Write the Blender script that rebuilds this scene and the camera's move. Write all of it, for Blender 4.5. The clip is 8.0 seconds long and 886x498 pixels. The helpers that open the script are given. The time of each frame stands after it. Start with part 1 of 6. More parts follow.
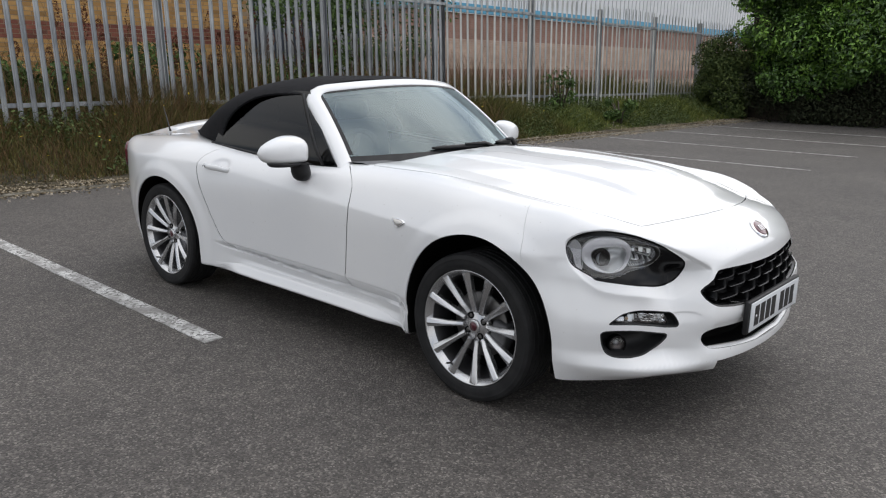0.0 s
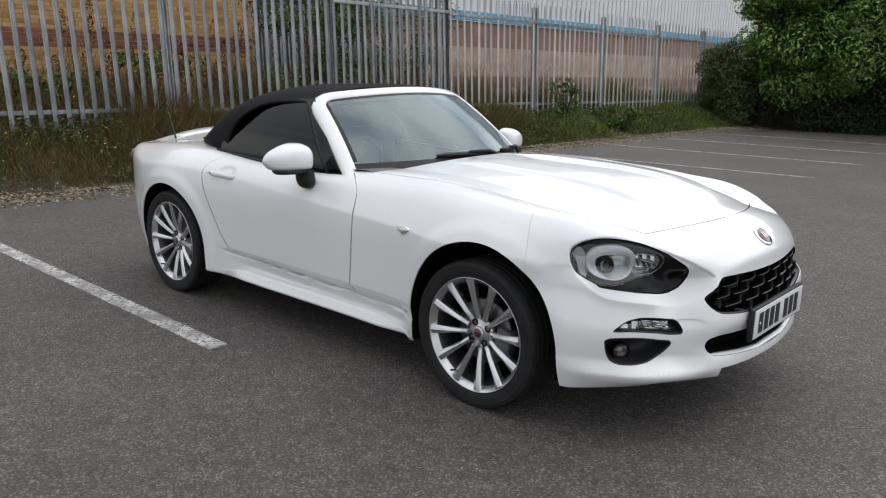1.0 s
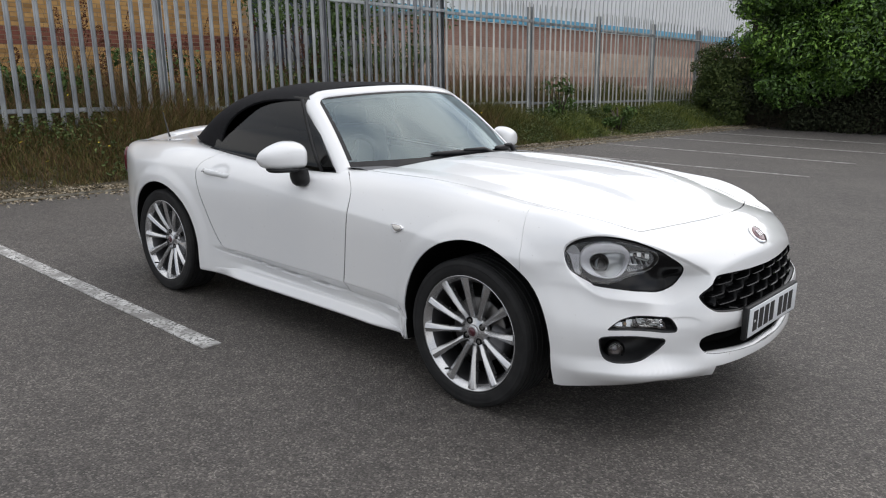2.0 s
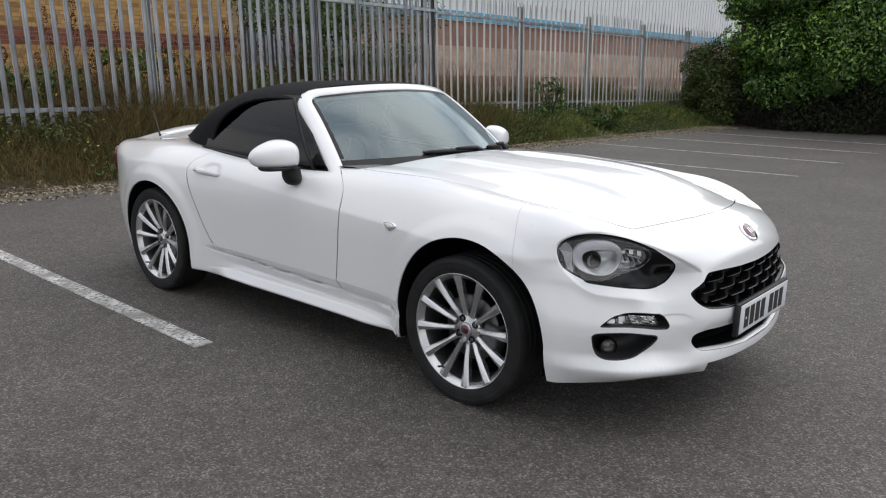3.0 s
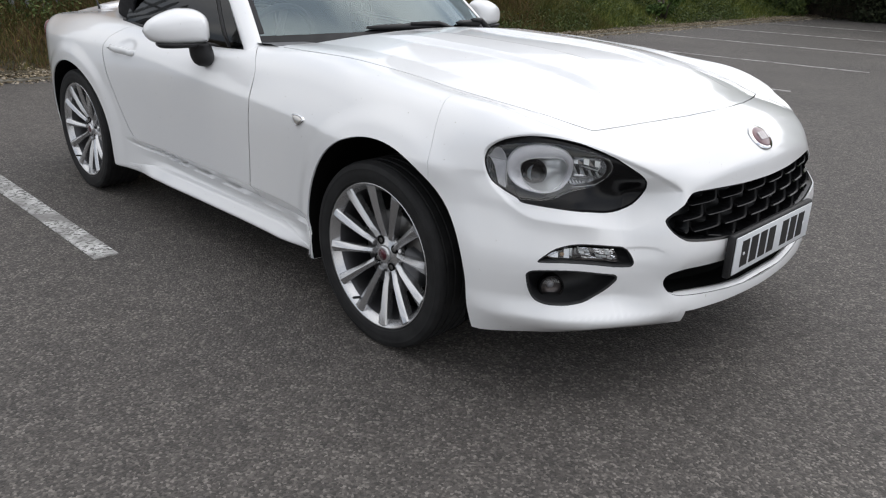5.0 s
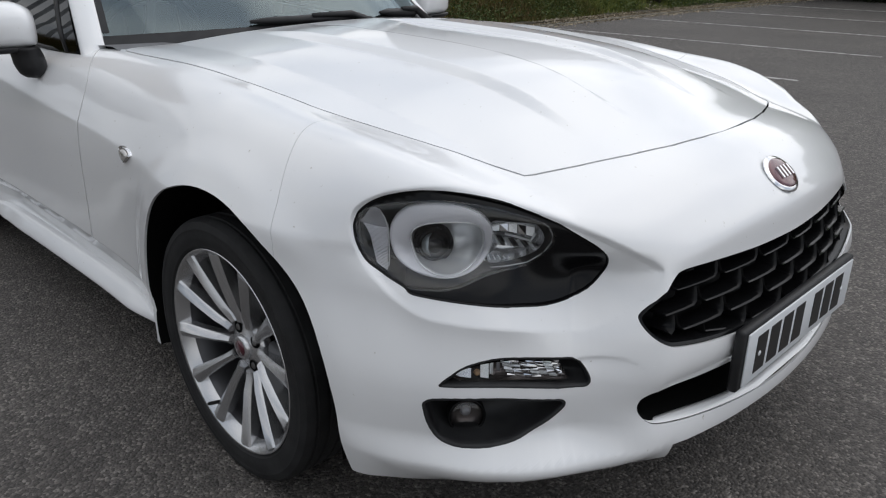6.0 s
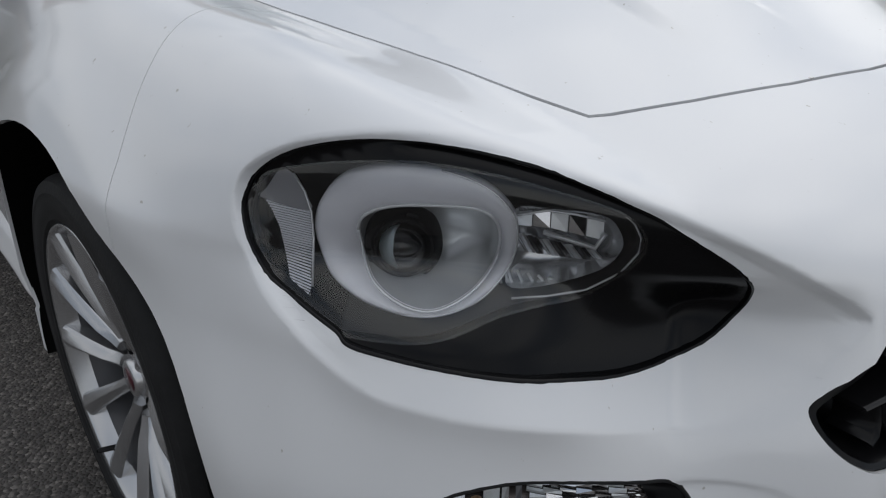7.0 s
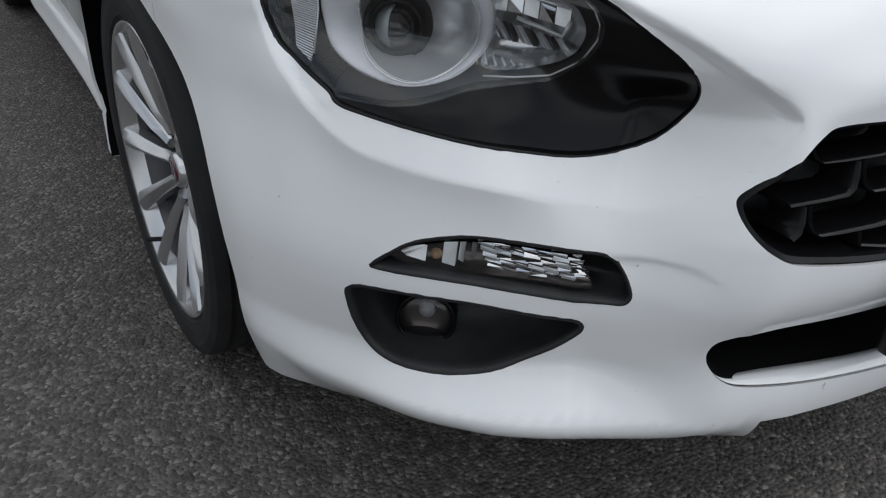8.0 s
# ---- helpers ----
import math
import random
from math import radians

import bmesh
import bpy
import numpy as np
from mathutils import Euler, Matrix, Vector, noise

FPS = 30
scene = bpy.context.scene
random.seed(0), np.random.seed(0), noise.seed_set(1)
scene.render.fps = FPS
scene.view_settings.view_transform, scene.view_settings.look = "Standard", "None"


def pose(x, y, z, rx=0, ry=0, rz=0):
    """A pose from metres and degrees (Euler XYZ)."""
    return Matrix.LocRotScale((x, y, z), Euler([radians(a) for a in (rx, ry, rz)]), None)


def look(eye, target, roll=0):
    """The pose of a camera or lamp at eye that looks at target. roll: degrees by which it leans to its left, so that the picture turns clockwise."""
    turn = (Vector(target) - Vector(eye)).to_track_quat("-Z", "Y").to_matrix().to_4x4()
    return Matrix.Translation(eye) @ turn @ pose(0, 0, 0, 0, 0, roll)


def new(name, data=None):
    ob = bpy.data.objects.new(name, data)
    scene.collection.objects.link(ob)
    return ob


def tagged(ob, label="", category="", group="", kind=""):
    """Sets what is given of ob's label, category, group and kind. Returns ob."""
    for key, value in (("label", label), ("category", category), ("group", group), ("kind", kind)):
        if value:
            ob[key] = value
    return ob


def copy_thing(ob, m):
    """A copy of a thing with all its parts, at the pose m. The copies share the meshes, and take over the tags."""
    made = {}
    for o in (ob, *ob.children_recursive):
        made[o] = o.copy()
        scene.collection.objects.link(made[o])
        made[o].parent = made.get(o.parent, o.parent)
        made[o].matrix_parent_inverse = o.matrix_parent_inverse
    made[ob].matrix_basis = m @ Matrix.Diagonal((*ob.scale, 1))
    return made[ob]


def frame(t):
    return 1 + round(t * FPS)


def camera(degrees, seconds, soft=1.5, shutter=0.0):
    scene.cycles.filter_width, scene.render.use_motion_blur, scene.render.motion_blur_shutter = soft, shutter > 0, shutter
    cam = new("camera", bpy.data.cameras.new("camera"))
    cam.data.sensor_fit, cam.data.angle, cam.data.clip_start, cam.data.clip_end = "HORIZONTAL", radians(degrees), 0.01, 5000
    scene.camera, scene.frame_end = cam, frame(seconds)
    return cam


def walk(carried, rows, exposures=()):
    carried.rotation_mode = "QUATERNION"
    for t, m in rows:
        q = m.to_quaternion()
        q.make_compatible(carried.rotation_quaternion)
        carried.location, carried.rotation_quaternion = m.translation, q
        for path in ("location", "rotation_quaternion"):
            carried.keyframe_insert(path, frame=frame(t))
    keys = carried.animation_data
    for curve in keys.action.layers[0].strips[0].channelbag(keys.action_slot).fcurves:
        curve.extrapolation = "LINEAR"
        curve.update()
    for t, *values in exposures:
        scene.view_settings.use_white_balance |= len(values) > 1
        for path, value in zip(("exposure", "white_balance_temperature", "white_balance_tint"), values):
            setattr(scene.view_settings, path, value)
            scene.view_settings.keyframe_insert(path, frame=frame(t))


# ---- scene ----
cam = camera(60.2, 8.0, 1.15)
PATH = [
    (0, (1.826, -3.029, 1.325), (0.535, -1.578, 0.848), 1.1),
    (0.5, (1.829, -3.035, 1.32), (0.529, -1.587, 0.856), 1.1),
    (1, (1.83, -3.038, 1.327), (0.529, -1.59, 0.868), 1.1),
    (2.5, (1.828, -3.026, 1.318), (0.545, -1.562, 0.858), 1.2),
    (3, (1.826, -3.039, 1.312), (0.552, -1.567, 0.853), 1.2),
    (3.5, (1.847, -3.031, 1.283), (0.531, -1.621, 0.755), 1.6),
    (4, (1.944, -2.849, 1.283), (0.505, -1.61, 0.655), 0.2),
    (4.5, (1.853, -2.569, 1.235), (0.443, -1.311, 0.579), -3.1),
    (5, (1.723, -2.241, 1.193), (0.404, -0.923, 0.471), 1.6),
    (5.2, (1.666, -2.076, 1.198), (0.381, -0.748, 0.434), 1.7),
    (6.3, (1.241, -1.354, 1.08), (-0.083, -0.052, 0.337), 0.0),
    (6.5, (1.156, -1.25, 1.034), (-0.167, 0.045, 0.278), -0.3),
    (6.8, (1.032, -1.105, 0.967), (-0.324, 0.128, 0.166), -0.0),
    (7, (0.976, -1.032, 0.939), (-0.406, 0.131, 0.078), 0.6),
    (7.2, (0.952, -1.003, 0.936), (-0.412, 0.095, -0.031), 1.0),
    (7.5, (0.969, -1.012, 0.903), (-0.419, 0.019, -0.102), 3.6),
    (7.7, (1.02, -1.028, 0.881), (-0.4, -0.043, -0.124), 2.3),
    (8, (1.152, -1.044, 0.87), (-0.25, -0.092, -0.192), 3.7),
]
LIGHT = [(0.0, 0.54, 6660, 12), (3.0, 0.54, 6660, 12), (5.2, 0.57, 6640, 12), (6.5, -0.11, 6470, 11), (7.0, -0.18, 6450, 11), (7.5, -0.20, 6430, 11), (8.0, 0.22, 6440, 10)]
walk(cam, [(t, look(eye, target, roll)) for t, eye, target, roll in PATH], LIGHT)

# ---- light ----
world = bpy.data.worlds.new("sky")
scene.world = world
world.use_nodes = True
wt = world.node_tree
sky = wt.nodes.new("ShaderNodeTexSky")
sky.sky_type = "NISHITA"
sky.sun_disc = False
SUN_UP, SUN_ROUND = 56.0, 12.0
sky.sun_elevation, sky.sun_rotation = radians(SUN_UP), radians(SUN_ROUND)
sky.air_density, sky.dust_density = 1.0, 2.0
# broken cloud over the whole sky
wc = wt.nodes.new("ShaderNodeTexCoord")
wm = wt.nodes.new("ShaderNodeMapping")
wm.inputs["Scale"].default_value = (1.0, 1.0, 2.2)
cl = wt.nodes.new("ShaderNodeTexNoise")
cl.inputs["Scale"].default_value, cl.inputs["Detail"].default_value, cl.inputs["Distortion"].default_value = 1.9, 6.0, 0.45
cr = wt.nodes.new("ShaderNodeValToRGB")
cr.color_ramp.elements[0].position, cr.color_ramp.elements[0].color = 0.38, (4.0, 4.7, 5.7, 1)
cr.color_ramp.elements[1].position, cr.color_ramp.elements[1].color = 0.60, (10.9, 11.1, 11.1, 1)
# an overcast sky is three times as bright overhead as at the horizon
ws = wt.nodes.new("ShaderNodeSeparateXYZ")
wt.links.new(wc.outputs["Generated"], ws.inputs["Vector"])
wg = wt.nodes.new("ShaderNodeMapRange")
wg.inputs["From Min"].default_value, wg.inputs["From Max"].default_value = 0.0, 1.0
wg.inputs["To Min"].default_value, wg.inputs["To Max"].default_value = 0.69, 0.83
wt.links.new(ws.outputs["Z"], wg.inputs["Value"])
wv = wt.nodes.new("ShaderNodeMix")
wv.data_type, wv.blend_type = "RGBA", "MULTIPLY"
wv.inputs[0].default_value = 1
wt.links.new(wg.outputs["Result"], wv.inputs[7])
wx = wt.nodes.new("ShaderNodeMix")
wx.data_type = "RGBA"
wx.inputs[0].default_value = 0.88
wt.links.new(wc.outputs["Generated"], wm.inputs["Vector"])
wt.links.new(wm.outputs["Vector"], cl.inputs["Vector"])
wt.links.new(cl.outputs["Fac"], cr.inputs["Fac"])
wt.links.new(sky.outputs["Color"], wx.inputs[6])
wt.links.new(cr.outputs["Color"], wv.inputs[6])
wt.links.new(wv.outputs[2], wx.inputs[7])
# the cloud is brightest round the veiled sun
sun_way = (math.sin(radians(SUN_ROUND)) * math.cos(radians(SUN_UP)), math.cos(radians(SUN_ROUND)) * math.cos(radians(SUN_UP)), math.sin(radians(SUN_UP)))
dot = wt.nodes.new("ShaderNodeVectorMath")
dot.operation = "DOT_PRODUCT"
dot.inputs[1].default_value = sun_way
wt.links.new(wc.outputs["Generated"], dot.inputs[0])
glow = wt.nodes.new("ShaderNodeMapRange")
glow.interpolation_type = "SMOOTHSTEP"
glow.inputs["From Min"].default_value, glow.inputs["From Max"].default_value = -0.3, 1.0
glow.inputs["To Min"].default_value, glow.inputs["To Max"].default_value = 0.88, 1.38
wt.links.new(dot.outputs["Value"], glow.inputs["Value"])
wy = wt.nodes.new("ShaderNodeMix")
wy.data_type, wy.blend_type = "RGBA", "MULTIPLY"
wy.inputs[0].default_value = 1
wt.links.new(wx.outputs[2], wy.inputs[6])
wt.links.new(glow.outputs["Result"], wy.inputs[7])
bg = wt.nodes["Background"]
wt.links.new(wy.outputs[2], bg.inputs["Color"])
bg.inputs["Strength"].default_value = 0.110
sun = new("sun", bpy.data.lights.new("sun", "SUN"))
sun.data.energy, sun.data.angle, sun.data.color = 0.5, radians(90), (1.0, 0.97, 0.92)
az = radians(SUN_ROUND)
sun.matrix_basis = look((math.sin(az) * math.cos(radians(SUN_UP)) * 30, math.cos(az) * math.cos(radians(SUN_UP)) * 30, math.sin(radians(SUN_UP)) * 30), (0, 0, 0))

# ---- materials ----
def mat(name, colour, rough=0.5, metal=0.0, **more):
    m = bpy.data.materials.new(name)
    m.use_nodes = True
    b = m.node_tree.nodes["Principled BSDF"]
    b.inputs["Base Color"].default_value = (*colour, 1)
    b.inputs["Roughness"].default_value = rough
    b.inputs["Metallic"].default_value = metal
    for key, value in more.items():
        b.inputs[key.replace("_", " ")].default_value = value
    return m


def node(m, kind, **settings):
    n = m.node_tree.nodes.new(kind)
    for key, value in settings.items():
        if key in n.inputs:
            n.inputs[key].default_value = value
    return n


def wire(m, a, out, b, into):
    m.node_tree.links.new(a.outputs[out], b.inputs[into])


def place(m, scale=(1, 1, 1)):
    """Places in metres on the object, scaled."""
    c = m.node_tree.nodes.new("ShaderNodeTexCoord")
    g = m.node_tree.nodes.new("ShaderNodeMapping")
    g.inputs["Scale"].default_value = scale
    wire(m, c, "Object", g, "Vector")
    return g


def ramp(m, source, out, stops):
    r = m.node_tree.nodes.new("ShaderNodeValToRGB")
    e = r.color_ramp.elements
    while len(e) < len(stops):
        e.new(0.5)
    for el, (at, col) in zip(e, stops):
        el.position = at
        el.color = (*col, 1)
    wire(m, source, out, r, "Fac")
    return r


def mottled(name, stops, scale, rough=0.6, bump_scale=None, bump_height=0.0, detail=6.0, metal=0.0, **more):
    """A surface with a noise colour and a fine relief."""
    m = mat(name, stops[0][1], rough, metal, **more)
    b = m.node_tree.nodes["Principled BSDF"]
    p = place(m)
    n = node(m, "ShaderNodeTexNoise", Scale=scale, Detail=detail)
    wire(m, p, "Vector", n, "Vector")
    r = ramp(m, n, "Fac", stops)
    wire(m, r, "Color", b, "Base Color")
    if bump_scale:
        n2 = node(m, "ShaderNodeTexNoise", Scale=bump_scale, Detail=4.0)
        wire(m, p, "Vector", n2, "Vector")
        bp = node(m, "ShaderNodeBump", Strength=1.0, Distance=bump_height)
        wire(m, n2, "Fac", bp, "Height")
        wire(m, bp, "Normal", b, "Normal")
    return m


def make_paint():
    m = mat("white_paint", (0.80, 0.80, 0.805), 0.40, 0.0, Coat_Weight=1.0, Coat_Roughness=0.07, Coat_IOR=1.5)
    b = m.node_tree.nodes["Principled BSDF"]
    p = place(m)
    n = node(m, "ShaderNodeTexNoise", Scale=2.2, Detail=5.0)
    wire(m, p, "Vector", n, "Vector")
    r = ramp(m, n, "Fac", [(0.35, (0.765, 0.77, 0.78)), (0.7, (0.80, 0.80, 0.80))])
    # small specks of dirt
    d = node(m, "ShaderNodeTexNoise", Scale=85.0, Detail=3.0)
    wire(m, p, "Vector", d, "Vector")
    s = ramp(m, d, "Fac", [(0.725, (0, 0, 0)), (0.77, (1, 1, 1))])
    mix = m.node_tree.nodes.new("ShaderNodeMix")
    mix.data_type = "RGBA"
    wire(m, s, "Color", mix, "Factor")
    m.node_tree.links.new(r.outputs["Color"], mix.inputs[6])
    mix.inputs[7].default_value = (0.50, 0.48, 0.44, 1)
    m.node_tree.links.new(mix.outputs[2], b.inputs["Base Color"])
    g = ramp(m, n, "Fac", [(0.3, (0.28, 0.28, 0.28)), (0.75, (0.38, 0.38, 0.38))])
    wire(m, g, "Color", b, "Roughness")
    return m


def make_asphalt():
    m = mat("asphalt", (0.06, 0.06, 0.06), 0.74, Specular_IOR_Level=0.5)
    b = m.node_tree.nodes["Principled BSDF"]
    p = place(m)
    v = node(m, "ShaderNodeTexVoronoi", Scale=145.0)
    wire(m, p, "Vector", v, "Vector")
    sep = m.node_tree.nodes.new("ShaderNodeSeparateColor")
    wire(m, v, "Color", sep, "Color")
    chips = ramp(m, sep, "Red", [(0.0, (0.040, 0.0360, 0.0330)), (0.55, (0.073, 0.0657, 0.0602)), (0.85, (0.116, 0.105, 0.096)), (1.0, (0.20, 0.183, 0.168))])
    big = node(m, "ShaderNodeTexNoise", Scale=0.9, Detail=7.0, Roughness=0.6)
    wire(m, p, "Vector", big, "Vector")
    wear = ramp(m, big, "Fac", [(0.3, (0.84, 0.83, 0.83)), (0.5, (1.0, 0.99, 0.98)), (0.72, (1.20, 1.19, 1.17))])
    mid = node(m, "ShaderNodeTexNoise", Scale=14.0, Detail=5.0)
    wire(m, p, "Vector", mid, "Vector")
    wear2 = ramp(m, mid, "Fac", [(0.3, (0.82, 0.82, 0.82)), (0.7, (1.18, 1.18, 1.18))])
    x1 = m.node_tree.nodes.new("ShaderNodeMix")
    x1.data_type, x1.blend_type = "RGBA", "MULTIPLY"
    x1.inputs[0].default_value = 1
    m.node_tree.links.new(chips.outputs["Color"], x1.inputs[6])
    m.node_tree.links.new(wear.outputs["Color"], x1.inputs[7])
    x2 = m.node_tree.nodes.new("ShaderNodeMix")
    x2.data_type, x2.blend_type = "RGBA", "MULTIPLY"
    x2.inputs[0].default_value = 1
    m.node_tree.links.new(x1.outputs[2], x2.inputs[6])
    m.node_tree.links.new(wear2.outputs["Color"], x2.inputs[7])
    m.node_tree.links.new(x2.outputs[2], b.inputs["Base Color"])
    bp = node(m, "ShaderNodeBump", Strength=0.9, Distance=0.004)
    wire(m, v, "Distance", bp, "Height")
    bp.invert = True
    wire(m, bp, "Normal", b, "Normal")
    return m


def make_line_paint():
    m = mat("line_paint", (0.55, 0.55, 0.54), 0.8)
    b = m.node_tree.nodes["Principled BSDF"]
    p = place(m)
    v = node(m, "ShaderNodeTexVoronoi", Scale=80.0)
    wire(m, p, "Vector", v, "Vector")
    sep = m.node_tree.nodes.new("ShaderNodeSeparateColor")
    wire(m, v, "Color", sep, "Color")
    r = ramp(m, sep, "Red", [(0.0, (0.09, 0.086, 0.08)), (0.26, (0.20, 0.195, 0.185)), (0.42, (0.46, 0.455, 0.44)), (1.0, (0.64, 0.635, 0.62))])
    n = node(m, "ShaderNodeTexNoise", Scale=6.0, Detail=6.0)
    wire(m, p, "Vector", n, "Vector")
    w = ramp(m, n, "Fac", [(0.36, (0, 0, 0)), (0.60, (1, 1, 1))])
    x = m.node_tree.nodes.new("ShaderNodeMix")
    x.data_type = "RGBA"
    wire(m, w, "Color", x, "Factor")
    x.inputs[6].default_value = (0.22, 0.212, 0.202, 1)
    m.node_tree.links.new(r.outputs["Color"], x.inputs[7])
    m.node_tree.links.new(x.outputs[2], b.inputs["Base Color"])
    bp = node(m, "ShaderNodeBump", Strength=0.8, Distance=0.003)
    wire(m, v, "Distance", bp, "Height")
    bp.invert = True
    wire(m, bp, "Normal", b, "Normal")
    return m


def make_brick(name, one, two, mortar, band=None):
    """Stretcher-bond brickwork for a wall whose face lies in its own y-z plane."""
    m = mat(name, one, 0.9)
    b = m.node_tree.nodes["Principled BSDF"]
    c = m.node_tree.nodes.new("ShaderNodeTexCoord")
    s = m.node_tree.nodes.new("ShaderNodeSeparateXYZ")
    wire(m, c, "Object", s, "Vector")
    j = m.node_tree.nodes.new("ShaderNodeCombineXYZ")
    wire(m, s, "Y", j, "X")
    wire(m, s, "Z", j, "Y")
    k = node(m, "ShaderNodeTexBrick", Scale=1.0)
    k.inputs["Brick Width"].default_value = 0.225
    k.inputs["Row Height"].default_value = 0.075
    k.inputs["Mortar Size"].default_value = 0.009
    k.inputs["Mortar Smooth"].default_value = 0.2
    k.inputs["Bias"].default_value = 0.1
    k.inputs["Color1"].default_value = (*one, 1)
    k.inputs["Color2"].default_value = (*two, 1)
    k.inputs["Mortar"].default_value = (*mortar, 1)
    wire(m, j, "Vector", k, "Vector")
    last = k.outputs["Color"]
    if band:
        col, spans = band
        for low, high in spans:
            up = m.node_tree.nodes.new("ShaderNodeMath")
            up.operation = "GREATER_THAN"
            wire(m, s, "Z", up, 0)
            up.inputs[1].default_value = low
            dn = m.node_tree.nodes.new("ShaderNodeMath")
            dn.operation = "LESS_THAN"
            wire(m, s, "Z", dn, 0)
            dn.inputs[1].default_value = high
            both = m.node_tree.nodes.new("ShaderNodeMath")
            both.operation = "MULTIPLY"
            m.node_tree.links.new(up.outputs[0], both.inputs[0])
            m.node_tree.links.new(dn.outputs[0], both.inputs[1])
            mix = m.node_tree.nodes.new("ShaderNodeMix")
            mix.data_type, mix.blend_type = "RGBA", "MULTIPLY"
            m.node_tree.links.new(both.outputs[0], mix.inputs[0])
            m.node_tree.links.new(last, mix.inputs[6])
            mix.inputs[7].default_value = (*col, 1)
            last = mix.outputs[2]
    n = node(m, "ShaderNodeTexNoise", Scale=1.6, Detail=8.0)
    wire(m, c, "Object", n, "Vector")
    r = ramp(m, n, "Fac", [(0.3, (0.72, 0.72, 0.72)), (0.7, (1.15, 1.15, 1.15))])
    x = m.node_tree.nodes.new("ShaderNodeMix")
    x.data_type, x.blend_type = "RGBA", "MULTIPLY"
    x.inputs[0].default_value = 1
    m.node_tree.links.new(last, x.inputs[6])
    m.node_tree.links.new(r.outputs["Color"], x.inputs[7])
    m.node_tree.links.new(x.outputs[2], b.inputs["Base Color"])
    bp = node(m, "ShaderNodeBump", Strength=1.0, Distance=0.008)
    wire(m, k, "Fac", bp, "Height")
    bp.invert = True
    wire(m, bp, "Normal", b, "Normal")
    return m


def make_brick_piece(name, one, two):
    """Fired clay, each brick a little different."""
    m = mat(name, one, 0.9)
    b = m.node_tree.nodes["Principled BSDF"]
    o = m.node_tree.nodes.new("ShaderNodeObjectInfo")
    g = m.node_tree.nodes.new("ShaderNodeNewGeometry")
    add = m.node_tree.nodes.new("ShaderNodeMath")
    add.operation = "ADD"
    wire(m, o, "Random", add, 0)
    wire(m, g, "Random Per Island", add, 1)
    fr = m.node_tree.nodes.new("ShaderNodeMath")
    fr.operation = "FRACT"
    wire(m, add, 0, fr, 0)
    r = ramp(m, fr, 0, [(0.0, one), (0.8, two), (1.0, tuple(c * 0.72 for c in two))])
    p = place(m)
    n = node(m, "ShaderNodeTexNoise", Scale=3.0, Detail=7.0)
    wire(m, p, "Vector", n, "Vector")
    w = ramp(m, n, "Fac", [(0.3, (0.78, 0.76, 0.74)), (0.7, (1.12, 1.12, 1.12))])
    x = m.node_tree.nodes.new("ShaderNodeMix")
    x.data_type, x.blend_type = "RGBA", "MULTIPLY"
    x.inputs[0].default_value = 1
    m.node_tree.links.new(r.outputs["Color"], x.inputs[6])
    m.node_tree.links.new(w.outputs["Color"], x.inputs[7])
    m.node_tree.links.new(x.outputs[2], b.inputs["Base Color"])
    return m


def make_leaf(name, dark, light, rough=0.45):
    m = mat(name, dark, rough)
    b = m.node_tree.nodes["Principled BSDF"]
    g = m.node_tree.nodes.new("ShaderNodeNewGeometry")
    r = ramp(m, g, "Random Per Island", [(0.0, dark), (0.7, tuple((a + c) / 2 for a, c in zip(dark, light))), (1.0, light)])
    wire(m, r, "Color", b, "Base Color")
    b.inputs["Specular IOR Level"].default_value = 0.5 if rough < 0.5 else 0.15
    return m


def make_galvanised(name, dark, light):
    m = mat(name, (0.42, 0.45, 0.47), 0.45, 0.35)
    b = m.node_tree.nodes["Principled BSDF"]
    p = place(m, (1, 1, 0.25))
    n = node(m, "ShaderNodeTexNoise", Scale=9.0, Detail=6.0)
    wire(m, p, "Vector", n, "Vector")
    r = ramp(m, n, "Fac", [(0.3, dark), (0.7, light)])
    o = m.node_tree.nodes.new("ShaderNodeObjectInfo")
    rr = ramp(m, o, "Random", [(0.0, (0.72, 0.72, 0.74)), (1.0, (1.12, 1.12, 1.12))])
    x = m.node_tree.nodes.new("ShaderNodeMix")
    x.data_type, x.blend_type = "RGBA", "MULTIPLY"
    x.inputs[0].default_value = 1
    m.node_tree.links.new(r.outputs["Color"], x.inputs[6])
    m.node_tree.links.new(rr.outputs["Color"], x.inputs[7])
    m.node_tree.links.new(x.outputs[2], b.inputs["Base Color"])
    return m


PAINT = make_paint()
ASPHALT = make_asphalt()
LINE = make_line_paint()
STEEL = make_galvanised("galvanised_steel", (0.22, 0.235, 0.245), (0.48, 0.495, 0.505))
BRIGHT_STEEL = make_galvanised("pale_galvanised_steel", (0.46, 0.46, 0.44), (0.74, 0.74, 0.71))
CLAY = make_brick_piece("yellow_clay", (0.52, 0.31, 0.115), (0.40, 0.225, 0.08))
CLAY_RED = make_brick_piece("maroon_clay", (0.24, 0.085, 0.055), (0.17, 0.055, 0.038))
PINK_BRICK = make_brick("buff_brick", (0.52, 0.36, 0.27), (0.46, 0.31, 0.23), (0.48, 0.40, 0.34), ((0.66, 0.54, 0.54), [(0.72, 1.10), (2.05, 2.84)]))
CLADDING = mottled("grey_cladding", [(0.3, (0.62, 0.63, 0.64)), (0.7, (0.70, 0.71, 0.72))], 1.2, 0.5)
BLUE = mottled("blue_fascia", [(0.3, (0.07, 0.30, 0.46)), (0.7, (0.10, 0.36, 0.53))], 2.0, 0.5)
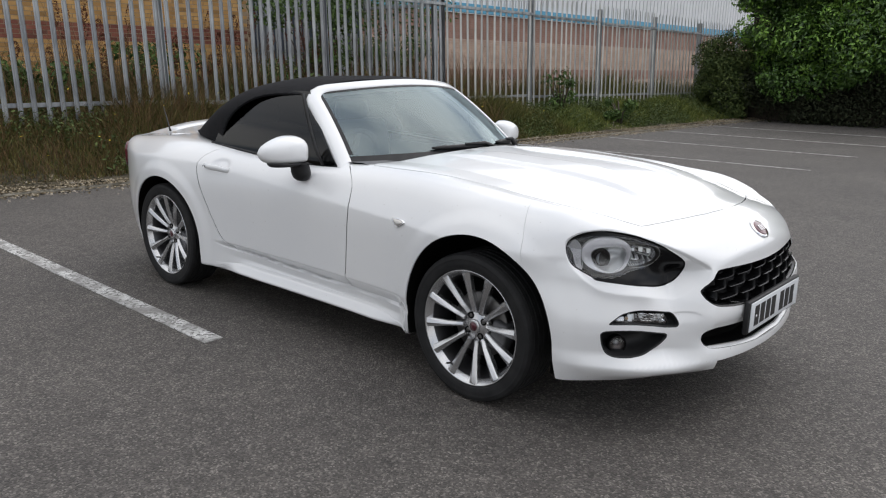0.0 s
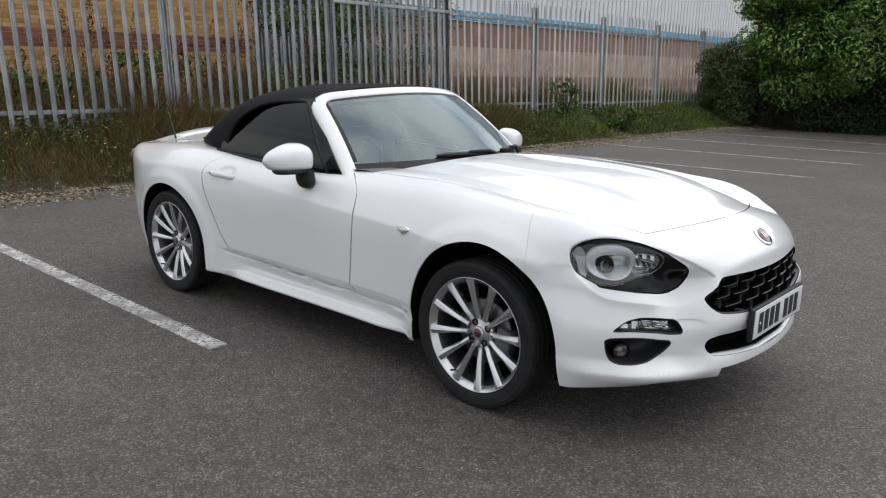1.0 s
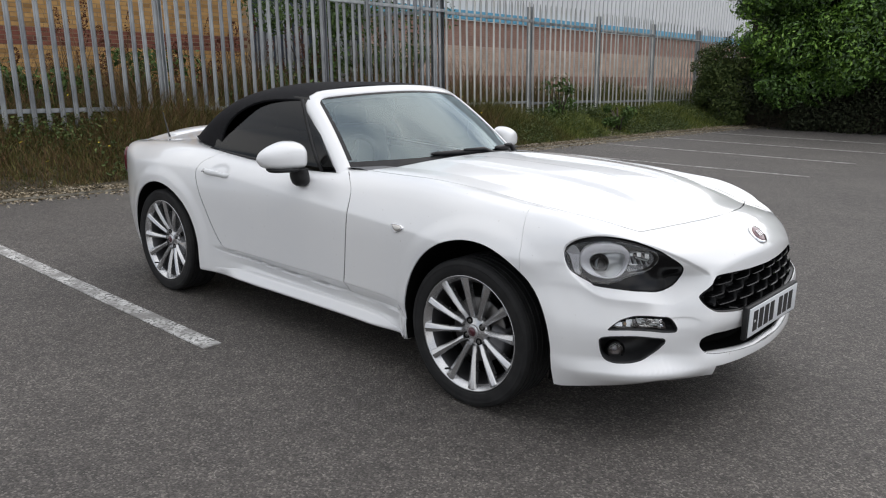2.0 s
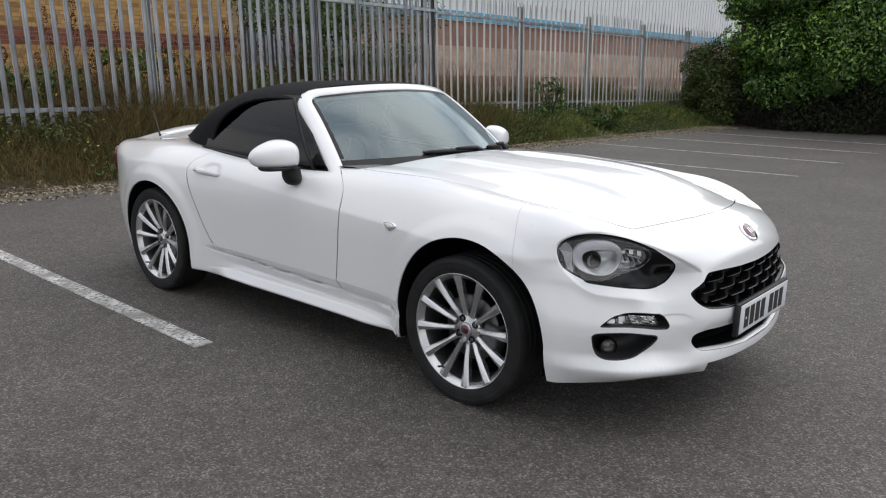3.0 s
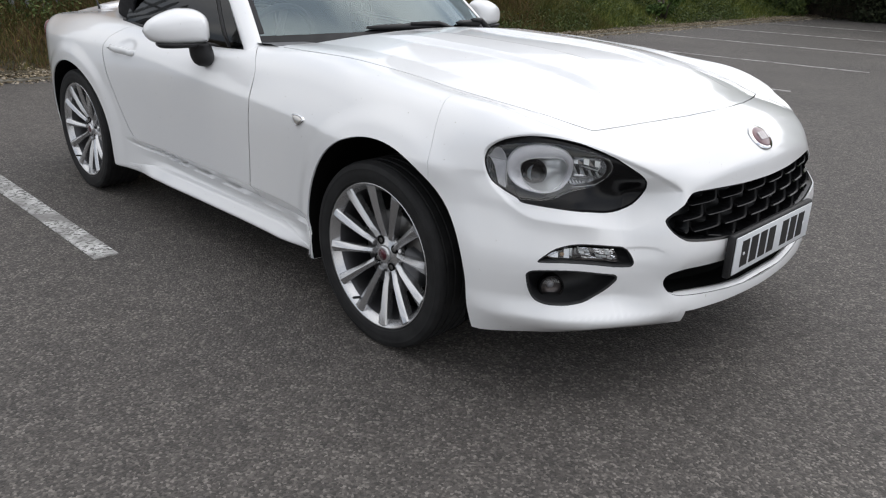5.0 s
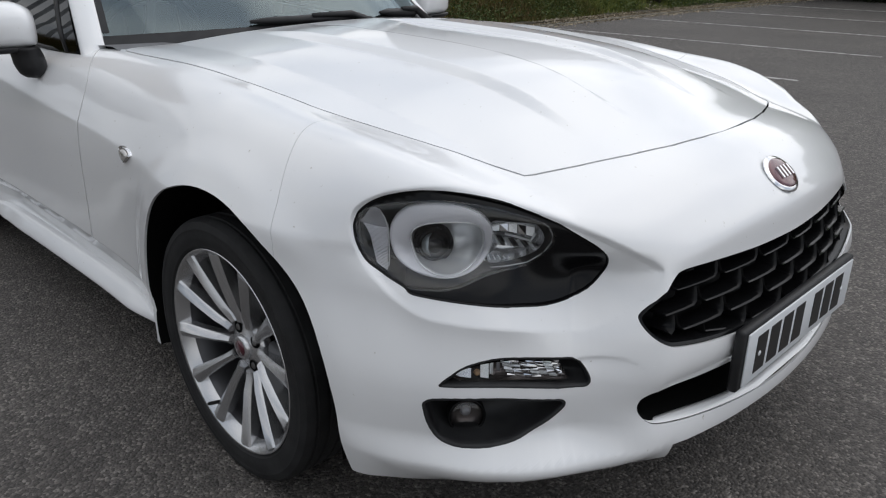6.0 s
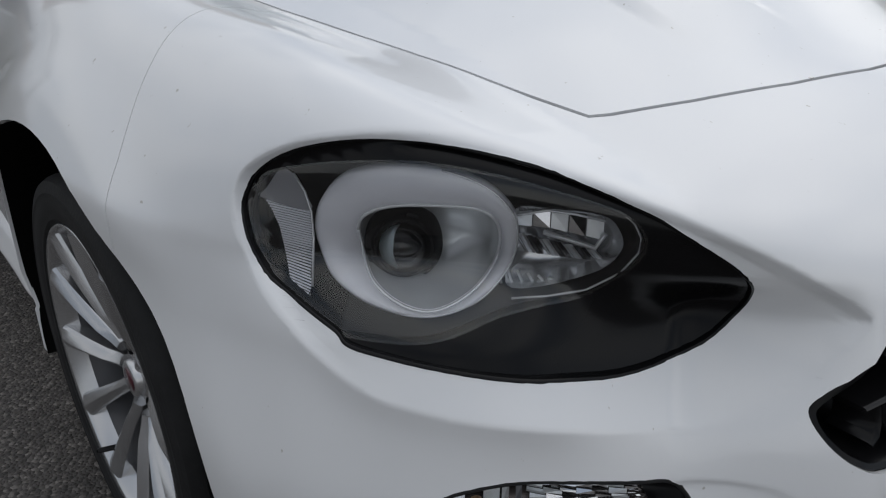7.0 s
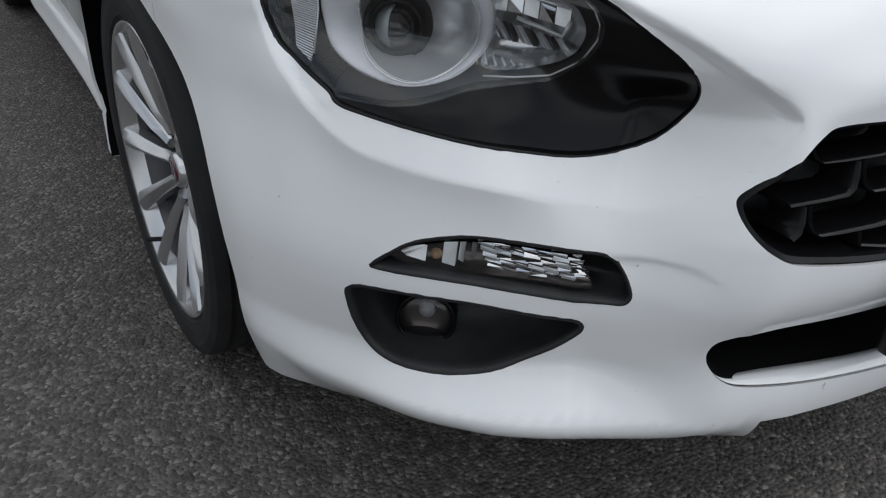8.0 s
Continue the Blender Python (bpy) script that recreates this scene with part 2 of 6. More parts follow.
DARK_WALL = mottled("dark_cladding", [(0.3, (0.018, 0.028, 0.045)), (0.7, (0.03, 0.045, 0.065))], 1.5, 0.6)
KERB = mottled("kerb_concrete", [(0.3, (0.10, 0.09, 0.07)), (0.7, (0.24, 0.22, 0.18))], 9.0, 0.9, 60.0, 0.004)
SOIL = mottled("soil", [(0.3, (0.025, 0.020, 0.010)), (0.55, (0.045, 0.036, 0.018)), (0.75, (0.08, 0.062, 0.034))], 5.0, 0.95, 30.0, 0.02)
GRASS = make_leaf("grass_blades", (0.042, 0.054, 0.014), (0.190, 0.160, 0.055), 0.6)
GREEN_GRASS = make_leaf("green_grass_blades", (0.055, 0.085, 0.017), (0.230, 0.240, 0.062), 0.6)
DRY_GRASS = make_leaf("dry_stems", (0.085, 0.050, 0.026), (0.22, 0.14, 0.07), 0.7)
HEDGE_LEAF = make_leaf("hedge_leaves", (0.020, 0.054, 0.010), (0.120, 0.235, 0.038), 0.36)
PALE_LEAF = make_leaf("pale_hedge_leaves", (0.10, 0.22, 0.028), (0.26, 0.43, 0.07), 0.40)
BRAMBLE = make_leaf("bramble_leaves", (0.035, 0.058, 0.018), (0.115, 0.145, 0.045), 0.55)
# twiggy growth at the hedge's foot, with the shade there put into its colour
SHADED_UNDERGROWTH = make_leaf("undergrowth_darkened_by_shade", (0.012, 0.016, 0.009), (0.05, 0.06, 0.03), 0.7)
RUST = make_leaf("dock_seed_heads", (0.07, 0.022, 0.012), (0.16, 0.06, 0.035), 0.8)
PETAL = make_leaf("yellow_petals", (0.55, 0.42, 0.03), (0.65, 0.52, 0.06), 0.6)
LITTER = make_leaf("leaf_litter", (0.08, 0.062, 0.036), (0.50, 0.42, 0.30), 0.9)
WEED_LEAF = make_leaf("weed_leaves", (0.035, 0.065, 0.018), (0.10, 0.16, 0.04), 0.55)
BARK = mottled("bark", [(0.3, (0.03, 0.024, 0.018)), (0.7, (0.07, 0.055, 0.04))], 12.0, 0.9)
PEBBLE = mottled("pale_stones", [(0.3, (0.22, 0.19, 0.15)), (0.7, (0.42, 0.37, 0.30))], 25.0, 0.9)
RUBBER = mottled("tyre_rubber", [(0.3, (0.011, 0.011, 0.0115)), (0.7, (0.021, 0.021, 0.0215))], 20.0, 0.68, 200.0, 0.0006, Specular_IOR_Level=0.28)
BARREL = mat("wheel_barrel", (0.07, 0.07, 0.074), 0.4, 0.7)
ALLOY = mottled("silver_alloy", [(0.3, (0.54, 0.54, 0.55)), (0.7, (0.62, 0.62, 0.625))], 8.0, 0.27, metal=0.85)
DISC = mat("brake_steel", (0.16, 0.155, 0.15), 0.4, 0.8)
BLACK = mottled("black_plastic", [(0.3, (0.014, 0.014, 0.015)), (0.7, (0.024, 0.024, 0.025))], 30.0, 0.45, 400.0, 0.0004, Specular_IOR_Level=0.3)
PIANO = mat("bezel_black", (0.005, 0.005, 0.0055), 0.20, 0.0, Specular_IOR_Level=0.18)
HOUSING = mat("lamp_housing", (0.30, 0.30, 0.315), 0.38, 0.25)
SMOKED = mat("smoked_housing", (0.022, 0.022, 0.024), 0.30, 0.0)
FROSTED = mottled("frosted_ring", [(0.3, (0.86, 0.86, 0.90)), (0.7, (0.91, 0.91, 0.95))], 60.0, 0.40, Coat_Weight=0.3)
DARK_REFLECTOR = mat("smoked_reflector", (0.10, 0.085, 0.082), 0.22, 0.6)
CLEAR_EDGE = mat("bright_lens_edge", (0.80, 0.81, 0.82), 0.2, 0.4)
BOWL_SILVER = mat("bowl_silver", (0.86, 0.88, 0.89), 0.26, 0.6)
BRIGHT_BOWL = mat("bright_reflector", (0.88, 0.90, 0.91), 0.28, 0.45)
# pale teal that stands for sky reflected in the projector lens
SKY_CRESCENT = mat("sky_crescent_teal", (0.76, 0.86, 0.88), 0.30, 0.2)
# near-black for dark linings, and for shade put into gaps and recesses
VOID = mat("dark_lining_and_shade", (0.006, 0.006, 0.006), 0.9, Specular_IOR_Level=0.05)
FABRIC = mottled("soft_top_cloth", [(0.3, (0.008, 0.008, 0.009)), (0.7, (0.014, 0.014, 0.016))], 40.0, 0.9, 700.0, 0.0008, Specular_IOR_Level=0.15)
CHROME = mat("chrome", (0.75, 0.75, 0.76), 0.07, 1.0)
SATIN = mat("satin_reflector", (0.72, 0.73, 0.75), 0.22, 0.8)
GREY_TRIM = mottled("grey_plastic", [(0.3, (0.10, 0.10, 0.105)), (0.7, (0.13, 0.13, 0.135))], 40.0, 0.5)
PLATE = mat("plate_white", (0.68, 0.70, 0.72), 0.3)
FADED = mottled("faded_line", [(0.33, (0.14, 0.132, 0.125)), (0.58, (0.42, 0.405, 0.39))], 9.0, 0.85, 80.0, 0.003)
MORTAR = mottled("mortar", [(0.3, (0.24, 0.175, 0.11)), (0.7, (0.32, 0.24, 0.16))], 14.0, 0.95)
INK = mat("plate_black", (0.012, 0.012, 0.012), 0.4)
BADGE_RED = mat("badge_maroon", (0.085, 0.010, 0.02), 0.25, 0.3, Coat_Weight=1.0)
TAIL_RED = mat("tail_lamp_red", (0.10, 0.006, 0.010), 0.12, 0.0, Coat_Weight=1.0)
SEAT = mottled("seat_leather", [(0.3, (0.02, 0.02, 0.021)), (0.7, (0.032, 0.032, 0.034))], 25.0, 0.5)
BULB_AMBER = mat("amber_bulb", (0.50, 0.32, 0.18), 0.2)


def make_glass(name, tint, index=1.5, shine=(1, 1, 1)):
    m = bpy.data.materials.new(name)
    m.use_nodes = True
    t = m.node_tree
    t.nodes.clear()
    out = t.nodes.new("ShaderNodeOutputMaterial")
    clear = t.nodes.new("ShaderNodeBsdfTransparent")
    clear.inputs["Color"].default_value = (*tint, 1)
    gloss = t.nodes.new("ShaderNodeBsdfGlossy")
    gloss.inputs["Roughness"].default_value = 0.01
    gloss.inputs["Color"].default_value = (*shine, 1)
    f = t.nodes.new("ShaderNodeFresnel")
    f.inputs["IOR"].default_value = index
    mix = t.nodes.new("ShaderNodeMixShader")
    t.links.new(f.outputs[0], mix.inputs[0])
    t.links.new(clear.outputs[0], mix.inputs[1])
    t.links.new(gloss.outputs[0], mix.inputs[2])
    t.links.new(mix.outputs[0], out.inputs["Surface"])
    return m


SCREEN_GLASS = make_glass("windscreen_glass", (0.66, 0.78, 0.78), 2.1, (0.80, 0.95, 1.0))
SIDE_GLASS = make_glass("tinted_glass", (0.08, 0.09, 0.095), 1.38)
LENS_GLASS = make_glass("lamp_lens", (0.97, 0.975, 0.98), 1.58)

# ---- the car's body as a smooth solid: x forward from the front axle, a = distance from the middle, z up ----
def knots(x, *pairs):
    """A smooth curve through (x, value) pairs."""
    px = np.array(pairs[0::2], float)
    pv = np.array(pairs[1::2], float)
    d = np.diff(pv) / np.diff(px)
    m = np.concatenate([[d[0]], (d[1:] + d[:-1]) / 2, [d[-1]]])
    flat = np.concatenate([[False], d[1:] * d[:-1] <= 0, [False]])
    m[flat] = 0
    x = np.asarray(x, float)
    xc = np.clip(x, px[0], px[-1])
    i = np.clip(np.searchsorted(px, xc) - 1, 0, len(px) - 2)
    h = px[i + 1] - px[i]
    t = (xc - px[i]) / h
    return ((2 * t**3 - 3 * t**2 + 1) * pv[i] + (t**3 - 2 * t**2 + t) * h * m[i]
            + (3 * t**2 - 2 * t**3) * pv[i + 1] + (t**3 - t**2) * h * m[i + 1])


def step(t):
    t = np.clip(t, 0, 1)
    return t * t * (3 - 2 * t)


def bump(t):
    return np.exp(-t * t)


def smax(f, g, k):
    h = np.maximum(k - np.abs(f - g), 0) / k
    return np.maximum(f, g) + h * h * k / 4


def smooth_loop(points, per=6, closed=True):
    """A rounded curve through control points."""
    p = np.array(points, float)
    n = len(p)
    out = []
    for i in range(n if closed else n - 1):
        q0 = p[(i - 1) % n] if closed or i else p[0]
        q1, q2 = p[i], p[(i + 1) % n]
        q3 = p[(i + 2) % n] if closed or i + 2 < n else p[-1]
        for k in range(per):
            t = k / per
            out.append(0.5 * (2 * q1 + (q2 - q0) * t + (2 * q0 - 5 * q1 + 4 * q2 - q3) * t**2 + (3 * q1 - q0 - 3 * q2 + q3) * t**3))
    if not closed:
        out.append(p[-1])
    return np.array(out)


def door_low(x):
    """The height of the doors' lower edge."""
    return knots(x, -1.85, 0.352, -1.7, 0.326, -1.5, 0.311, -1.0, 0.299, -0.35, 0.291)


def side_width(x, z):
    w = 0.803 + 0.062 * bump(x / 0.40) + 0.068 * bump((x + 2.31) / 0.46)
    # upright below the crease of the shoulder, leaning in above it
    crease = knots(x, -2.0, 0.76, -1.7, 0.745, -1.0, 0.700, -0.43, 0.672, 0.0, 0.66, 0.5, 0.66)
    soft = np.maximum(z - crease + 0.007, 0)
    w = w - 0.70 * np.maximum(z - 0.58, 0) ** 2 - 0.33 * np.where(soft < 0.014, soft * soft / 0.028, soft - 0.007)
    # a hollow behind the handle
    w = w - 0.013 * bump(np.sqrt(((x + 1.765) / 0.062) ** 2 + ((z - 0.768) / 0.026) ** 2) ** 2)
    # the doors turn under at the bottom, the sill stands out again below them
    mid = step((x + 1.84) / 0.34) * step((-0.29 - x) / 0.14)
    low = door_low(x)
    under = np.clip((0.357 - z) / (0.358 - low), 0, 1)
    ledge = 0.027 * step((x + 1.80) / 0.40) * step((-0.34 - x) / 0.24)
    w = w - mid * (0.058 * under + 0.006 * np.clip((low - z) / 0.04, 0, 1) - 0.020 * step((low - z) / 0.006) - ledge * step((low - 0.036 - z) / 0.046))
    # lips round the wheel openings
    for cx, cz in ((0.04, 0.33), (-2.285, 0.30)):
        r = np.sqrt((x - cx) ** 2 + (z - cz) ** 2)
        w = w + 0.009 * step((0.455 - r) / 0.065)
    return w


def nose_drop(a, z):
    """How far the nose lies behind its foremost line, by the distance from the middle."""
    s0 = knots(z, 0.2, 0.43, 0.5, 0.425, 0.62, 0.405, 0.7, 0.40)
    wid = knots(z, 0.2, 0.13, 0.5, 0.12, 0.62, 0.075, 0.7, 0.075)
    hi = step((z - 0.42) / 0.16)
    k = 2.8 + 1.7 * hi
    return (0.27 * a**2 + 0.10 * step((a - s0) / wid) * step((z - 0.24) / 0.1) + k * np.maximum(a - 0.62, 0) ** 2)


def bonnet_edge(x):
    return knots(x, -0.80, 0.645, -0.5, 0.655, -0.15, 0.652, 0.1, 0.632, 0.3, 0.588, 0.45, 0.54, 0.548, 0.497)


def top_height(x, a):
    tc = knots(x, -3.25, 0.87, -3.1, 0.882, -2.9, 0.885, -2.4, 0.900, -2.1, 0.90, -1.2, 0.895, -0.75, 0.908,
               -0.4, 0.905, -0.1, 0.902, 0.1, 0.896, 0.27, 0.880, 0.4, 0.850, 0.54, 0.804, 0.7, 0.762, 0.80, 0.712, 0.9, 0.66)
    dr = knots(x, -3.2, 0.05, -2.3, 0.025, -1.2, 0.045, -0.4, 0.024, -0.1, 0.036, 0.27, 0.056, 0.54, 0.044, 0.7, 0.052, 0.76, 0.066, 0.8, 0.092, 0.9, 0.12)
    g = (a / 0.46) ** 2
    # the wings stand a little over the bonnet's edges
    g = np.where(a > 0.52, (0.52 / 0.46) ** 2 + 1.2 * (a - 0.52), g)
    wing = step((x + 0.9) / 0.7) * step((0.80 - x) / 0.2)
    t = tc - dr * g + (0.032 + 0.022 * step((x + 0.45) / 0.35) - 0.014 * bump((x - 0.46) / 0.14)) * (1 - 0.6 * step((x - 0.28) / 0.34)) * wing * step((a - bonnet_edge(x) + 0.01) / 0.19) * step((0.95 - a) / 0.3)
    # two long swellings of the bonnet
    front = step((x + 0.62) / 0.25) * step((0.55 - x) / 0.22)
    t = t + 0.014 * front * np.clip(np.minimum((a - 0.135) / 0.018, (0.318 - a) / 0.024), 0, 1)
    return t


# the crease that runs round the headlamp, from the wing to the grille's corner, square on to the corner: (across, up)
RIM = smooth_loop([(0.2744, 0.690), (0.2697, 0.7172), (0.2553, 0.7344), (0.231, 0.748), (0.202, 0.7570), (0.145, 0.7655), (0.100, 0.7665), (0.060, 0.7630), (0.015, 0.7545),
                   (-0.030, 0.739), (-0.075, 0.719), (-0.122, 0.698), (-0.165, 0.679), (-0.20, 0.6615), (-0.235, 0.641), (-0.258, 0.627), (-0.2655, 0.6185), (-0.2605, 0.607),
                   (-0.247, 0.590), (-0.227, 0.568), (-0.205, 0.550), (-0.181, 0.5345), (-0.157, 0.5205),
                   (-0.125, 0.512), (-0.068, 0.5215), (-0.014, 0.5345), (0.041, 0.542), (0.098, 0.548), (0.147, 0.5555), (0.1945, 0.577),
                   (0.227, 0.602), (0.2535, 0.630), (0.2675, 0.660)], 4)


RIM = np.stack([RIM[:, 0] - 0.006 * step((RIM[:, 0] - 0.12) / 0.10), RIM[:, 1] - 0.0045 * step((RIM[:, 1] - 0.70) / 0.04)], 1)


def fold_line(s):
    """The height of the short fold that runs inward from the bumper's indicator."""
    return knots(s, -0.27, 0.447, -0.2251, 0.467, -0.2046, 0.4738, -0.1725, 0.4748, -0.1381, 0.4716, -0.10, 0.466)


def rim_depth(s, z):
    """How far within the headlamp's crease a place lies, nought outside."""
    shape = np.broadcast(s, z).shape
    s, z = np.broadcast_to(s, shape).ravel(), np.broadcast_to(z, shape).ravel()
    out = np.zeros(len(s))
    k = np.nonzero((s > -0.30) & (s < 0.28) & (z > 0.50) & (z < 0.77))[0]
    if len(k):
        u, w = s[k][:, None], z[k][:, None]
        p, q = RIM[None], np.roll(RIM, -1, 0)[None]
        ex, ez = q[..., 0] - p[..., 0], q[..., 1] - p[..., 1]
        t = np.clip(((u - p[..., 0]) * ex + (w - p[..., 1]) * ez) / (ex * ex + ez * ez), 0, 1)
        d = np.sqrt(np.min((u - p[..., 0] - t * ex) ** 2 + (w - p[..., 1] - t * ez) ** 2, 1))
        cross = ((p[..., 1] > w) != (q[..., 1] > w)) & (u < ex * (w - p[..., 1]) / np.where(ez == 0, 1e-9, ez) + p[..., 0])
        out[k] = np.where(cross.sum(1) % 2 == 1, d, 0)
    return out.reshape(shape)


def body_field(x, y, z):
    """Below nought inside the body."""
    a = np.abs(y)
    side = a - side_width(x, z)
    xc = knots(z, 0.15, 0.82, 0.22, 0.865, 0.30, 0.885, 0.42, 0.89, 0.50, 0.875, 0.60, 0.845, 0.66, 0.835, 0.72, 0.80, 0.9, 0.70)
    s = (a - x) * 0.70711
    # a shallow trough round the lower intake
    xc = xc - 0.031 * step((0.54 - a) / 0.12) * bump((z - 0.368) / 0.055)
    # below, the bumper stands forward of the lamps; above, the brow runs straight from the wing to the grille
    low = x - (xc - nose_drop(a, z))
    high = smax(x - (xc - 0.27 * a**2), (a + x) * 0.70711 - 0.862 - 0.010 * bump(s / 0.12), 0.05)
    w = step((z - 0.585) / 0.07)
    front = low * (1 - w) + high * w
    rear = -x - (3.165 - 0.20 * a**2 - 4.2 * np.maximum(a - 0.56, 0) ** 2 - 1.2 * np.maximum(0.5 - z, 0) ** 2)
    top = z - top_height(x, a)
    under = knots(x, -3.2, 0.30, -2.7, 0.22, -1.95, 0.196, -0.25, 0.196, 0.05, 0.165, 0.9, 0.165) - z
    f = smax(side, front, 0.10)
    # the bumper: a crease sweeps under the headlamp; the skin falls in above it towards the lamp and below it towards the fog lamp
    ridge = knots(s, -0.27, 0.625, -0.247, 0.590, -0.227, 0.568, -0.205, 0.550, -0.181, 0.5345, -0.157, 0.5205, -0.125, 0.512, -0.068, 0.5215, -0.014, 0.5345, 0.041, 0.542, 0.098, 0.548, 0.147, 0.5555, 0.1945, 0.577, 0.227, 0.602, 0.26, 0.64)
    span = step((s + 0.32) / 0.13) * step((0.275 - s) / 0.09) * step((x - 0.2) / 0.15)
    down = ((ridge - z) + np.sqrt((ridge - z) ** 2 + 0.000012)) / 2
    d = rim_depth(s, z) * (x > 0.2)
    lip = np.maximum(step((z - knots(s, -0.2, 0.585, -0.1, 0.62, 0.0, 0.645, 0.2, 0.635)) / 0.06), step((s - 0.15) / 0.07))
    f = f + (1 - lip) * 0.030 * np.tanh(d / 0.055) + lip * (0.0125 * np.minimum(1, d / 0.011) + 0.004 * np.minimum(1, d / 0.04)) + span * step((0.245 - s) / 0.12) * (0.012 - 0.019 * step((0.02 - s) / 0.13)) * np.tanh(down / 0.028) * step((z - 0.20) / 0.07)
    # below the indicator the bumper leans in, and its foot curls under
    tuck, curl = np.maximum(0.405 - z, 0), np.maximum(0.285 - z, 0)
    f = f + (0.25 * tuck * tuck / (tuck + 0.020) + 0.40 * curl * curl / (curl + 0.020)) * step((x - 0.22) / 0.1) * step((s + 0.36) / 0.32) * (0.40 + 0.60 * step((0.28 - s) / 0.20))
    # the fold inward of the indicator, fading towards the grille
    fold = fold_line(s)
    f = f + 0.0042 * step((fold - z) / 0.007) * (1 - step((fold - 0.007 - z) / 0.042)) * step((s + 0.245) / 0.05) * step((-0.10 - s) / 0.03) * (x > 0.2)
    # the chin turns under below a soft crease
    turn = np.maximum(0.283 - z, 0)
    f = f + knots(s, -0.34, 0.0, -0.30, 0.29, -0.25, 0.52, -0.15, 0.68, -0.05, 0.92, 0.0, 0.985, 0.05, 0.84, 0.10, 0.60, 0.15, 0.38, 0.20, 0.21, 0.25, 0.09, 0.30, 0.0) * turn * turn / (turn + 0.012) * (x > 0.2)
    f = smax(f, rear, 0.10)
    kt = knots(x, -3.2, 0.06, -2.6, 0.12, -2.0, 0.10, -1.0, 0.08, -0.4, 0.10, 0.1, 0.12, 0.5, 0.065, 0.7, 0.030, 0.9, 0.03)
    f = smax(f, top, kt)
    return smax(f, under, 0.02)


def meet(ox, oy, oz, dx, dy, dz, far=2.6, field=body_field):
    """Where rays from inside leave the body: the lengths along them."""
    lo = np.zeros(np.broadcast(ox, dx, dy, dz).shape)
    hi = lo + far
    for _ in range(34):
        t = (lo + hi) / 2
        out = field(ox + t * dx, oy + t * dy, oz + t * dz) > 0
        hi = np.where(out, t, hi)
        lo = np.where(out, lo, t)
    return hi


# ---- making and cutting meshes ----
def part(name, bm, material, parent=None, label="", smooth=True, weld=0.0):
    if weld:
        bmesh.ops.remove_doubles(bm, verts=bm.verts[:], dist=weld)
    me = bpy.data.meshes.new(name)
    bm.to_mesh(me)
    bm.free()
    return linked(name, me, material, parent, label, smooth)


def linked(name, me, material, parent=None, label="", smooth=True):
    if material is not None and not me.materials:
        me.materials.append(material)
    if smooth:
        me.polygons.foreach_set("use_smooth", [True] * len(me.polygons))
    ob = new(name, me)
    if parent is not None:
        ob.parent = parent
    if label:
        tagged(ob, label)
    return ob


def from_arrays(name, verts, faces, material, parent=None, label="", smooth=True):
    me = bpy.data.meshes.new(name)
    me.from_pydata([tuple(v) for v in verts], [], [tuple(f) for f in faces])
    me.update()
    return linked(name, me, material, parent, label, smooth)


def sharpen(ob, degrees=35):
    """Hard shading across edges sharper than that."""
    bm = bmesh.new()
    bm.from_mesh(ob.data)
    for e in bm.edges:
        if len(e.link_faces) == 2 and e.calc_face_angle(0) > radians(degrees):
            e.smooth = False
    bm.to_mesh(ob.data)
    bm.free()
    return ob


def box(bm, x0, x1, y0, y1, z0, z1, m=None, bevel=0.0):
    r = bmesh.ops.create_cube(bm, size=1)
    vs = r["verts"]
    for v in vs:
        v.co = Vector(((x0 + x1) / 2 + v.co.x * (x1 - x0), (y0 + y1) / 2 + v.co.y * (y1 - y0), (z0 + z1) / 2 + v.co.z * (z1 - z0)))
    if bevel:
        es = list({e for v in vs for e in v.link_edges})
        out = bmesh.ops.bevel(bm, geom=es, offset=bevel, segments=2, affect="EDGES", profile=0.5)
        vs = list({v for f in out["faces"] for v in f.verts} | {v for v in vs if v.is_valid})
    if m is not None:
        for v in vs:
            v.co = m @ v.co
    return bm


def loft(rings, closed_ring=True, cap_start=False, cap_end=False, bm=None):
    """Skin a list of rings, each a list of as many points."""
    bm = bm or bmesh.new()
    vs = [[bm.verts.new(p) for p in ring] for ring in rings]
    n = len(vs[0])
    for a, b in zip(vs[:-1], vs[1:]):
        for i in range(n if closed_ring else n - 1):
            j = (i + 1) % n
            bm.faces.new((a[i], a[j], b[j], b[i]))
    if cap_start:
        bm.faces.new(list(reversed(vs[0])))
    if cap_end:
        bm.faces.new(vs[-1])
    return bm


def lathe(profile, n=64, axis="y", bm=None):
    """Turn a profile of (radius, along) about the y axis."""
    rings = []
    for k in range(n):
        w = 2 * math.pi * k / n
        rings.append([(r * math.cos(w), y, r * math.sin(w)) for r, y in profile])
    rings.append(rings[0])
    bm = loft(rings, closed_ring=False, bm=bm)
    bmesh.ops.remove_doubles(bm, verts=bm.verts[:], dist=1e-6)
    bmesh.ops.recalc_face_normals(bm, faces=bm.faces[:])
    return bm


def area(poly):
    x, y = poly[:, 0], poly[:, 1]
    return 0.5 * np.sum(x * np.roll(y, -1) - np.roll(x, -1) * y)


def grow(poly, d):
    """Offset a closed outline outward by d."""
    p = np.array(poly, float)
    e = np.roll(p, -1, 0) - np.roll(p, 1, 0)
    e /= np.linalg.norm(e, axis=1)[:, None] + 1e-12
    s = 1 if area(p) > 0 else -1
    return p + d * s * np.stack([e[:, 1], -e[:, 0]], 1)


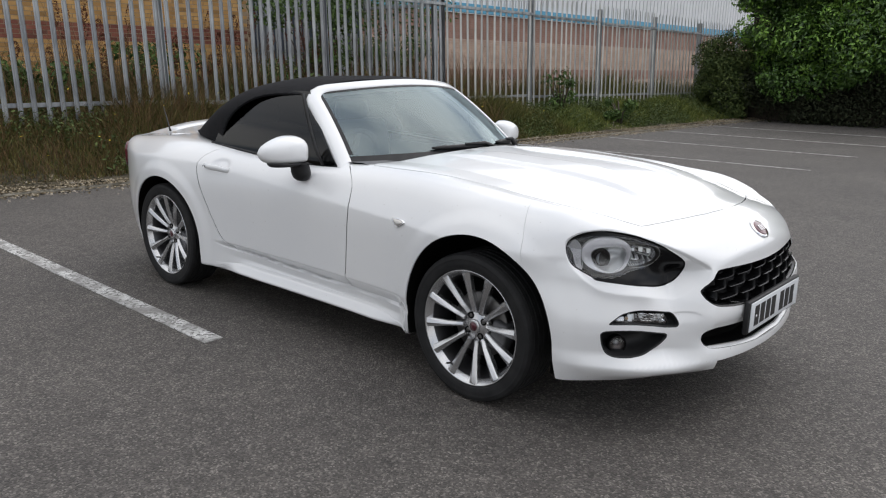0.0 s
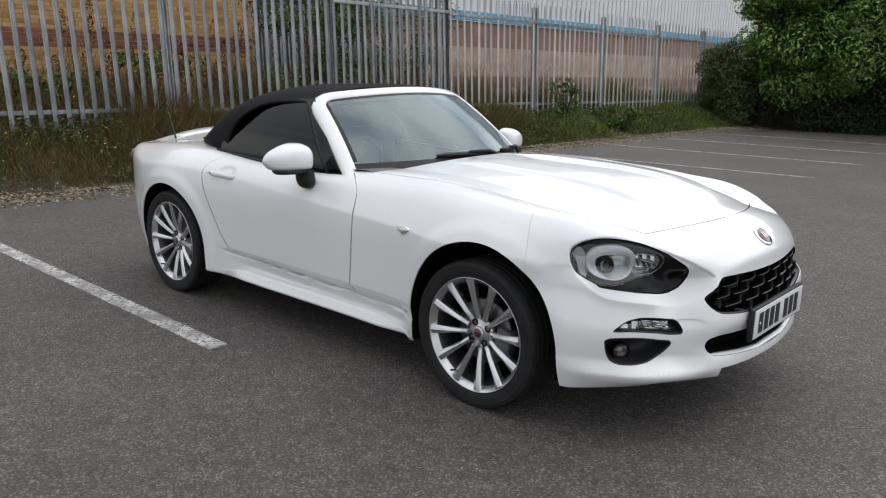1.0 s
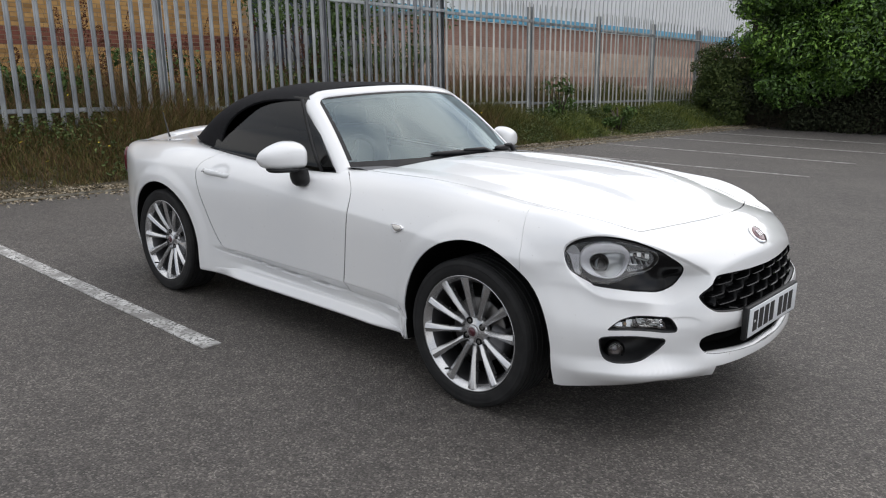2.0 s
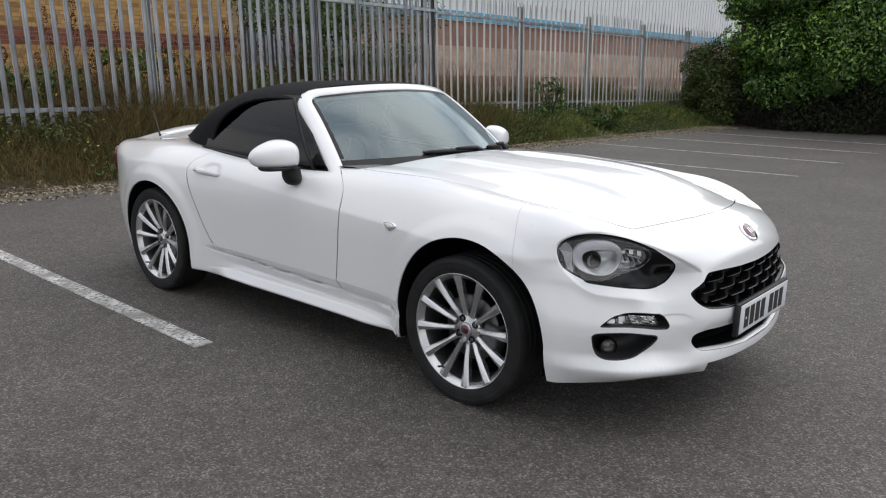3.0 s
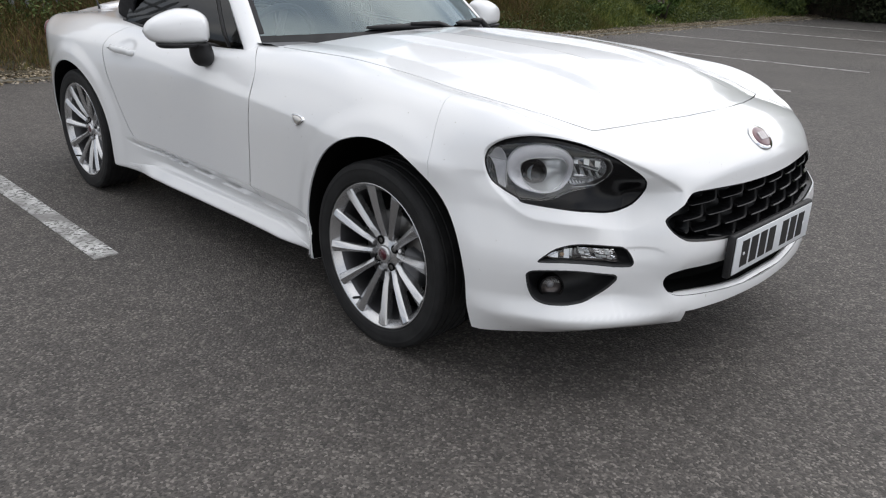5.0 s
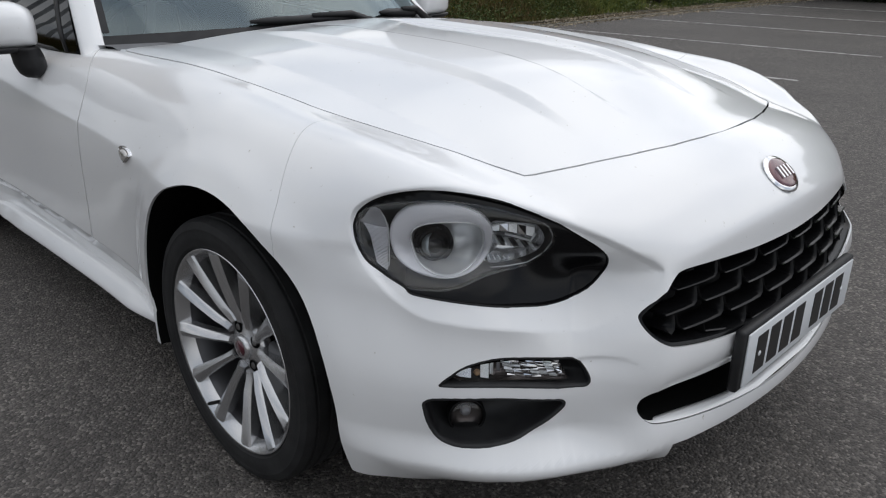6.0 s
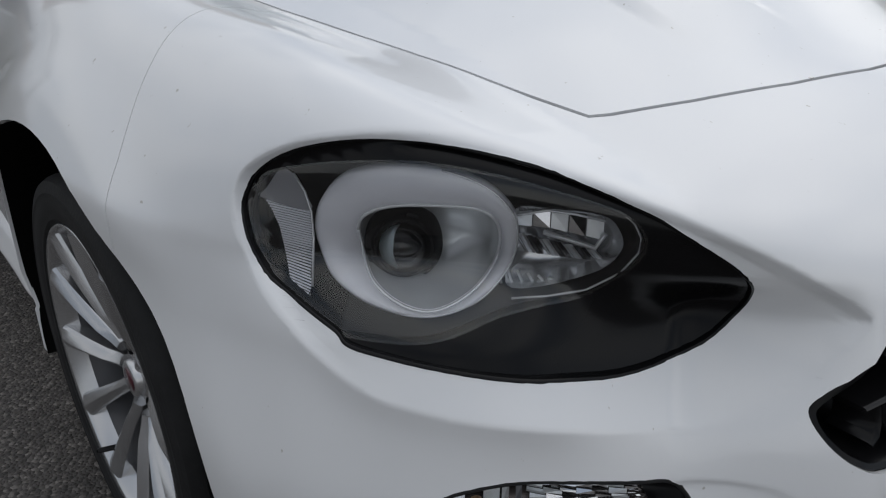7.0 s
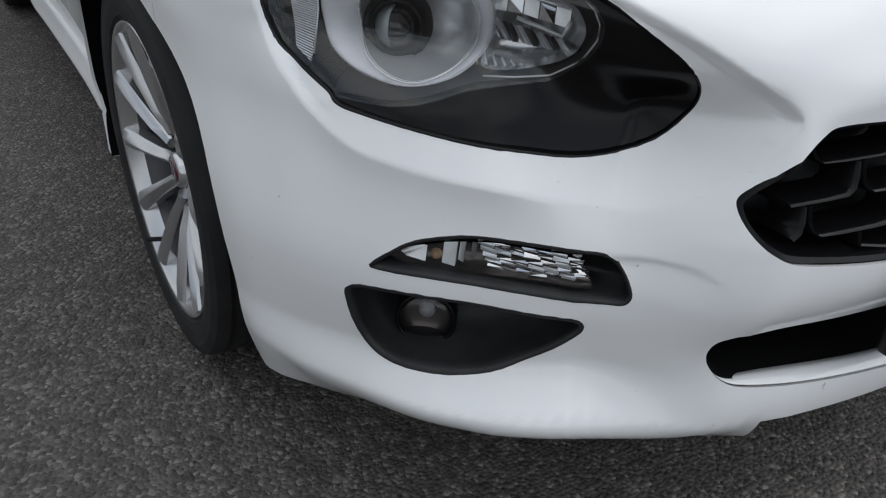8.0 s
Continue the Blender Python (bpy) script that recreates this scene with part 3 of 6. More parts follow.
def within(poly, q):
    x, y = q
    odd = False
    j = len(poly) - 1
    for i in range(len(poly)):
        xi, yi = poly[i]
        xj, yj = poly[j]
        if (yi > y) != (yj > y) and x < (xj - xi) * (y - yi) / (yj - yi) + xi:
            odd = not odd
        j = i
    return odd


# ways to flatten the body: from the side, from above, from the front, and square on to the headlamp's corner
R2 = math.sqrt(0.5)
FLAT = {
    "side": lambda v: np.stack([v[..., 0], v[..., 2]], -1),
    "top": lambda v: np.stack([v[..., 0], np.abs(v[..., 1])], -1),
    "front": lambda v: np.stack([np.abs(v[..., 1]), v[..., 2]], -1),
    "corner": lambda v: np.stack([(np.abs(v[..., 1]) - v[..., 0]) * R2, v[..., 2]], -1),
}


def lift(outline, way, field=None):
    """The points of the body's near side over a flat outline, and the way out."""
    q = np.array(outline, float)
    u, w = q[:, 0], q[:, 1]
    z = np.zeros(len(q))
    if way == "side":
        o, d = (u, z + 0.3, w), (0, 1, 0)
    elif way == "top":
        o, d = (u, w, z + 0.5), (0, 0, 1)
    elif way == "front":
        o, d = (z + 0.30, u, w), (1, 0, 0)
    else:
        o, d = (-u * R2 + 0.55 * R2, u * R2 + 0.55 * R2, w), (R2, R2, 0)
    t = meet(o[0], o[1], o[2], np.full(len(q), float(d[0])), np.full(len(q), float(d[1])), np.full(len(q), float(d[2])), far=0.9, field=field or body_field)
    return np.stack([o[0] + t * d[0], -(o[1] + t * d[1]), o[2] + t * d[2]], 1), np.array([d[0], -d[1], d[2]], float)


class Sheet:
    """A surface of many small faces that can be cut along outlines."""

    def __init__(self, verts, faces):
        self.verts, self.faces = np.array(verts, float), faces

    def split(self, outline, way, where=None):
        poly = np.array(outline, float)
        q = FLAT[way](self.verts)
        flat = np.concatenate([np.array(f) for f in self.faces])
        lens = np.array([len(f) for f in self.faces])
        starts = np.concatenate([[0], np.cumsum(lens)[:-1]])
        low, high = np.minimum.reduceat(q[flat], starts), np.maximum.reduceat(q[flat], starts)
        mid = np.add.reduceat(self.verts[flat], starts) / lens[:, None]
        near = np.all(high > poly.min(0), 1) & np.all(low < poly.max(0), 1)
        if where is not None:
            near &= where(mid[:, 0], np.abs(mid[:, 1]), mid[:, 2])
        verts, qs = [v for v in self.verts], [tuple(v) for v in q]
        made, inside, outside = {}, [], []
        segs = [(poly[k], poly[(k + 1) % len(poly)]) for k in range(len(poly))]
        for i, f in enumerate(self.faces):
            if not near[i]:
                outside.append(f)
                continue
            pieces = [tuple(f)]
            for k, (a, b) in enumerate(segs):
                lo, hi = np.minimum(a, b), np.maximum(a, b)
                if hi[0] < low[i][0] - 1e-4 or hi[1] < low[i][1] - 1e-4 or lo[0] > high[i][0] + 1e-4 or lo[1] > high[i][1] + 1e-4:
                    continue
                nx, ny = a[1] - b[1], b[0] - a[0]
                ln = math.hypot(nx, ny) or 1
                nxt = []
                for pc in pieces:
                    d = [((qs[v][0] - a[0]) * nx + (qs[v][1] - a[1]) * ny) / ln for v in pc]
                    d = [0.0 if abs(v) < 2e-5 else v for v in d]
                    if min(d) >= 0 or max(d) <= 0:
                        nxt.append(pc)
                        continue
                    plus, minus = [], []
                    for m in range(len(pc)):
                        v, w, dv, dw = pc[m], pc[(m + 1) % len(pc)], d[m], d[(m + 1) % len(pc)]
                        if dv >= 0:
                            plus.append(v)
                        if dv <= 0:
                            minus.append(v)
                        if dv * dw < 0:
                            key = (min(v, w), max(v, w), k)
                            if key not in made:
                                t = dv / (dv - dw)
                                made[key] = len(verts)
                                verts.append(verts[v] * (1 - t) + verts[w] * t)
                                qs.append((qs[v][0] * (1 - t) + qs[w][0] * t, qs[v][1] * (1 - t) + qs[w][1] * t))
                            plus.append(made[key])
                            minus.append(made[key])
                    nxt += [p for p in (tuple(plus), tuple(minus)) if len(p) > 2]
                pieces = nxt
            for pc in pieces:
                c = (sum(qs[v][0] for v in pc) / len(pc), sum(qs[v][1] for v in pc) / len(pc))
                (inside if within(poly, c) else outside).append(pc)
        return Sheet(verts, inside), Sheet(verts, outside)

    def crease(self, outline, way, where=None):
        """Lay edges along an outline and settle the new corners on the body."""
        a, b = self.split(outline, way, where)
        v = a.verts.copy()
        fresh = slice(len(self.verts), None)
        for _ in range(4):
            q = v[fresh]
            if len(q):
                v[fresh] = q - np.clip(body_field(q[:, 0], q[:, 1], q[:, 2]), -0.004, 0.004)[:, None] * slope(q, 1e-3)
        return Sheet(v, a.faces + b.faces)

    def build(self, name, material, parent, sides="both", label="", inset=0.0, thick=0.0, field=True):
        """One mesh of the near side, the far side or both; inset moves it inward along its normals."""
        used = sorted({v for f in self.faces for v in f})
        at = {v: k for k, v in enumerate(used)}
        vs = self.verts[used].copy()
        if inset:
            vs = vs - inset * slope(vs)
        fs = [tuple(at[v] for v in f) for f in self.faces]
        allv, allf = [], []
        if sides in ("near", "both"):
            allv += [tuple(v) for v in vs]
            allf += fs
        if sides in ("far", "both"):
            k = len(allv)
            allv += [(v[0], -v[1], v[2]) for v in vs]
            allf += [tuple(k + v for v in reversed(f)) for f in fs]
        me = bpy.data.meshes.new(name)
        me.from_pydata(allv, [], allf)
        bm = bmesh.new()
        bm.from_mesh(me)
        bmesh.ops.remove_doubles(bm, verts=bm.verts[:], dist=2e-5)
        if thick and not field:
            bm.to_mesh(me)
            bm.free()
            ob = linked(name, me, material, parent, label)
            s = ob.modifiers.new("thickness", "SOLIDIFY")
            s.thickness, s.offset = thick, -1
            return ob
        co = np.array([v.co for v in bm.verts])
        nrm = slope(co)
        skin = set(f.index for f in bm.faces)
        if thick:
            # turn every free edge inward
            bm.verts.ensure_lookup_table()
            rim = [e for e in bm.edges if len(e.link_faces) == 1 and not (abs(e.verts[0].co.y) < 1e-5 and abs(e.verts[1].co.y) < 1e-5)]
            inner = {}
            for e in rim:
                for v in e.verts:
                    if v not in inner:
                        inner[v] = bm.verts.new(v.co - Vector(nrm[v.index]) * thick)
            for e in rim:
                lp = e.link_loops[0]
                p, q = lp.vert, lp.link_loop_next.vert
                try:
                    bm.faces.new((q, p, inner[p], inner[q]))
                except ValueError:
                    pass
        bm.faces.index_update()
        bm.normal_update()
        loops = []
        for f in bm.faces:
            for v in f.verts:
                loops.append(tuple(nrm[v.index]) if f.index in skin and 0 <= v.index < len(nrm) else tuple(f.normal))
        bm.to_mesh(me)
        bm.free()
        ob = linked(name, me, material, parent, label)
        me.normals_split_custom_set(loops)
        return ob


def slope(v, e=2.5e-3):
    """The body's outward directions at places."""
    g = np.stack([body_field(v[:, 0] + e, v[:, 1], v[:, 2]) - body_field(v[:, 0] - e, v[:, 1], v[:, 2]),
                  body_field(v[:, 0], v[:, 1] + e, v[:, 2]) - body_field(v[:, 0], v[:, 1] - e, v[:, 2]),
                  body_field(v[:, 0], v[:, 1], v[:, 2] + e) - body_field(v[:, 0], v[:, 1], v[:, 2] - e)], 1)
    return g / (np.linalg.norm(g, axis=1)[:, None] + 1e-12)


def body_sheet():
    """The near half of the body, cast from a spine within it."""
    nose, tail = 72, 34
    # closer rows where the skin has creases
    phi = np.radians(np.concatenate([np.linspace(-90, -29, 22)[:-1], np.linspace(-29, -9, 72)[:-1], np.linspace(-9, 36, 78)[:-1], np.linspace(36, 90, 52)]))
    rows = len(phi)
    cols = [(-2.62, th) for th in np.linspace(0.004, math.pi / 2, tail)[:-1]]
    cols = [(ox, -1, th) for ox, th in cols]
    cols += [(x, 0, math.pi / 2) for x in np.arange(-2.62, 0.12, 0.016)]
    cols += [(0.12, 1, th) for th in np.linspace(math.pi / 2, 0.004, nose)]
    ox = np.array([c[0] for c in cols])[:, None]
    sg = np.array([c[1] for c in cols])[:, None]
    th = np.array([c[2] for c in cols])[:, None]
    dx = sg * np.cos(th) + 0 * phi
    dy, dz = -np.sin(th) * np.cos(phi), np.sin(th) * np.sin(phi)
    oz = 0.52
    t = meet(ox + 0 * phi, 0.0, oz, dx, dy, dz)
    v = np.stack([ox + t * dx, t * dy, oz + t * dz], -1).reshape(-1, 3)
    v[np.abs(v[:, 1]) < 1e-6, 1] = 0
    n = len(cols)
    faces = [(i * rows + j, (i + 1) * rows + j, (i + 1) * rows + j + 1, i * rows + j + 1) for i in range(n - 1) for j in range(rows - 1)]
    return Sheet(v, faces)


def rod(points, r, n=8):
    rings = []
    p = [Vector(q) for q in points]
    for i, q in enumerate(p):
        t = (p[min(i + 1, len(p) - 1)] - p[max(i - 1, 0)]).normalized()
        a = t.cross(Vector((0, 0, 1))).normalized()
        b = t.cross(a)
        rr = r[i] if isinstance(r, (list, tuple)) else r
        rings.append([tuple(q + a * rr * math.cos(2 * math.pi * k / n) + b * rr * math.sin(2 * math.pi * k / n)) for k in range(n)])
    return loft(rings, cap_start=True, cap_end=True)


# ---- the car park and what stands behind it ----
rng = np.random.default_rng(7)
UP = Matrix.Rotation(radians(1.7), 4, "X") @ Matrix.Rotation(radians(-0.8), 4, "Y")   # the site falls away from true upright
FENCE_X, KERB_X = -7.5, -5.85
BAY = 2.67
SKEW = Matrix.Translation((KERB_X, 7.0, 0)) @ pose(0, 0, 0, 0, 0, -1.66) @ Matrix.Translation((-KERB_X, -7.0, 0))   # the verge lies a little askew to the bays


def bank(x, y):
    """Height of the verge behind the kerb."""
    t = np.clip((KERB_X - 0.12 - x) / 1.7, 0, 1)
    return 0.035 + np.interp(y, [3.0, 10.0], [0.50, 0.30]) * t * t * (3 - 2 * t) + 0.03 * np.sin(1.3 * y + x) * t


bm = bmesh.new()
vs = [bm.verts.new(v) for v in ((-600, -600, 0), (600, -600, 0), (600, 600, 0), (-600, 600, 0))]
bm.faces.new(vs)
tagged(part("ground", bm, ASPHALT, None, smooth=False), "worn grey asphalt of the car park", "ground", kind="structure")
for k in range(0, 8):
    y = -1.172 + 2.25 * k
    bm = bmesh.new()
    far = -5.45 if k else -5.0
    w = 0.05 if k == 0 else 0.030
    box(bm, far, -1.29 + rng.uniform(-0.01, 0.01), y - w, y + w, -0.02, 0.004)
    if k > 1:
        bm.transform(Matrix.Translation((-1.33, y, 0)) @ pose(0, 0, 0, 0, 0, 4.5) @ Matrix.Translation((1.33, -y, 0)))
    tagged(part("bay_line", bm, FADED if k else LINE, None, smooth=False), "worn white painted parking bay line on asphalt", "line", "parking bay lines", "structure")

# kerb stones
stone = bmesh.new()
box(stone, -0.065, 0.065, -0.452, 0.452, -0.05, 0.028, bevel=0.012)
kerb = new("kerb")
tagged(kerb, "weathered concrete edging sunk along the verge", "kerb", kind="structure")
first = part("kerb_stone", stone, KERB, kerb)
first.matrix_basis = pose(KERB_X, -6.0, 0)
for k in range(1, 27):
    o = linked("kerb_stone", first.data, None, kerb)
    o.matrix_basis = pose(KERB_X + rng.uniform(-0.01, 0.01), -6.0 + 0.912 * k, rng.uniform(-0.012, 0.004), 0, rng.uniform(-1, 1), rng.uniform(-0.5, 0.5))

# verge
nx, ny = 40, 120
X, Y = np.meshgrid(np.linspace(-16, KERB_X - 0.05, nx), np.linspace(-14, 40, ny), indexing="ij")
Z = bank(X, Y) + 0.02 * np.sin(7 * X + 3 * Y) * np.sin(5 * Y)
faces = [(i * ny + j, (i + 1) * ny + j, (i + 1) * ny + j + 1, i * ny + j + 1) for i in range(nx - 1) for j in range(ny - 1)]
tagged(from_arrays("verge", np.stack([X, Y, Z], -1).reshape(-1, 3), faces, SOIL), "rough earth verge behind the kerb", "verge", kind="structure")


def blades(name, n, area_fn, h0, h1, width, lean, material, label, category, kind="stuff"):
    """Thin bent leaves of grass, joined."""
    x, y, dens = area_fn(n)
    z = bank(x, y) - 0.02
    h = rng.uniform(h0, h1, n) * dens
    w = width * rng.uniform(0.6, 1.4, n)
    a = rng.uniform(0, 2 * math.pi, n)
    l = rng.uniform(0.1, lean, n) * h
    b = rng.uniform(0, 2 * math.pi, n)
    dx, dy = np.cos(a) * w / 2, np.sin(a) * w / 2
    lx, ly = np.cos(b) * l, np.sin(b) * l
    v = np.stack([np.stack([x - dx, y - dy, z], 1), np.stack([x + dx, y + dy, z], 1),
                  np.stack([x + dx * 0.8 + lx * 0.35, y + dy * 0.8 + ly * 0.35, z + h * 0.6], 1), np.stack([x - dx * 0.8 + lx * 0.35, y - dy * 0.8 + ly * 0.35, z + h * 0.6], 1),
                  np.stack([x + lx, y + ly, z + h], 1)], 1).reshape(-1, 3)
    k = 5 * np.arange(n)[:, None]
    f = [tuple(r) for r in (k + np.array([[0, 1, 2, 3]])).tolist()] + [tuple(r) for r in (k + np.array([[3, 2, 4]])).tolist()]
    return tagged(from_arrays(name, v, f, material, smooth=False), label, category, kind=kind)


def verge_area(x0, x1, y0, y1):
    def fn(n):
        x, y = rng.uniform(x0, x1, n), rng.uniform(y0, y1, n)
        clump = 0.55 + 0.45 * np.sin(1.9 * y + 2.1 * np.sin(1.1 * x)) * np.sin(0.9 * y + 1.7 * x) + 0.25 * rng.random(n)
        edge = np.clip((KERB_X - x) / 0.9, 0.15, 1)
        return x, y, np.clip(clump, 0.3, 1.2) * edge
    return fn


blades("grass", 75000, verge_area(-7.9, KERB_X - 0.22, -3.5, 9.5), 0.12, 0.50, 0.009, 1.1, GRASS, "rough green and straw-coloured grass on the verge", "grass")
blades("grass", 52000, verge_area(-7.9, KERB_X - 0.22, 6.0, 18), 0.10, 0.36, 0.010, 1.1, GREEN_GRASS, "low green grass on the verge by the hedge", "grass")
blades("dry_grass", 34000, verge_area(-7.9, KERB_X - 0.22, -4, 8), 0.15, 0.66, 0.006, 0.8, DRY_GRASS, "dry brown stems among the grass", "grass")
blades("grass", 18000, verge_area(-12.0, -7.8, -4, 20), 0.3, 0.95, 0.016, 0.7, GRASS, "tall rough grass behind the fence", "grass")
blades("dry_grass", 6000, verge_area(-11.5, -7.7, -3, 12), 0.7, 1.5, 0.010, 0.5, DRY_GRASS, "tall brown dock stems behind the fence", "grass")


def scatter(name, x, y, z, size, tilt, material, label, category):
    """Small single leaves lying or standing at places, joined."""
    n = len(x)
    p = np.stack([x, y, z], 1)
    nrm = rng.normal(scale=tilt, size=(n, 3)) + np.array([0, 0, 1.0])
    nrm /= np.linalg.norm(nrm, axis=1)[:, None]
    t = np.cross(nrm, rng.normal(size=(n, 3)))
    t /= np.linalg.norm(t, axis=1)[:, None]
    b = np.cross(nrm, t)
    s = size * rng.uniform(0.5, 1.4, n)[:, None]
    v = np.stack([p - t * s, p + b * s * 0.5 + nrm * s * 0.15, p + t * s, p - b * s * 0.5 + nrm * s * 0.15], 1).reshape(-1, 3)
    k = 4 * np.arange(n)[:, None]
    return tagged(from_arrays(name, v, [tuple(q) for q in (k + np.array([[0, 1, 2, 3]])).tolist()], material, smooth=False), label, category, kind="stuff")


# low broad-leaved weeds in patches, leaf litter along the edge, small yellow flowers, rusty seed heads behind the fence
n = 90000
x, y = rng.uniform(-7.8, KERB_X - 0.25, n), rng.uniform(-4, 18, n)
patchy = np.sin(2.3 * y + 1.3 * x) * np.sin(1.1 * y - 2.2 * x) + 0.5 * rng.random(n) > 0.15
x, y = x[patchy], y[patchy]
scatter("weeds", x, y, bank(x, y) + rng.random(len(x)) ** 1.5 * 0.26 * np.clip((KERB_X - x) / 0.6, 0.15, 1), 0.022, 0.7, BRAMBLE, "low broad-leaved weeds among the grass", "weeds")
n = 34000
x, y = KERB_X - 0.10 + rng.normal(0, 0.15, n), rng.uniform(-4, 18, n)
scatter("leaf_litter", x, y, np.where(x < KERB_X - 0.06, bank(x, y) + 0.006, np.where(x < KERB_X + 0.065, 0.032, 0.006)), 0.018, 0.35, LITTER, "brown leaf litter along the edge of the verge", "litter")
n = 140
x, y = rng.uniform(-7.6, -6.0, n), rng.uniform(-3, 9, n)
scatter("flowers", x, y, bank(x, y) + rng.uniform(0.2, 0.5, n), 0.016, 0.6, PETAL, "small yellow flowers on the verge", "flowers")
heads = 46
hx, hy = rng.uniform(-10.2, -8.0, heads), rng.uniform(-1.5, 6.5, heads)
hz, hh = rng.uniform(0.95, 1.75, heads), rng.uniform(0.25, 0.55, heads)
pick = rng.integers(0, heads, 9000)
u = rng.random(9000)
spread = 0.055 * np.sin(np.pi * np.clip(u * 0.9 + 0.08, 0, 1)) + 0.01
a = rng.uniform(0, 2 * math.pi, 9000)
scatter("seed_heads", hx[pick] + spread * np.cos(a), hy[pick] + spread * np.sin(a) + 0.05 * u, hz[pick] + hh[pick] * u, 0.016, 1.5, RUST, "rusty brown dock seed heads behind the fence", "weeds")

# pale stones and litter of leaves along the kerb
n = 2600
sx, sy = KERB_X + rng.normal(-0.08, 0.22, n), rng.uniform(-4, 18, n)
sr = rng.uniform(0.005, 0.022, n)
v, f = [], []
for i in range(n):
    zb = float(bank(np.array(sx[i]), 0.0)) if sx[i] < KERB_X - 0.07 else (0.026 if sx[i] < KERB_X + 0.065 else 0.0)
    k = len(v)
    for dx, dy, dz in ((1, 0, 0.2), (0.2, 0.9, 0.3), (-0.9, 0.3, 0.1), (-0.3, -1, 0.2), (0, 0, 0.9), (0.1, 0, -0.4)):
        v.append((sx[i] + sr[i] * dx * rng.uniform(0.7, 1.2), sy[i] + sr[i] * dy * rng.uniform(0.7, 1.4), zb + sr[i] * dz))
    f += [(k, k + 1, k + 4), (k + 1, k + 2, k + 4), (k + 2, k + 3, k + 4), (k + 3, k, k + 4), (k + 1, k, k + 5), (k + 2, k + 1, k + 5), (k + 3, k + 2, k + 5), (k, k + 3, k + 5)]
tagged(from_arrays("pebbles", v, f, PEBBLE, smooth=False), "pale pebbles and dead leaves scattered along the kerb", "pebbles", kind="stuff")


for ob in list(scene.collection.all_objects):
    if ob.parent is None and ob.name.split(".")[0] in ("kerb", "verge", "grass", "dry_grass", "weeds", "leaf_litter", "flowers", "seed_heads", "pebbles"):
        ob.matrix_basis = SKEW @ ob.matrix_basis


# palisade fence
def pale_mesh(steel, wide=1.0):
    """A pale of W section with a pointed top, 2.4 m high."""
    prof = [(-0.030, 0.007), (-0.024, -0.004), (-0.011, -0.007), (0.0, -0.001), (0.011, -0.007), (0.024, -0.004), (0.030, 0.007)]
    rings = []
    for z, s in ((0.0, 1.0), (2.30, 1.0), (2.36, 0.75), (2.43, 0.12)):
        rings.append([(x, y * s * wide, z) for y, x in prof])
    bm = loft(rings, closed_ring=False)
    me = bpy.data.meshes.new("pale")
    bm.to_mesh(me)
    bm.free()
    me.materials.append(steel)
    return me


def post_mesh():
    bm = bmesh.new()
    box(bm, -0.05, 0.05, -0.028, -0.020, 0, 2.42)
    box(bm, -0.05, 0.05, 0.020, 0.028, 0, 2.42)
    box(bm, -0.004, 0.004, -0.021, 0.021, 0, 2.42)
    me = bpy.data.meshes.new("post")
    bm.to_mesh(me)
    bm.free()
    me.materials.append(STEEL)
    return me


PALE, PALE_BRIGHT, POST = pale_mesh(STEEL), pale_mesh(BRIGHT_STEEL, 0.88), post_mesh()


def fence(start, way, bays, label, drop=0.0, pale=None, count=17):
    """Bays along a direction, each with a post, two rails and its pales."""
    turn = math.degrees(math.atan2(way[1], way[0])) - 90
    root = tagged(new("fence"), label, "fence", "palisade fences")
    root.matrix_basis = Matrix.Translation(start) @ pose(0, 0, 0, 0, 0, turn)
    lean = pose(0, 0, 0, 0, 0, -turn) @ UP @ pose(0, 0, 0, 0, 0, turn)
    for b in range(bays + 1):
        o = linked("post", POST, None, root, smooth=False)
        o.matrix_basis = pose(-0.045, BAY * b, -0.1 - drop * b) @ lean
        if b == bays:
            break
        for h in (0.42, 2.02):
            bm = bmesh.new()
            box(bm, -0.03, -0.022, BAY * b + 0.02, BAY * b + BAY - 0.02, h - 0.025 - drop * b, h + 0.025 - drop * b)
            box(bm, -0.075, -0.022, BAY * b + 0.02, BAY * b + BAY - 0.02, h - 0.027 - drop * b, h - 0.021 - drop * b)
            part("rail", bm, STEEL, root, smooth=False)
        for k in range(count):
            o = linked("pale", pale or PALE, None, root, smooth=False)
            o.matrix_basis = pose(rng.uniform(-0.003, 0.003), BAY * b + (k + 0.5) * BAY / count, -0.04 - drop * b + rng.uniform(-0.012, 0.012),
                                  rng.uniform(-0.5, 0.5), rng.uniform(-0.4, 0.4), rng.uniform(-2, 2)) @ lean
    return root


fence((FENCE_X, -3.24, 0.36), (0, 1), 4, "galvanised steel palisade fence along the verge", 0.026)
fence((FENCE_X, -3.24 + 4 * BAY, 0.256), (0, 1), 5, "pale galvanised palisade fence running on to the hedge", 0.026, PALE_BRIGHT, 14)
fence((FENCE_X - 0.05, 7.30, 0.26), (-1, 0.06), 3, "galvanised steel palisade fence running back from the corner")


# buildings
def wall_block(name, y0, y1, z0, z1, thick, material, parent):
    bm = bmesh.new()
    box(bm, -thick, 0, y0, y1, z0, z1)
    return part(name, bm, material, parent, smooth=False)


left = tagged(new("building"), "yellow brick industrial unit with a maroon brick band", "building")
left.matrix_basis = Matrix.Translation((-12.4, 0, 0.0))
low_wall = wall_block("wall", -2.5, 6.75, -0.3, 5.6, 0.3, MORTAR, left)
bm = bmesh.new()
box(bm, -8, 0.12, -2.6, 6.85, 5.6, 5.85, bevel=0.02)
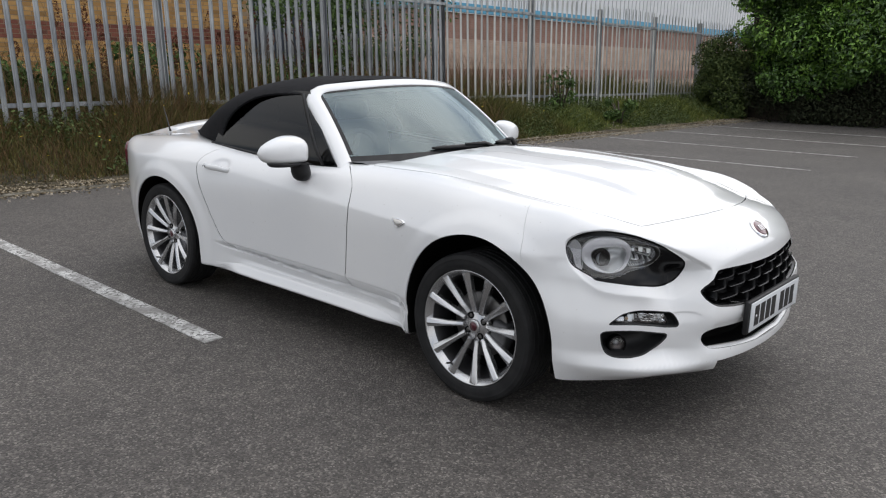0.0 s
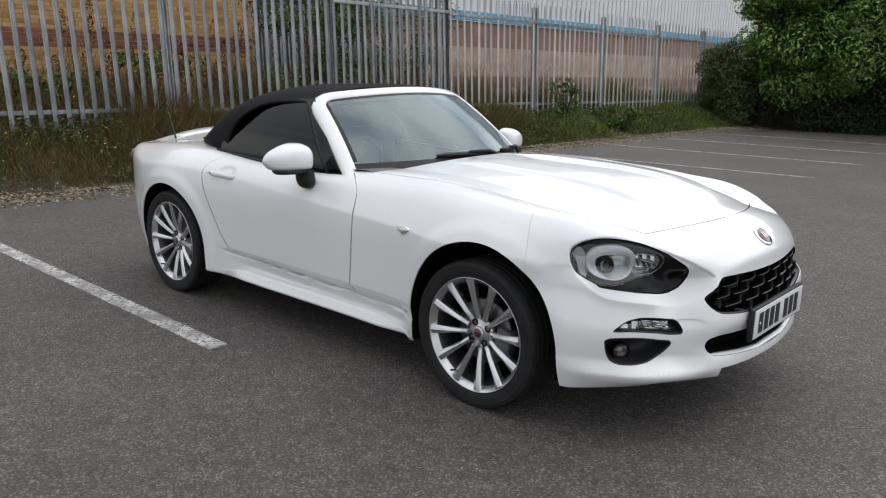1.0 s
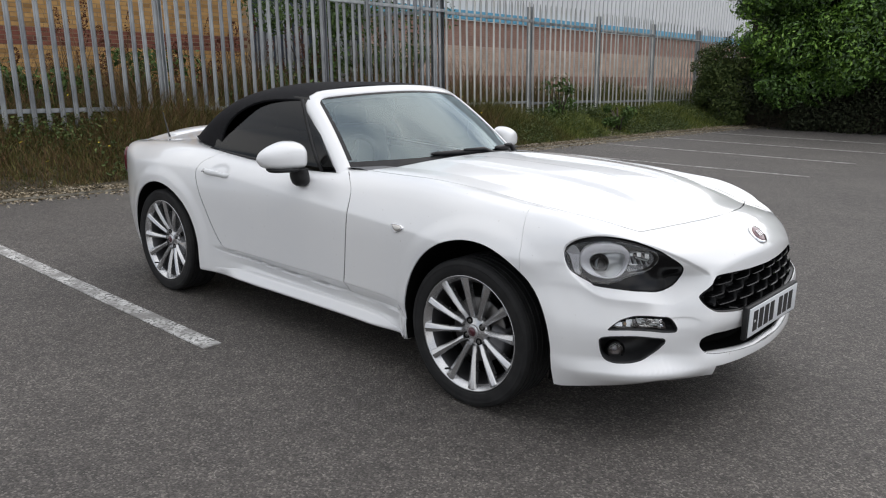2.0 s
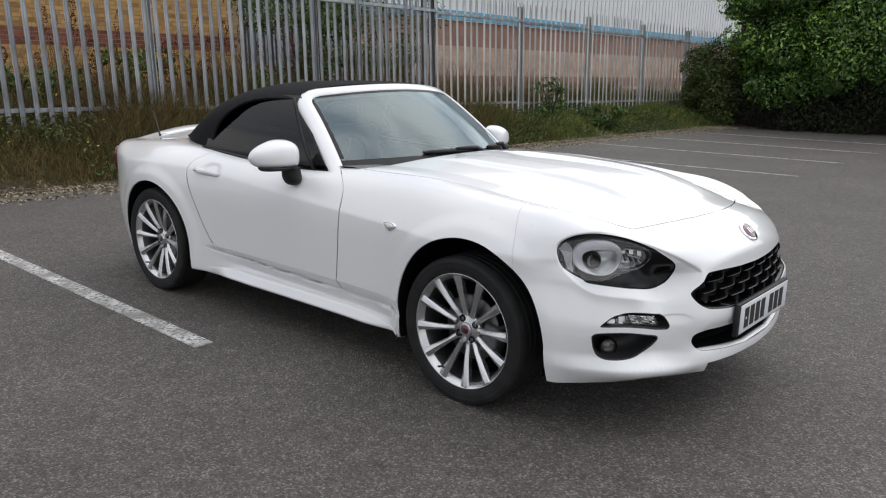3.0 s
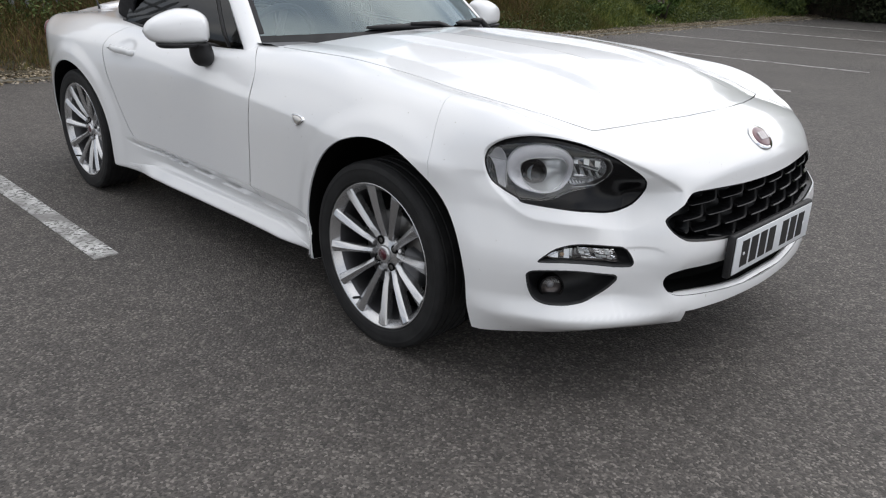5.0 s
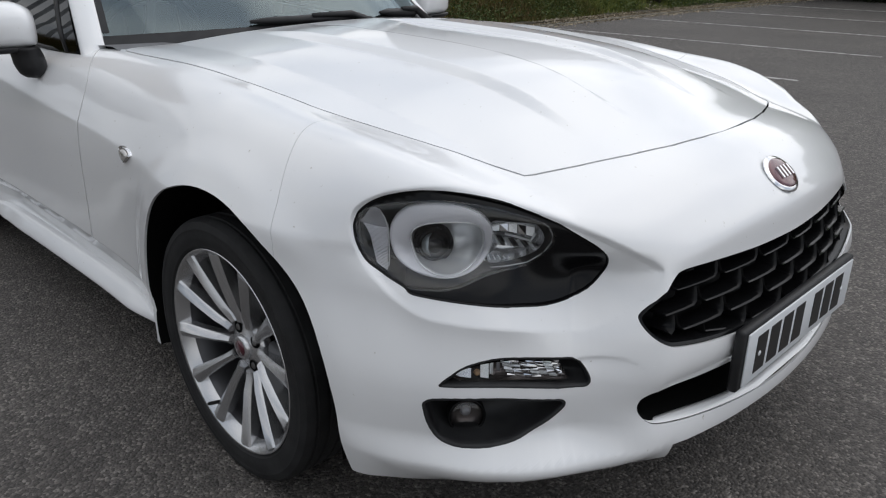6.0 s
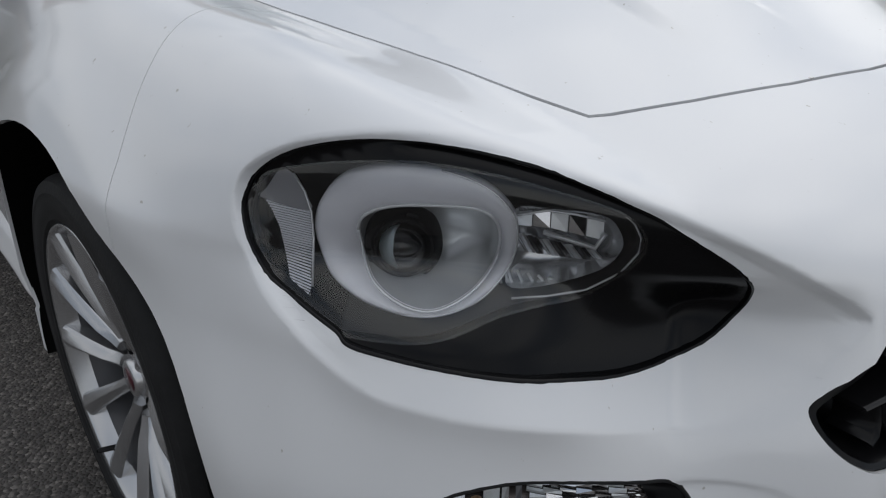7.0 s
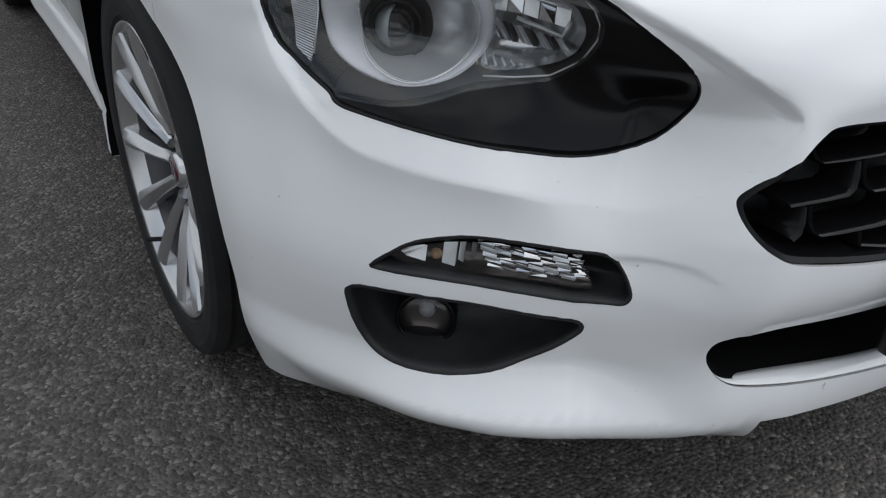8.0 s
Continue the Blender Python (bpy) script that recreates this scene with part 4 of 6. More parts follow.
part("roof", bm, CLADDING, left, smooth=False)


right = tagged(new("building"), "buff brick warehouse with blue fascia and grey metal cladding", "building")
right.matrix_basis = Matrix.Translation((-15.0, 12.0, 0.0))
wall_block("wall", 0.5, 50, -0.3, 2.86, 0.3, PINK_BRICK, right)
wall_block("fascia", 0.45, 50.05, 2.88, 3.16, 0.22, BLUE, right).matrix_basis = Matrix.Translation((0.10, 0, 0))
bm = bmesh.new()
for k in range(150):
    y = 0.5 + 0.33 * k
    for (a, b, o) in ((0.0, 0.07, -0.05), (0.07, 0.33, 0.0)):
        box(bm, -0.25, 0.0 + o, y + a, y + b, 3.16, 11.0)
part("cladding", bm, CLADDING, right, smooth=False)
back = tagged(new("building"), "dark blue clad building beyond the fence", "building")
back.matrix_basis = Matrix.Translation((-22.0, 14.0, 0))
wall_block("wall", -9, 6.5, -0.3, 6.0, 0.3, DARK_WALL, back)


# leaves: shrubs, weeds and the hedge
def leaf_cloud(name, centres, radii, n, size, material, label, category, parent=None, shell=0.75, flat=0.35):
    """Many small leaves over a set of uneven lumps."""
    c, r = np.array(centres, float), np.array(radii, float)
    pick = rng.integers(0, len(c), n)
    d = rng.normal(size=(n, 3))
    d /= np.linalg.norm(d, axis=1)[:, None]
    rad = shell + (1.08 - shell) * rng.random(n) ** 0.7
    p = c[pick] + d * r[pick] * rad[:, None]
    nrm = d + rng.normal(scale=0.55, size=(n, 3)) + np.array([0, 0, flat])
    nrm /= np.linalg.norm(nrm, axis=1)[:, None]
    t = np.cross(nrm, rng.normal(size=(n, 3)))
    t /= np.linalg.norm(t, axis=1)[:, None]
    b = np.cross(nrm, t)
    s = size * rng.uniform(0.6, 1.35, n)[:, None]
    v = np.stack([p - t * s, p + b * s * 0.42 + nrm * s * 0.12, p + t * s, p - b * s * 0.42 + nrm * s * 0.12], 1).reshape(-1, 3)
    k = 4 * np.arange(n)[:, None]
    f = [tuple(q) for q in (k + np.array([[0, 1, 2, 3]])).tolist()]
    ob = from_arrays(name, v, f, material, parent, smooth=False)
    return ob if parent is not None else tagged(ob, label, category)


def shrub(x, y, base, wide, high, n, size, material, label, lumps=14, category="shrub"):
    root = tagged(new("shrub"), label, category)
    root.matrix_basis = Matrix.Translation((x, y, base))
    for k in range(5):
        a = rng.uniform(0, 2 * math.pi)
        tip = (0.35 * wide * math.cos(a), 0.35 * wide * math.sin(a), high * rng.uniform(0.5, 0.8))
        part("stem", rod([(0.05 * math.cos(a), 0.05 * math.sin(a), -0.05), (tip[0] * 0.4, tip[1] * 0.4, tip[2] * 0.5), tip], [0.03, 0.022, 0.008], 6), BARK, root)
    cs = [(rng.normal(0, wide * 0.33), rng.normal(0, wide * 0.33), rng.uniform(0.15, 0.9) * high) for _ in range(lumps)]
    rs = [np.array([1, 1, 0.85]) * rng.uniform(0.16, 0.34) * wide for _ in range(lumps)]
    leaf_cloud("crown", cs, rs, n, size, material, "", "", root, shell=0.35)
    return root


for x, y, w, h, n in ((-9.6, 6.3, 1.6, 2.9, 3800), (-10.4, 8.3, 1.7, 3.0, 3600), (-9.2, 4.9, 1.0, 1.6, 1500), (-9.0, 2.6, 0.9, 1.3, 1200), (-8.8, 0.9, 0.8, 1.1, 1000), (-11.5, 10.5, 1.8, 2.6, 3000)):
    shrub(x, y, 0.22, w, h, n, 0.05, WEED_LEAF, "leafy green shrub growing behind the fence")
shrub(-6.3, 11.6, 0.16, 0.5, 0.55, 500, 0.05, WEED_LEAF, "bright green weed on the verge", 6, "weed")
shrub(-7.1, 10.6, 0.25, 0.7, 1.1, 450, 0.05, WEED_LEAF, "tall pale green weed by the fence", 7, "weed")

hedge = tagged(new("hedge"), "dense dark green laurel hedge behind the car park", "hedge")
hedge.matrix_basis = Matrix.Translation((0, 0, 0))


def hedge_top(x):
    return 4.8 if x > -5.9 else 2.25


cs, rs = [], []
for k in range(430):
    x = rng.uniform(-5.8, 6.0)
    z = 0.75 + rng.uniform(0.0, 1.0) ** 0.8 * (hedge_top(x) - 0.75)
    cs.append((x, 17.3 + rng.uniform(-0.75, 0.4) + 0.20 * (x + 5) - 0.15 * min(z, 2.0), z))
    rs.append(np.array([1.0, 0.85, 0.8]) * rng.uniform(0.25, 0.62))
# low growth along the foot; its dark leaf colour also carries the overhang's shade
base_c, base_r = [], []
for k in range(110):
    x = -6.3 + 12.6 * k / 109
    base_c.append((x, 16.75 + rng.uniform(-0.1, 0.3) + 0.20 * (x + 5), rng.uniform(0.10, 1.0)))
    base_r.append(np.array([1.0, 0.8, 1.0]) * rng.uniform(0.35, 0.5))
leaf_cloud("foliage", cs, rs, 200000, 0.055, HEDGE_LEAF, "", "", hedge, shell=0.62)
leaf_cloud("undergrowth", base_c, base_r, 30000, 0.04, SHADED_UNDERGROWTH, "", "", hedge, shell=0.5)
# a second, paler leaf colour over many of the higher lumps
tips = [(c[0], c[1] - 0.12, c[2] + 0.15) for c in cs if c[2] > 1.1 and rng.random() < 0.6]
leaf_cloud("young_growth", tips, [np.array([1, 0.85, 0.8]) * rng.uniform(0.2, 0.55) for _ in tips], 46000, 0.055, PALE_LEAF, "", "", hedge, shell=0.85)
core = bmesh.new()
for k in range(26):
    x = -6.6 + 0.5 * k
    box(core, x - 0.3, x + 0.3, 17.6 + 0.20 * (x + 5), 20.4, -0.05, hedge_top(x) * 0.72 + 0.2 * math.sin(3 * x))
part("twig_mass", core, BARK, hedge, smooth=False)
cs = [(rng.uniform(-6.95, -5.7), 16.75 + rng.uniform(-0.35, 0.5), rng.uniform(0.2, 2.0)) for _ in range(60)]
leaf_cloud("bramble", cs, [np.array([1, 0.8, 0.9]) * rng.uniform(0.2, 0.42) for _ in cs], 22000, 0.04, BRAMBLE, "dull green bramble with pale leaves against the hedge", "bramble", shell=0.4)

# bricks of the yellow wall, laid in stretcher bond, a maroon band among them
BRICK_L, ROW = 0.225, 0.075
piece = bmesh.new()
box(piece, -0.02, 0.007, -0.1075, 0.1075, 0.0, 0.065)
for v in piece.verts:
    if v.co.x > 0:
        v.co.y *= 0.985
        v.co.z = 0.0325 + (v.co.z - 0.0325) * 0.94
yellow = bpy.data.meshes.new("brick")
piece.to_mesh(yellow)
piece.free()
red = yellow.copy()
yellow.materials.append(CLAY)
red.materials.append(CLAY_RED)
shape_v = np.array([v.co for v in yellow.vertices])
shape_f = [tuple(f.vertices) for f in yellow.polygons]
rest = {True: ([], []), False: ([], [])}
for r in range(0, 48):
    z = 0.0 + ROW * r
    banded = 1.54 <= z < 1.87
    for k in range(-30, 30):
        y = BRICK_L * (k + (0.5 if r % 2 else 0.0))
        if not -2.38 < y < 6.62:
            continue
        dx = rng.uniform(-0.0015, 0.0015)
        if 1.2 < z < 2.15 and 0.4 < y < 5.6:
            o = linked("brick", red if banded else yellow, None, low_wall, smooth=False)
            o.matrix_basis = Matrix.Translation((dx, y, z))
        else:
            vs, fs = rest[banded]
            fs += [tuple(len(vs) + i for i in f) for f in shape_f]
            vs += [(a + dx, b + y, c + z) for a, b, c in shape_v]
for banded, material in ((False, CLAY), (True, CLAY_RED)):
    vs, fs = rest[banded]
    tagged(from_arrays("brickwork", vs, fs, material, low_wall, smooth=False), kind="stuff")


# ---- the car ----
car = tagged(new("car"), "white two-seat convertible with closed black cloth roof, parked on asphalt", "car")


def arch_outline(cx, cz, r, low=-0.05):
    arc = [(cx + r * math.cos(w), cz + r * math.sin(w)) for w in np.linspace(0, math.pi, 40)]
    return [(cx + r + 0.02, low)] + arc + [(cx - r + 0.025, low)]


LAMP = smooth_loop([(0.2626, 0.6821), (0.2615, 0.6987), (0.2515, 0.7165), (0.2285, 0.7345), (0.196, 0.7468), (0.1625, 0.7530), (0.1261, 0.7540), (0.087, 0.7510), (0.0453, 0.7442), (0.0005, 0.7342),
                    (-0.0453, 0.7185), (-0.0853, 0.7000), (-0.127, 0.6758), (-0.1537, 0.6580), (-0.1680, 0.6420), (-0.1740, 0.6270), (-0.1735, 0.6110), (-0.1650, 0.5950), (-0.1446, 0.5735), (-0.1130, 0.5590),
                    (-0.0665, 0.5575), (-0.015, 0.5660), (0.0334, 0.5728), (0.0813, 0.5788), (0.1267, 0.5836), (0.1565, 0.5874), (0.1690, 0.5915), (0.1765, 0.5985), (0.2072, 0.6125), (0.2381, 0.6301), (0.2546, 0.6540)], 3)
DAY_LAMP = smooth_loop([(0.117, 0.4418), (0.0917, 0.4640), (0.0704, 0.4770), (0.0377, 0.4859), (0.0047, 0.4882), (-0.043, 0.4838), (-0.0854, 0.4770), (-0.1116, 0.4719), (-0.1251, 0.4644),
                        (-0.1384, 0.4503), (-0.1469, 0.4330), (-0.1452, 0.4220), (-0.1352, 0.4166), (-0.1069, 0.4178), (-0.0505, 0.4290), (0.0112, 0.4370), (0.0577, 0.4403), (0.0998, 0.4395)], 3)
FOG = smooth_loop([(0.1448, 0.4023), (0.140, 0.4088), (0.127, 0.4150), (0.089, 0.4190), (0.0407, 0.4192), (-0.0093, 0.4140), (-0.0532, 0.4065), (-0.0912, 0.3990), (-0.1041, 0.3912), (-0.1060, 0.3820),
                   (-0.0994, 0.3720), (-0.0778, 0.3520), (-0.0534, 0.3355), (-0.0286, 0.3235), (-0.0034, 0.3175), (0.0261, 0.3150), (0.0600, 0.3150), (0.0888, 0.3170), (0.1119, 0.3245), (0.1270, 0.3390),
                   (0.1384, 0.3650), (0.1440, 0.3923)], 2)
GRILLE_HALF = [(-0.03, 0.604), (0.15, 0.607), (0.30, 0.613), (0.372, 0.614), (0.396, 0.605), (0.427, 0.577), (0.452, 0.553), (0.4605, 0.538), (0.457, 0.518), (0.441, 0.500),
               (0.405, 0.487), (0.30, 0.473), (0.15, 0.464), (-0.03, 0.461)]
SLOT_HALF = [(-0.03, 0.393), (0.20, 0.394), (0.325, 0.4005), (0.405, 0.407), (0.445, 0.406), (0.463, 0.394), (0.466, 0.374), (0.458, 0.353), (0.440, 0.336), (0.40, 0.325), (0.32, 0.315),
             (0.22, 0.306), (0.12, 0.299), (-0.03, 0.296)]
DOOR = smooth_loop([(-0.93, 0.97), (-0.90, 0.864), (-0.83, 0.832), (-0.765, 0.785), (-0.738, 0.72), (-0.730, 0.65), (-0.741, 0.45), (-0.750, 0.345), (-0.757, 0.315), (-0.78, float(door_low(-0.78)) + 0.005)]
                   + [(x, float(door_low(x)) + 0.005) for x in (-0.9, -1.05, -1.2, -1.35, -1.5, -1.65)]
                   + [(-1.745, 0.372), (-1.81, 0.45), (-1.87, 0.55), (-1.93, 0.66), (-1.955, 0.74), (-1.935, 0.80), (-1.88, 0.845), (-1.83, 0.97)], 3, closed=False)
BONNET = ([(0.668, -0.03), (0.664, 0.08), (0.652, 0.18), (0.625, 0.29), (0.588, 0.40), (0.556, 0.48), (0.545, 0.500)]
          + [(x, float(bonnet_edge(x))) for x in (0.5, 0.45, 0.38, 0.3, 0.2, 0.1, -0.02, -0.15, -0.3, -0.45, -0.6, -0.72)]
          + [(-0.735, 0.640), (-0.715, 0.60), (-0.66, 0.45), (-0.625, 0.30), (-0.605, 0.15), (-0.60, -0.03)])
COCKPIT = [(-0.603, -0.03), (-0.608, 0.15), (-0.628, 0.30), (-0.663, 0.45), (-0.72, 0.60), (-0.742, 0.637), (-0.95, 0.655), (-1.3, 0.668), (-1.75, 0.672),
           (-2.00, 0.655), (-2.16, 0.57), (-2.22, 0.4), (-2.24, -0.03)]
BUMPER = [(0.262, 0.05), (0.262, 0.64), (0.250, 0.70), (0.222, 0.78), (0.195, 0.84), (0.17, 1.0), (1.3, 1.0), (1.3, 0.05)]

def rounded(half):
    """Round the corners of an outline that starts and ends on the middle."""
    p = smooth_loop(half[1:-1], 4, closed=False).tolist()
    return [tuple(half[0])] + [tuple(q) for q in p] + [tuple(half[-1])]


GRILLE_HALF, SLOT_HALF = rounded(GRILLE_HALF), rounded(SLOT_HALF)
sheet = body_sheet()
# edges along the creases of the lamp's surround and of the door's foot
CORNER = lambda x, a, z: (x > 0.2) & (a > 0.2)
for g in (0.004, 0.0, -0.004, -0.011):
    sheet = sheet.crease(grow(RIM, g), "corner", CORNER)
for g in (0.003, -0.003):
    sheet = sheet.crease(grow(LAMP, g), "corner", CORNER)
for a0, a1 in ((0.135, 0.153), (0.294, 0.318)):
    sheet = sheet.crease([(-0.62, a0), (0.56, a0), (0.56, a1), (-0.62, a1)], "top", lambda x, a, z: z > 0.65)
fold_s = np.linspace(-0.245, -0.115, 20)
sheet = sheet.crease([(q, float(fold_line(q))) for q in fold_s] + [(q, float(fold_line(q)) - 0.007) for q in fold_s[::-1]], "corner", CORNER)
foot_x = np.linspace(-1.9, -0.33, 60)
for top, low in ((0.357, None), (0.0, -0.006), (-0.036, -0.080)):
    upper = [(x, (top if low is None else float(door_low(x)) + top)) for x in foot_x]
    lower = [(x, 0.12 if low is None else float(door_low(x)) + low) for x in foot_x[::-1]]
    sheet = sheet.crease(upper + lower, "side", lambda x, a, z: (a > 0.45) & (z < 0.45))
_, sheet = sheet.split(COCKPIT, "top", lambda x, a, z: z > 0.65)
for cx, cz, r in ((0.037, 0.325, 0.364), (-2.285, 0.300, 0.357)):
    _, sheet = sheet.split(arch_outline(cx, cz, r), "side", lambda x, a, z: a > 0.45)
bonnet_sheet, sheet = sheet.split(BONNET, "top", lambda x, a, z: z > 0.6)
door_sheet, sheet = sheet.split(DOOR, "side", lambda x, a, z: a > 0.45)
bumper_sheet, shell_sheet = sheet.split(BUMPER, "side")
lamp_sheet, bumper_sheet = bumper_sheet.split(LAMP, "corner", lambda x, a, z: a > 0.2)
_, bumper_sheet = bumper_sheet.split(DAY_LAMP, "corner", lambda x, a, z: a > 0.2)
_, bumper_sheet = bumper_sheet.split(FOG, "corner", lambda x, a, z: a > 0.2)
_, bumper_sheet = bumper_sheet.split(GRILLE_HALF, "front", lambda x, a, z: x > 0.55)
_, bumper_sheet = bumper_sheet.split(SLOT_HALF, "front", lambda x, a, z: x > 0.55)
# the bumper's lower edge, with a small step down beside the middle
CHIN = smooth_loop([(0.36, 0.203), (0.30, 0.2070), (0.25, 0.2044), (0.20, 0.2065), (0.15, 0.2112), (0.10, 0.2148), (0.05, 0.2195), (0.0, 0.2253), (-0.05, 0.2300), (-0.10, 0.2319), (-0.15, 0.2320),
                    (-0.20, 0.2330), (-0.25, 0.2365), (-0.3090, 0.2390)], 4, closed=False).tolist() + [(-0.3110, 0.245), (-0.3150, 0.2775), (-0.45, 0.270), (-0.70, 0.265), (-0.70, 0.0), (0.36, 0.0)]
_, bumper_sheet = bumper_sheet.split(CHIN, "corner", lambda x, a, z: (x > 0.25) & (z < 0.4))
# the gaps between the panels
GAP = 0.0066
bonnet_sheet, _ = bonnet_sheet.split(grow(BONNET, -0.0045), "top")
door_inner = grow(DOOR, -GAP)
thin = np.interp(DOOR[:, 1], [0.70, 0.80], [0.0, 0.65])[:, None]
door_inner = door_inner * (1 - thin) + DOOR * thin
foot = (DOOR[:, 1] < door_low(DOOR[:, 0]) + 0.012) & (DOOR[:, 0] > -1.70)
door_inner[foot, 1] = DOOR[foot, 1] + 0.0032
door_sheet, _ = door_sheet.split(door_inner, "side")
bumper_sheet, _ = bumper_sheet.split(grow(BUMPER, -0.0010), "side")

shell_sheet.build("body_shell", PAINT, car, thick=0.006)
bonnet_sheet.build("bonnet", PAINT, car, thick=0.006, label="white bonnet with two long swellings")
front_bumper = bumper_sheet.build("front_bumper", PAINT, car, thick=0.006)
doors = [door_sheet.build("door", PAINT, car, side, thick=0.006) for side in ("near", "far")]
# a black sheet added under the bonnet for the shade in its gaps
bonnet_sheet.build("bonnet_lining", VOID, car, inset=0.022)


def both_sides(name, bm, material, parent, label="", smooth=True):
    """The near part and its mirror image."""
    far = bm.copy()
    for v in far.verts:
        v.co.y = -v.co.y
    bmesh.ops.reverse_faces(far, faces=far.faces[:])
    parents = parent if isinstance(parent, (list, tuple)) else (parent, parent)
    return [part(name, b, material, p, label, smooth) for b, p in ((bm, parents[0]), (far, parents[1]))]


# shade of the door gaps, put in as a black band just inside
def band_behind(outline, way, width, depth, closed=False):
    inner, d = lift(grow(outline, -width), way)
    outer, _ = lift(grow(outline, width), way)
    bm = bmesh.new()
    n = len(inner)
    a = [bm.verts.new(q - d * depth) for q in inner]
    b = [bm.verts.new(q - d * depth) for q in outer]
    for i in range(n if closed else n - 1):
        j = (i + 1) % n
        bm.faces.new((a[i], a[j], b[j], b[i]))
    return bm


for stretch in (DOOR[:len(DOOR) // 2], DOOR[len(DOOR) // 2:]):
    gap = np.array([q for q in stretch if door_low(q[0]) + 0.035 < q[1] < 0.765])
    both_sides("door_seal", band_behind(gap, "side", 0.010, 0.0030), VOID, doors)


def pan(outline, way, depth, shrink=0.0, rim=0.004, back=True):
    """A recessed pan behind an opening: a rim on the body's surface, walls going in, and a back."""
    rings = []
    for g, dep in ((0.002, 0.001), (-0.001, -0.001), (-rim, 0.002), (-rim - 0.002, 0.010), (-rim - shrink, depth)):
        p, d = lift(grow(outline, g), way)
        rings.append([tuple(q - d * dep) for q in p])
    bm = loft(rings)
    if back:
        bm.verts.ensure_lookup_table()
        last = bm.verts[-len(outline):]
        mid = bm.verts.new(sum((v.co for v in last), Vector()) / len(last))
        for i in range(len(last)):
            bm.faces.new((last[i], last[(i + 1) % len(last)], mid))
    bmesh.ops.recalc_face_normals(bm, faces=bm.faces[:])
    return bm


def patch(outline, way, depth, steps=8):
    """A sheet over an outline that follows the body at a depth below its surface."""
    o = np.array(outline, float)
    c = o.mean(0)
    rings = []
    for k in range(steps):
        p, d = lift(c + (o - c) * (1 - k / steps), way)
        rings.append([tuple(q - d * depth) for q in p])
    bm = loft(rings)
    p, d = lift(np.array([c]), way)
    mid = bm.verts.new(p[0] - d * depth)
    bm.verts.ensure_lookup_table()
    n = len(o)
    last = [bm.verts[(steps - 1) * n + i] for i in range(n)]
    for i in range(n):
        bm.faces.new((last[i], last[(i + 1) % n], mid))
    bmesh.ops.recalc_face_normals(bm, faces=bm.faces[:])
    return bm


def corner_frame(s, z, depth):
    """A pose behind the surface at a place of the near headlamp corner, whose own +z looks out."""
    p, d = lift(np.array([(s, z)]), "corner")
    at = Vector(p[0]) - Vector(d) * depth
    out = Vector((0.80, -0.60, 0.08)).normalized()
    side = Vector((0, 0, 1)).cross(out).normalized()
    up = out.cross(side)
    return Matrix.Translation(at) @ Matrix((side, up, out)).transposed().to_4x4()


def place_both(name, bm, m, material, parents, label="", smooth=True):
    bm.transform(m)
    return both_sides(name, bm, material, parents, label, smooth)


def dome(r, h, n=32, rings=8):
    prof = [(r * math.cos(w), h * math.sin(w)) for w in np.linspace(0, math.pi / 2, rings)]
    bm = bmesh.new()
    vs = [[bm.verts.new((q * math.cos(2 * math.pi * k / n), q * math.sin(2 * math.pi * k / n), z)) for k in range(n)] for q, z in prof[:-1]]
    top = bm.verts.new((0, 0, prof[-1][1]))
    for a, b in zip(vs[:-1], vs[1:]):
        for i in range(n):
            bm.faces.new((a[i], a[(i + 1) % n], b[(i + 1) % n], b[i]))
    for i in range(n):
        bm.faces.new((vs[-1][i], vs[-1][(i + 1) % n], top))
    return bm


def tube(profile, n=40):
    """Turned about its own z: rows of (radius, z)."""
    rings = [[(r * math.cos(2 * math.pi * k / n), r * math.sin(2 * math.pi * k / n), z) for k in range(n)] for r, z in profile]
    return loft(rings)


# headlamps
def under(s, z, depth):
    """A place behind the lamp's surface."""
    p, d = lift(np.array([(s, z)]), "corner")
    return Vector(p[0]) - Vector(d) * depth


def sunk(rings, cap=True):
    """Skin outlines, each with its depth behind the lamp's surface."""
    rows = []
    for o, dep in rings:
        p, d = lift(o, "corner")
        rows.append([tuple(q - d * dep) for q in p])
    bm = loft(rows, cap_end=cap)
    bmesh.ops.recalc_face_normals(bm, faces=bm.faces[:])
    return bm


def shrink(o, w):
    c = o.mean(0)
    return c + (o - c) * w


def line_in(points, depth, r):
    return rod([tuple(under(s, z, depth)) for s, z in points], r, 6)


lamps = both_sides("headlight", pan(LAMP, "corner", 0.110, 0.004, 0.002), PIANO, car, "headlight with black bezel, frosted ring and projector behind a clear lens")
UNIT = smooth_loop([(0.2640, 0.690), (0.2541, 0.7140), (0.2305, 0.7254), (0.195, 0.7325), (0.156, 0.7380), (0.119, 0.7408), (0.0822, 0.7393), (0.0361, 0.7328), (-0.0097, 0.7214),
                    (-0.0350, 0.7130), (-0.0540, 0.7050), (-0.0670, 0.6950), (-0.0745, 0.6825), (-0.0740, 0.668), (-0.0680, 0.655), (-0.0590, 0.644), (-0.0450, 0.633),
                    (-0.0292, 0.6260), (0.003, 0.6225), (0.0405, 0.6170), (0.077, 0.6050), (0.1103, 0.5985), (0.1462, 0.5975), (0.180, 0.5985), (0.2073, 0.6030), (0.2363, 0.6200),
                    (0.2560, 0.6440), (0.2625, 0.669)], 3)
UNIT = np.stack([UNIT[:, 0] - 0.0065 * step((UNIT[:, 0] - 0.18) / 0.05), UNIT[:, 1] - 0.003 * step((UNIT[:, 1] - 0.70) / 0.03)], 1)
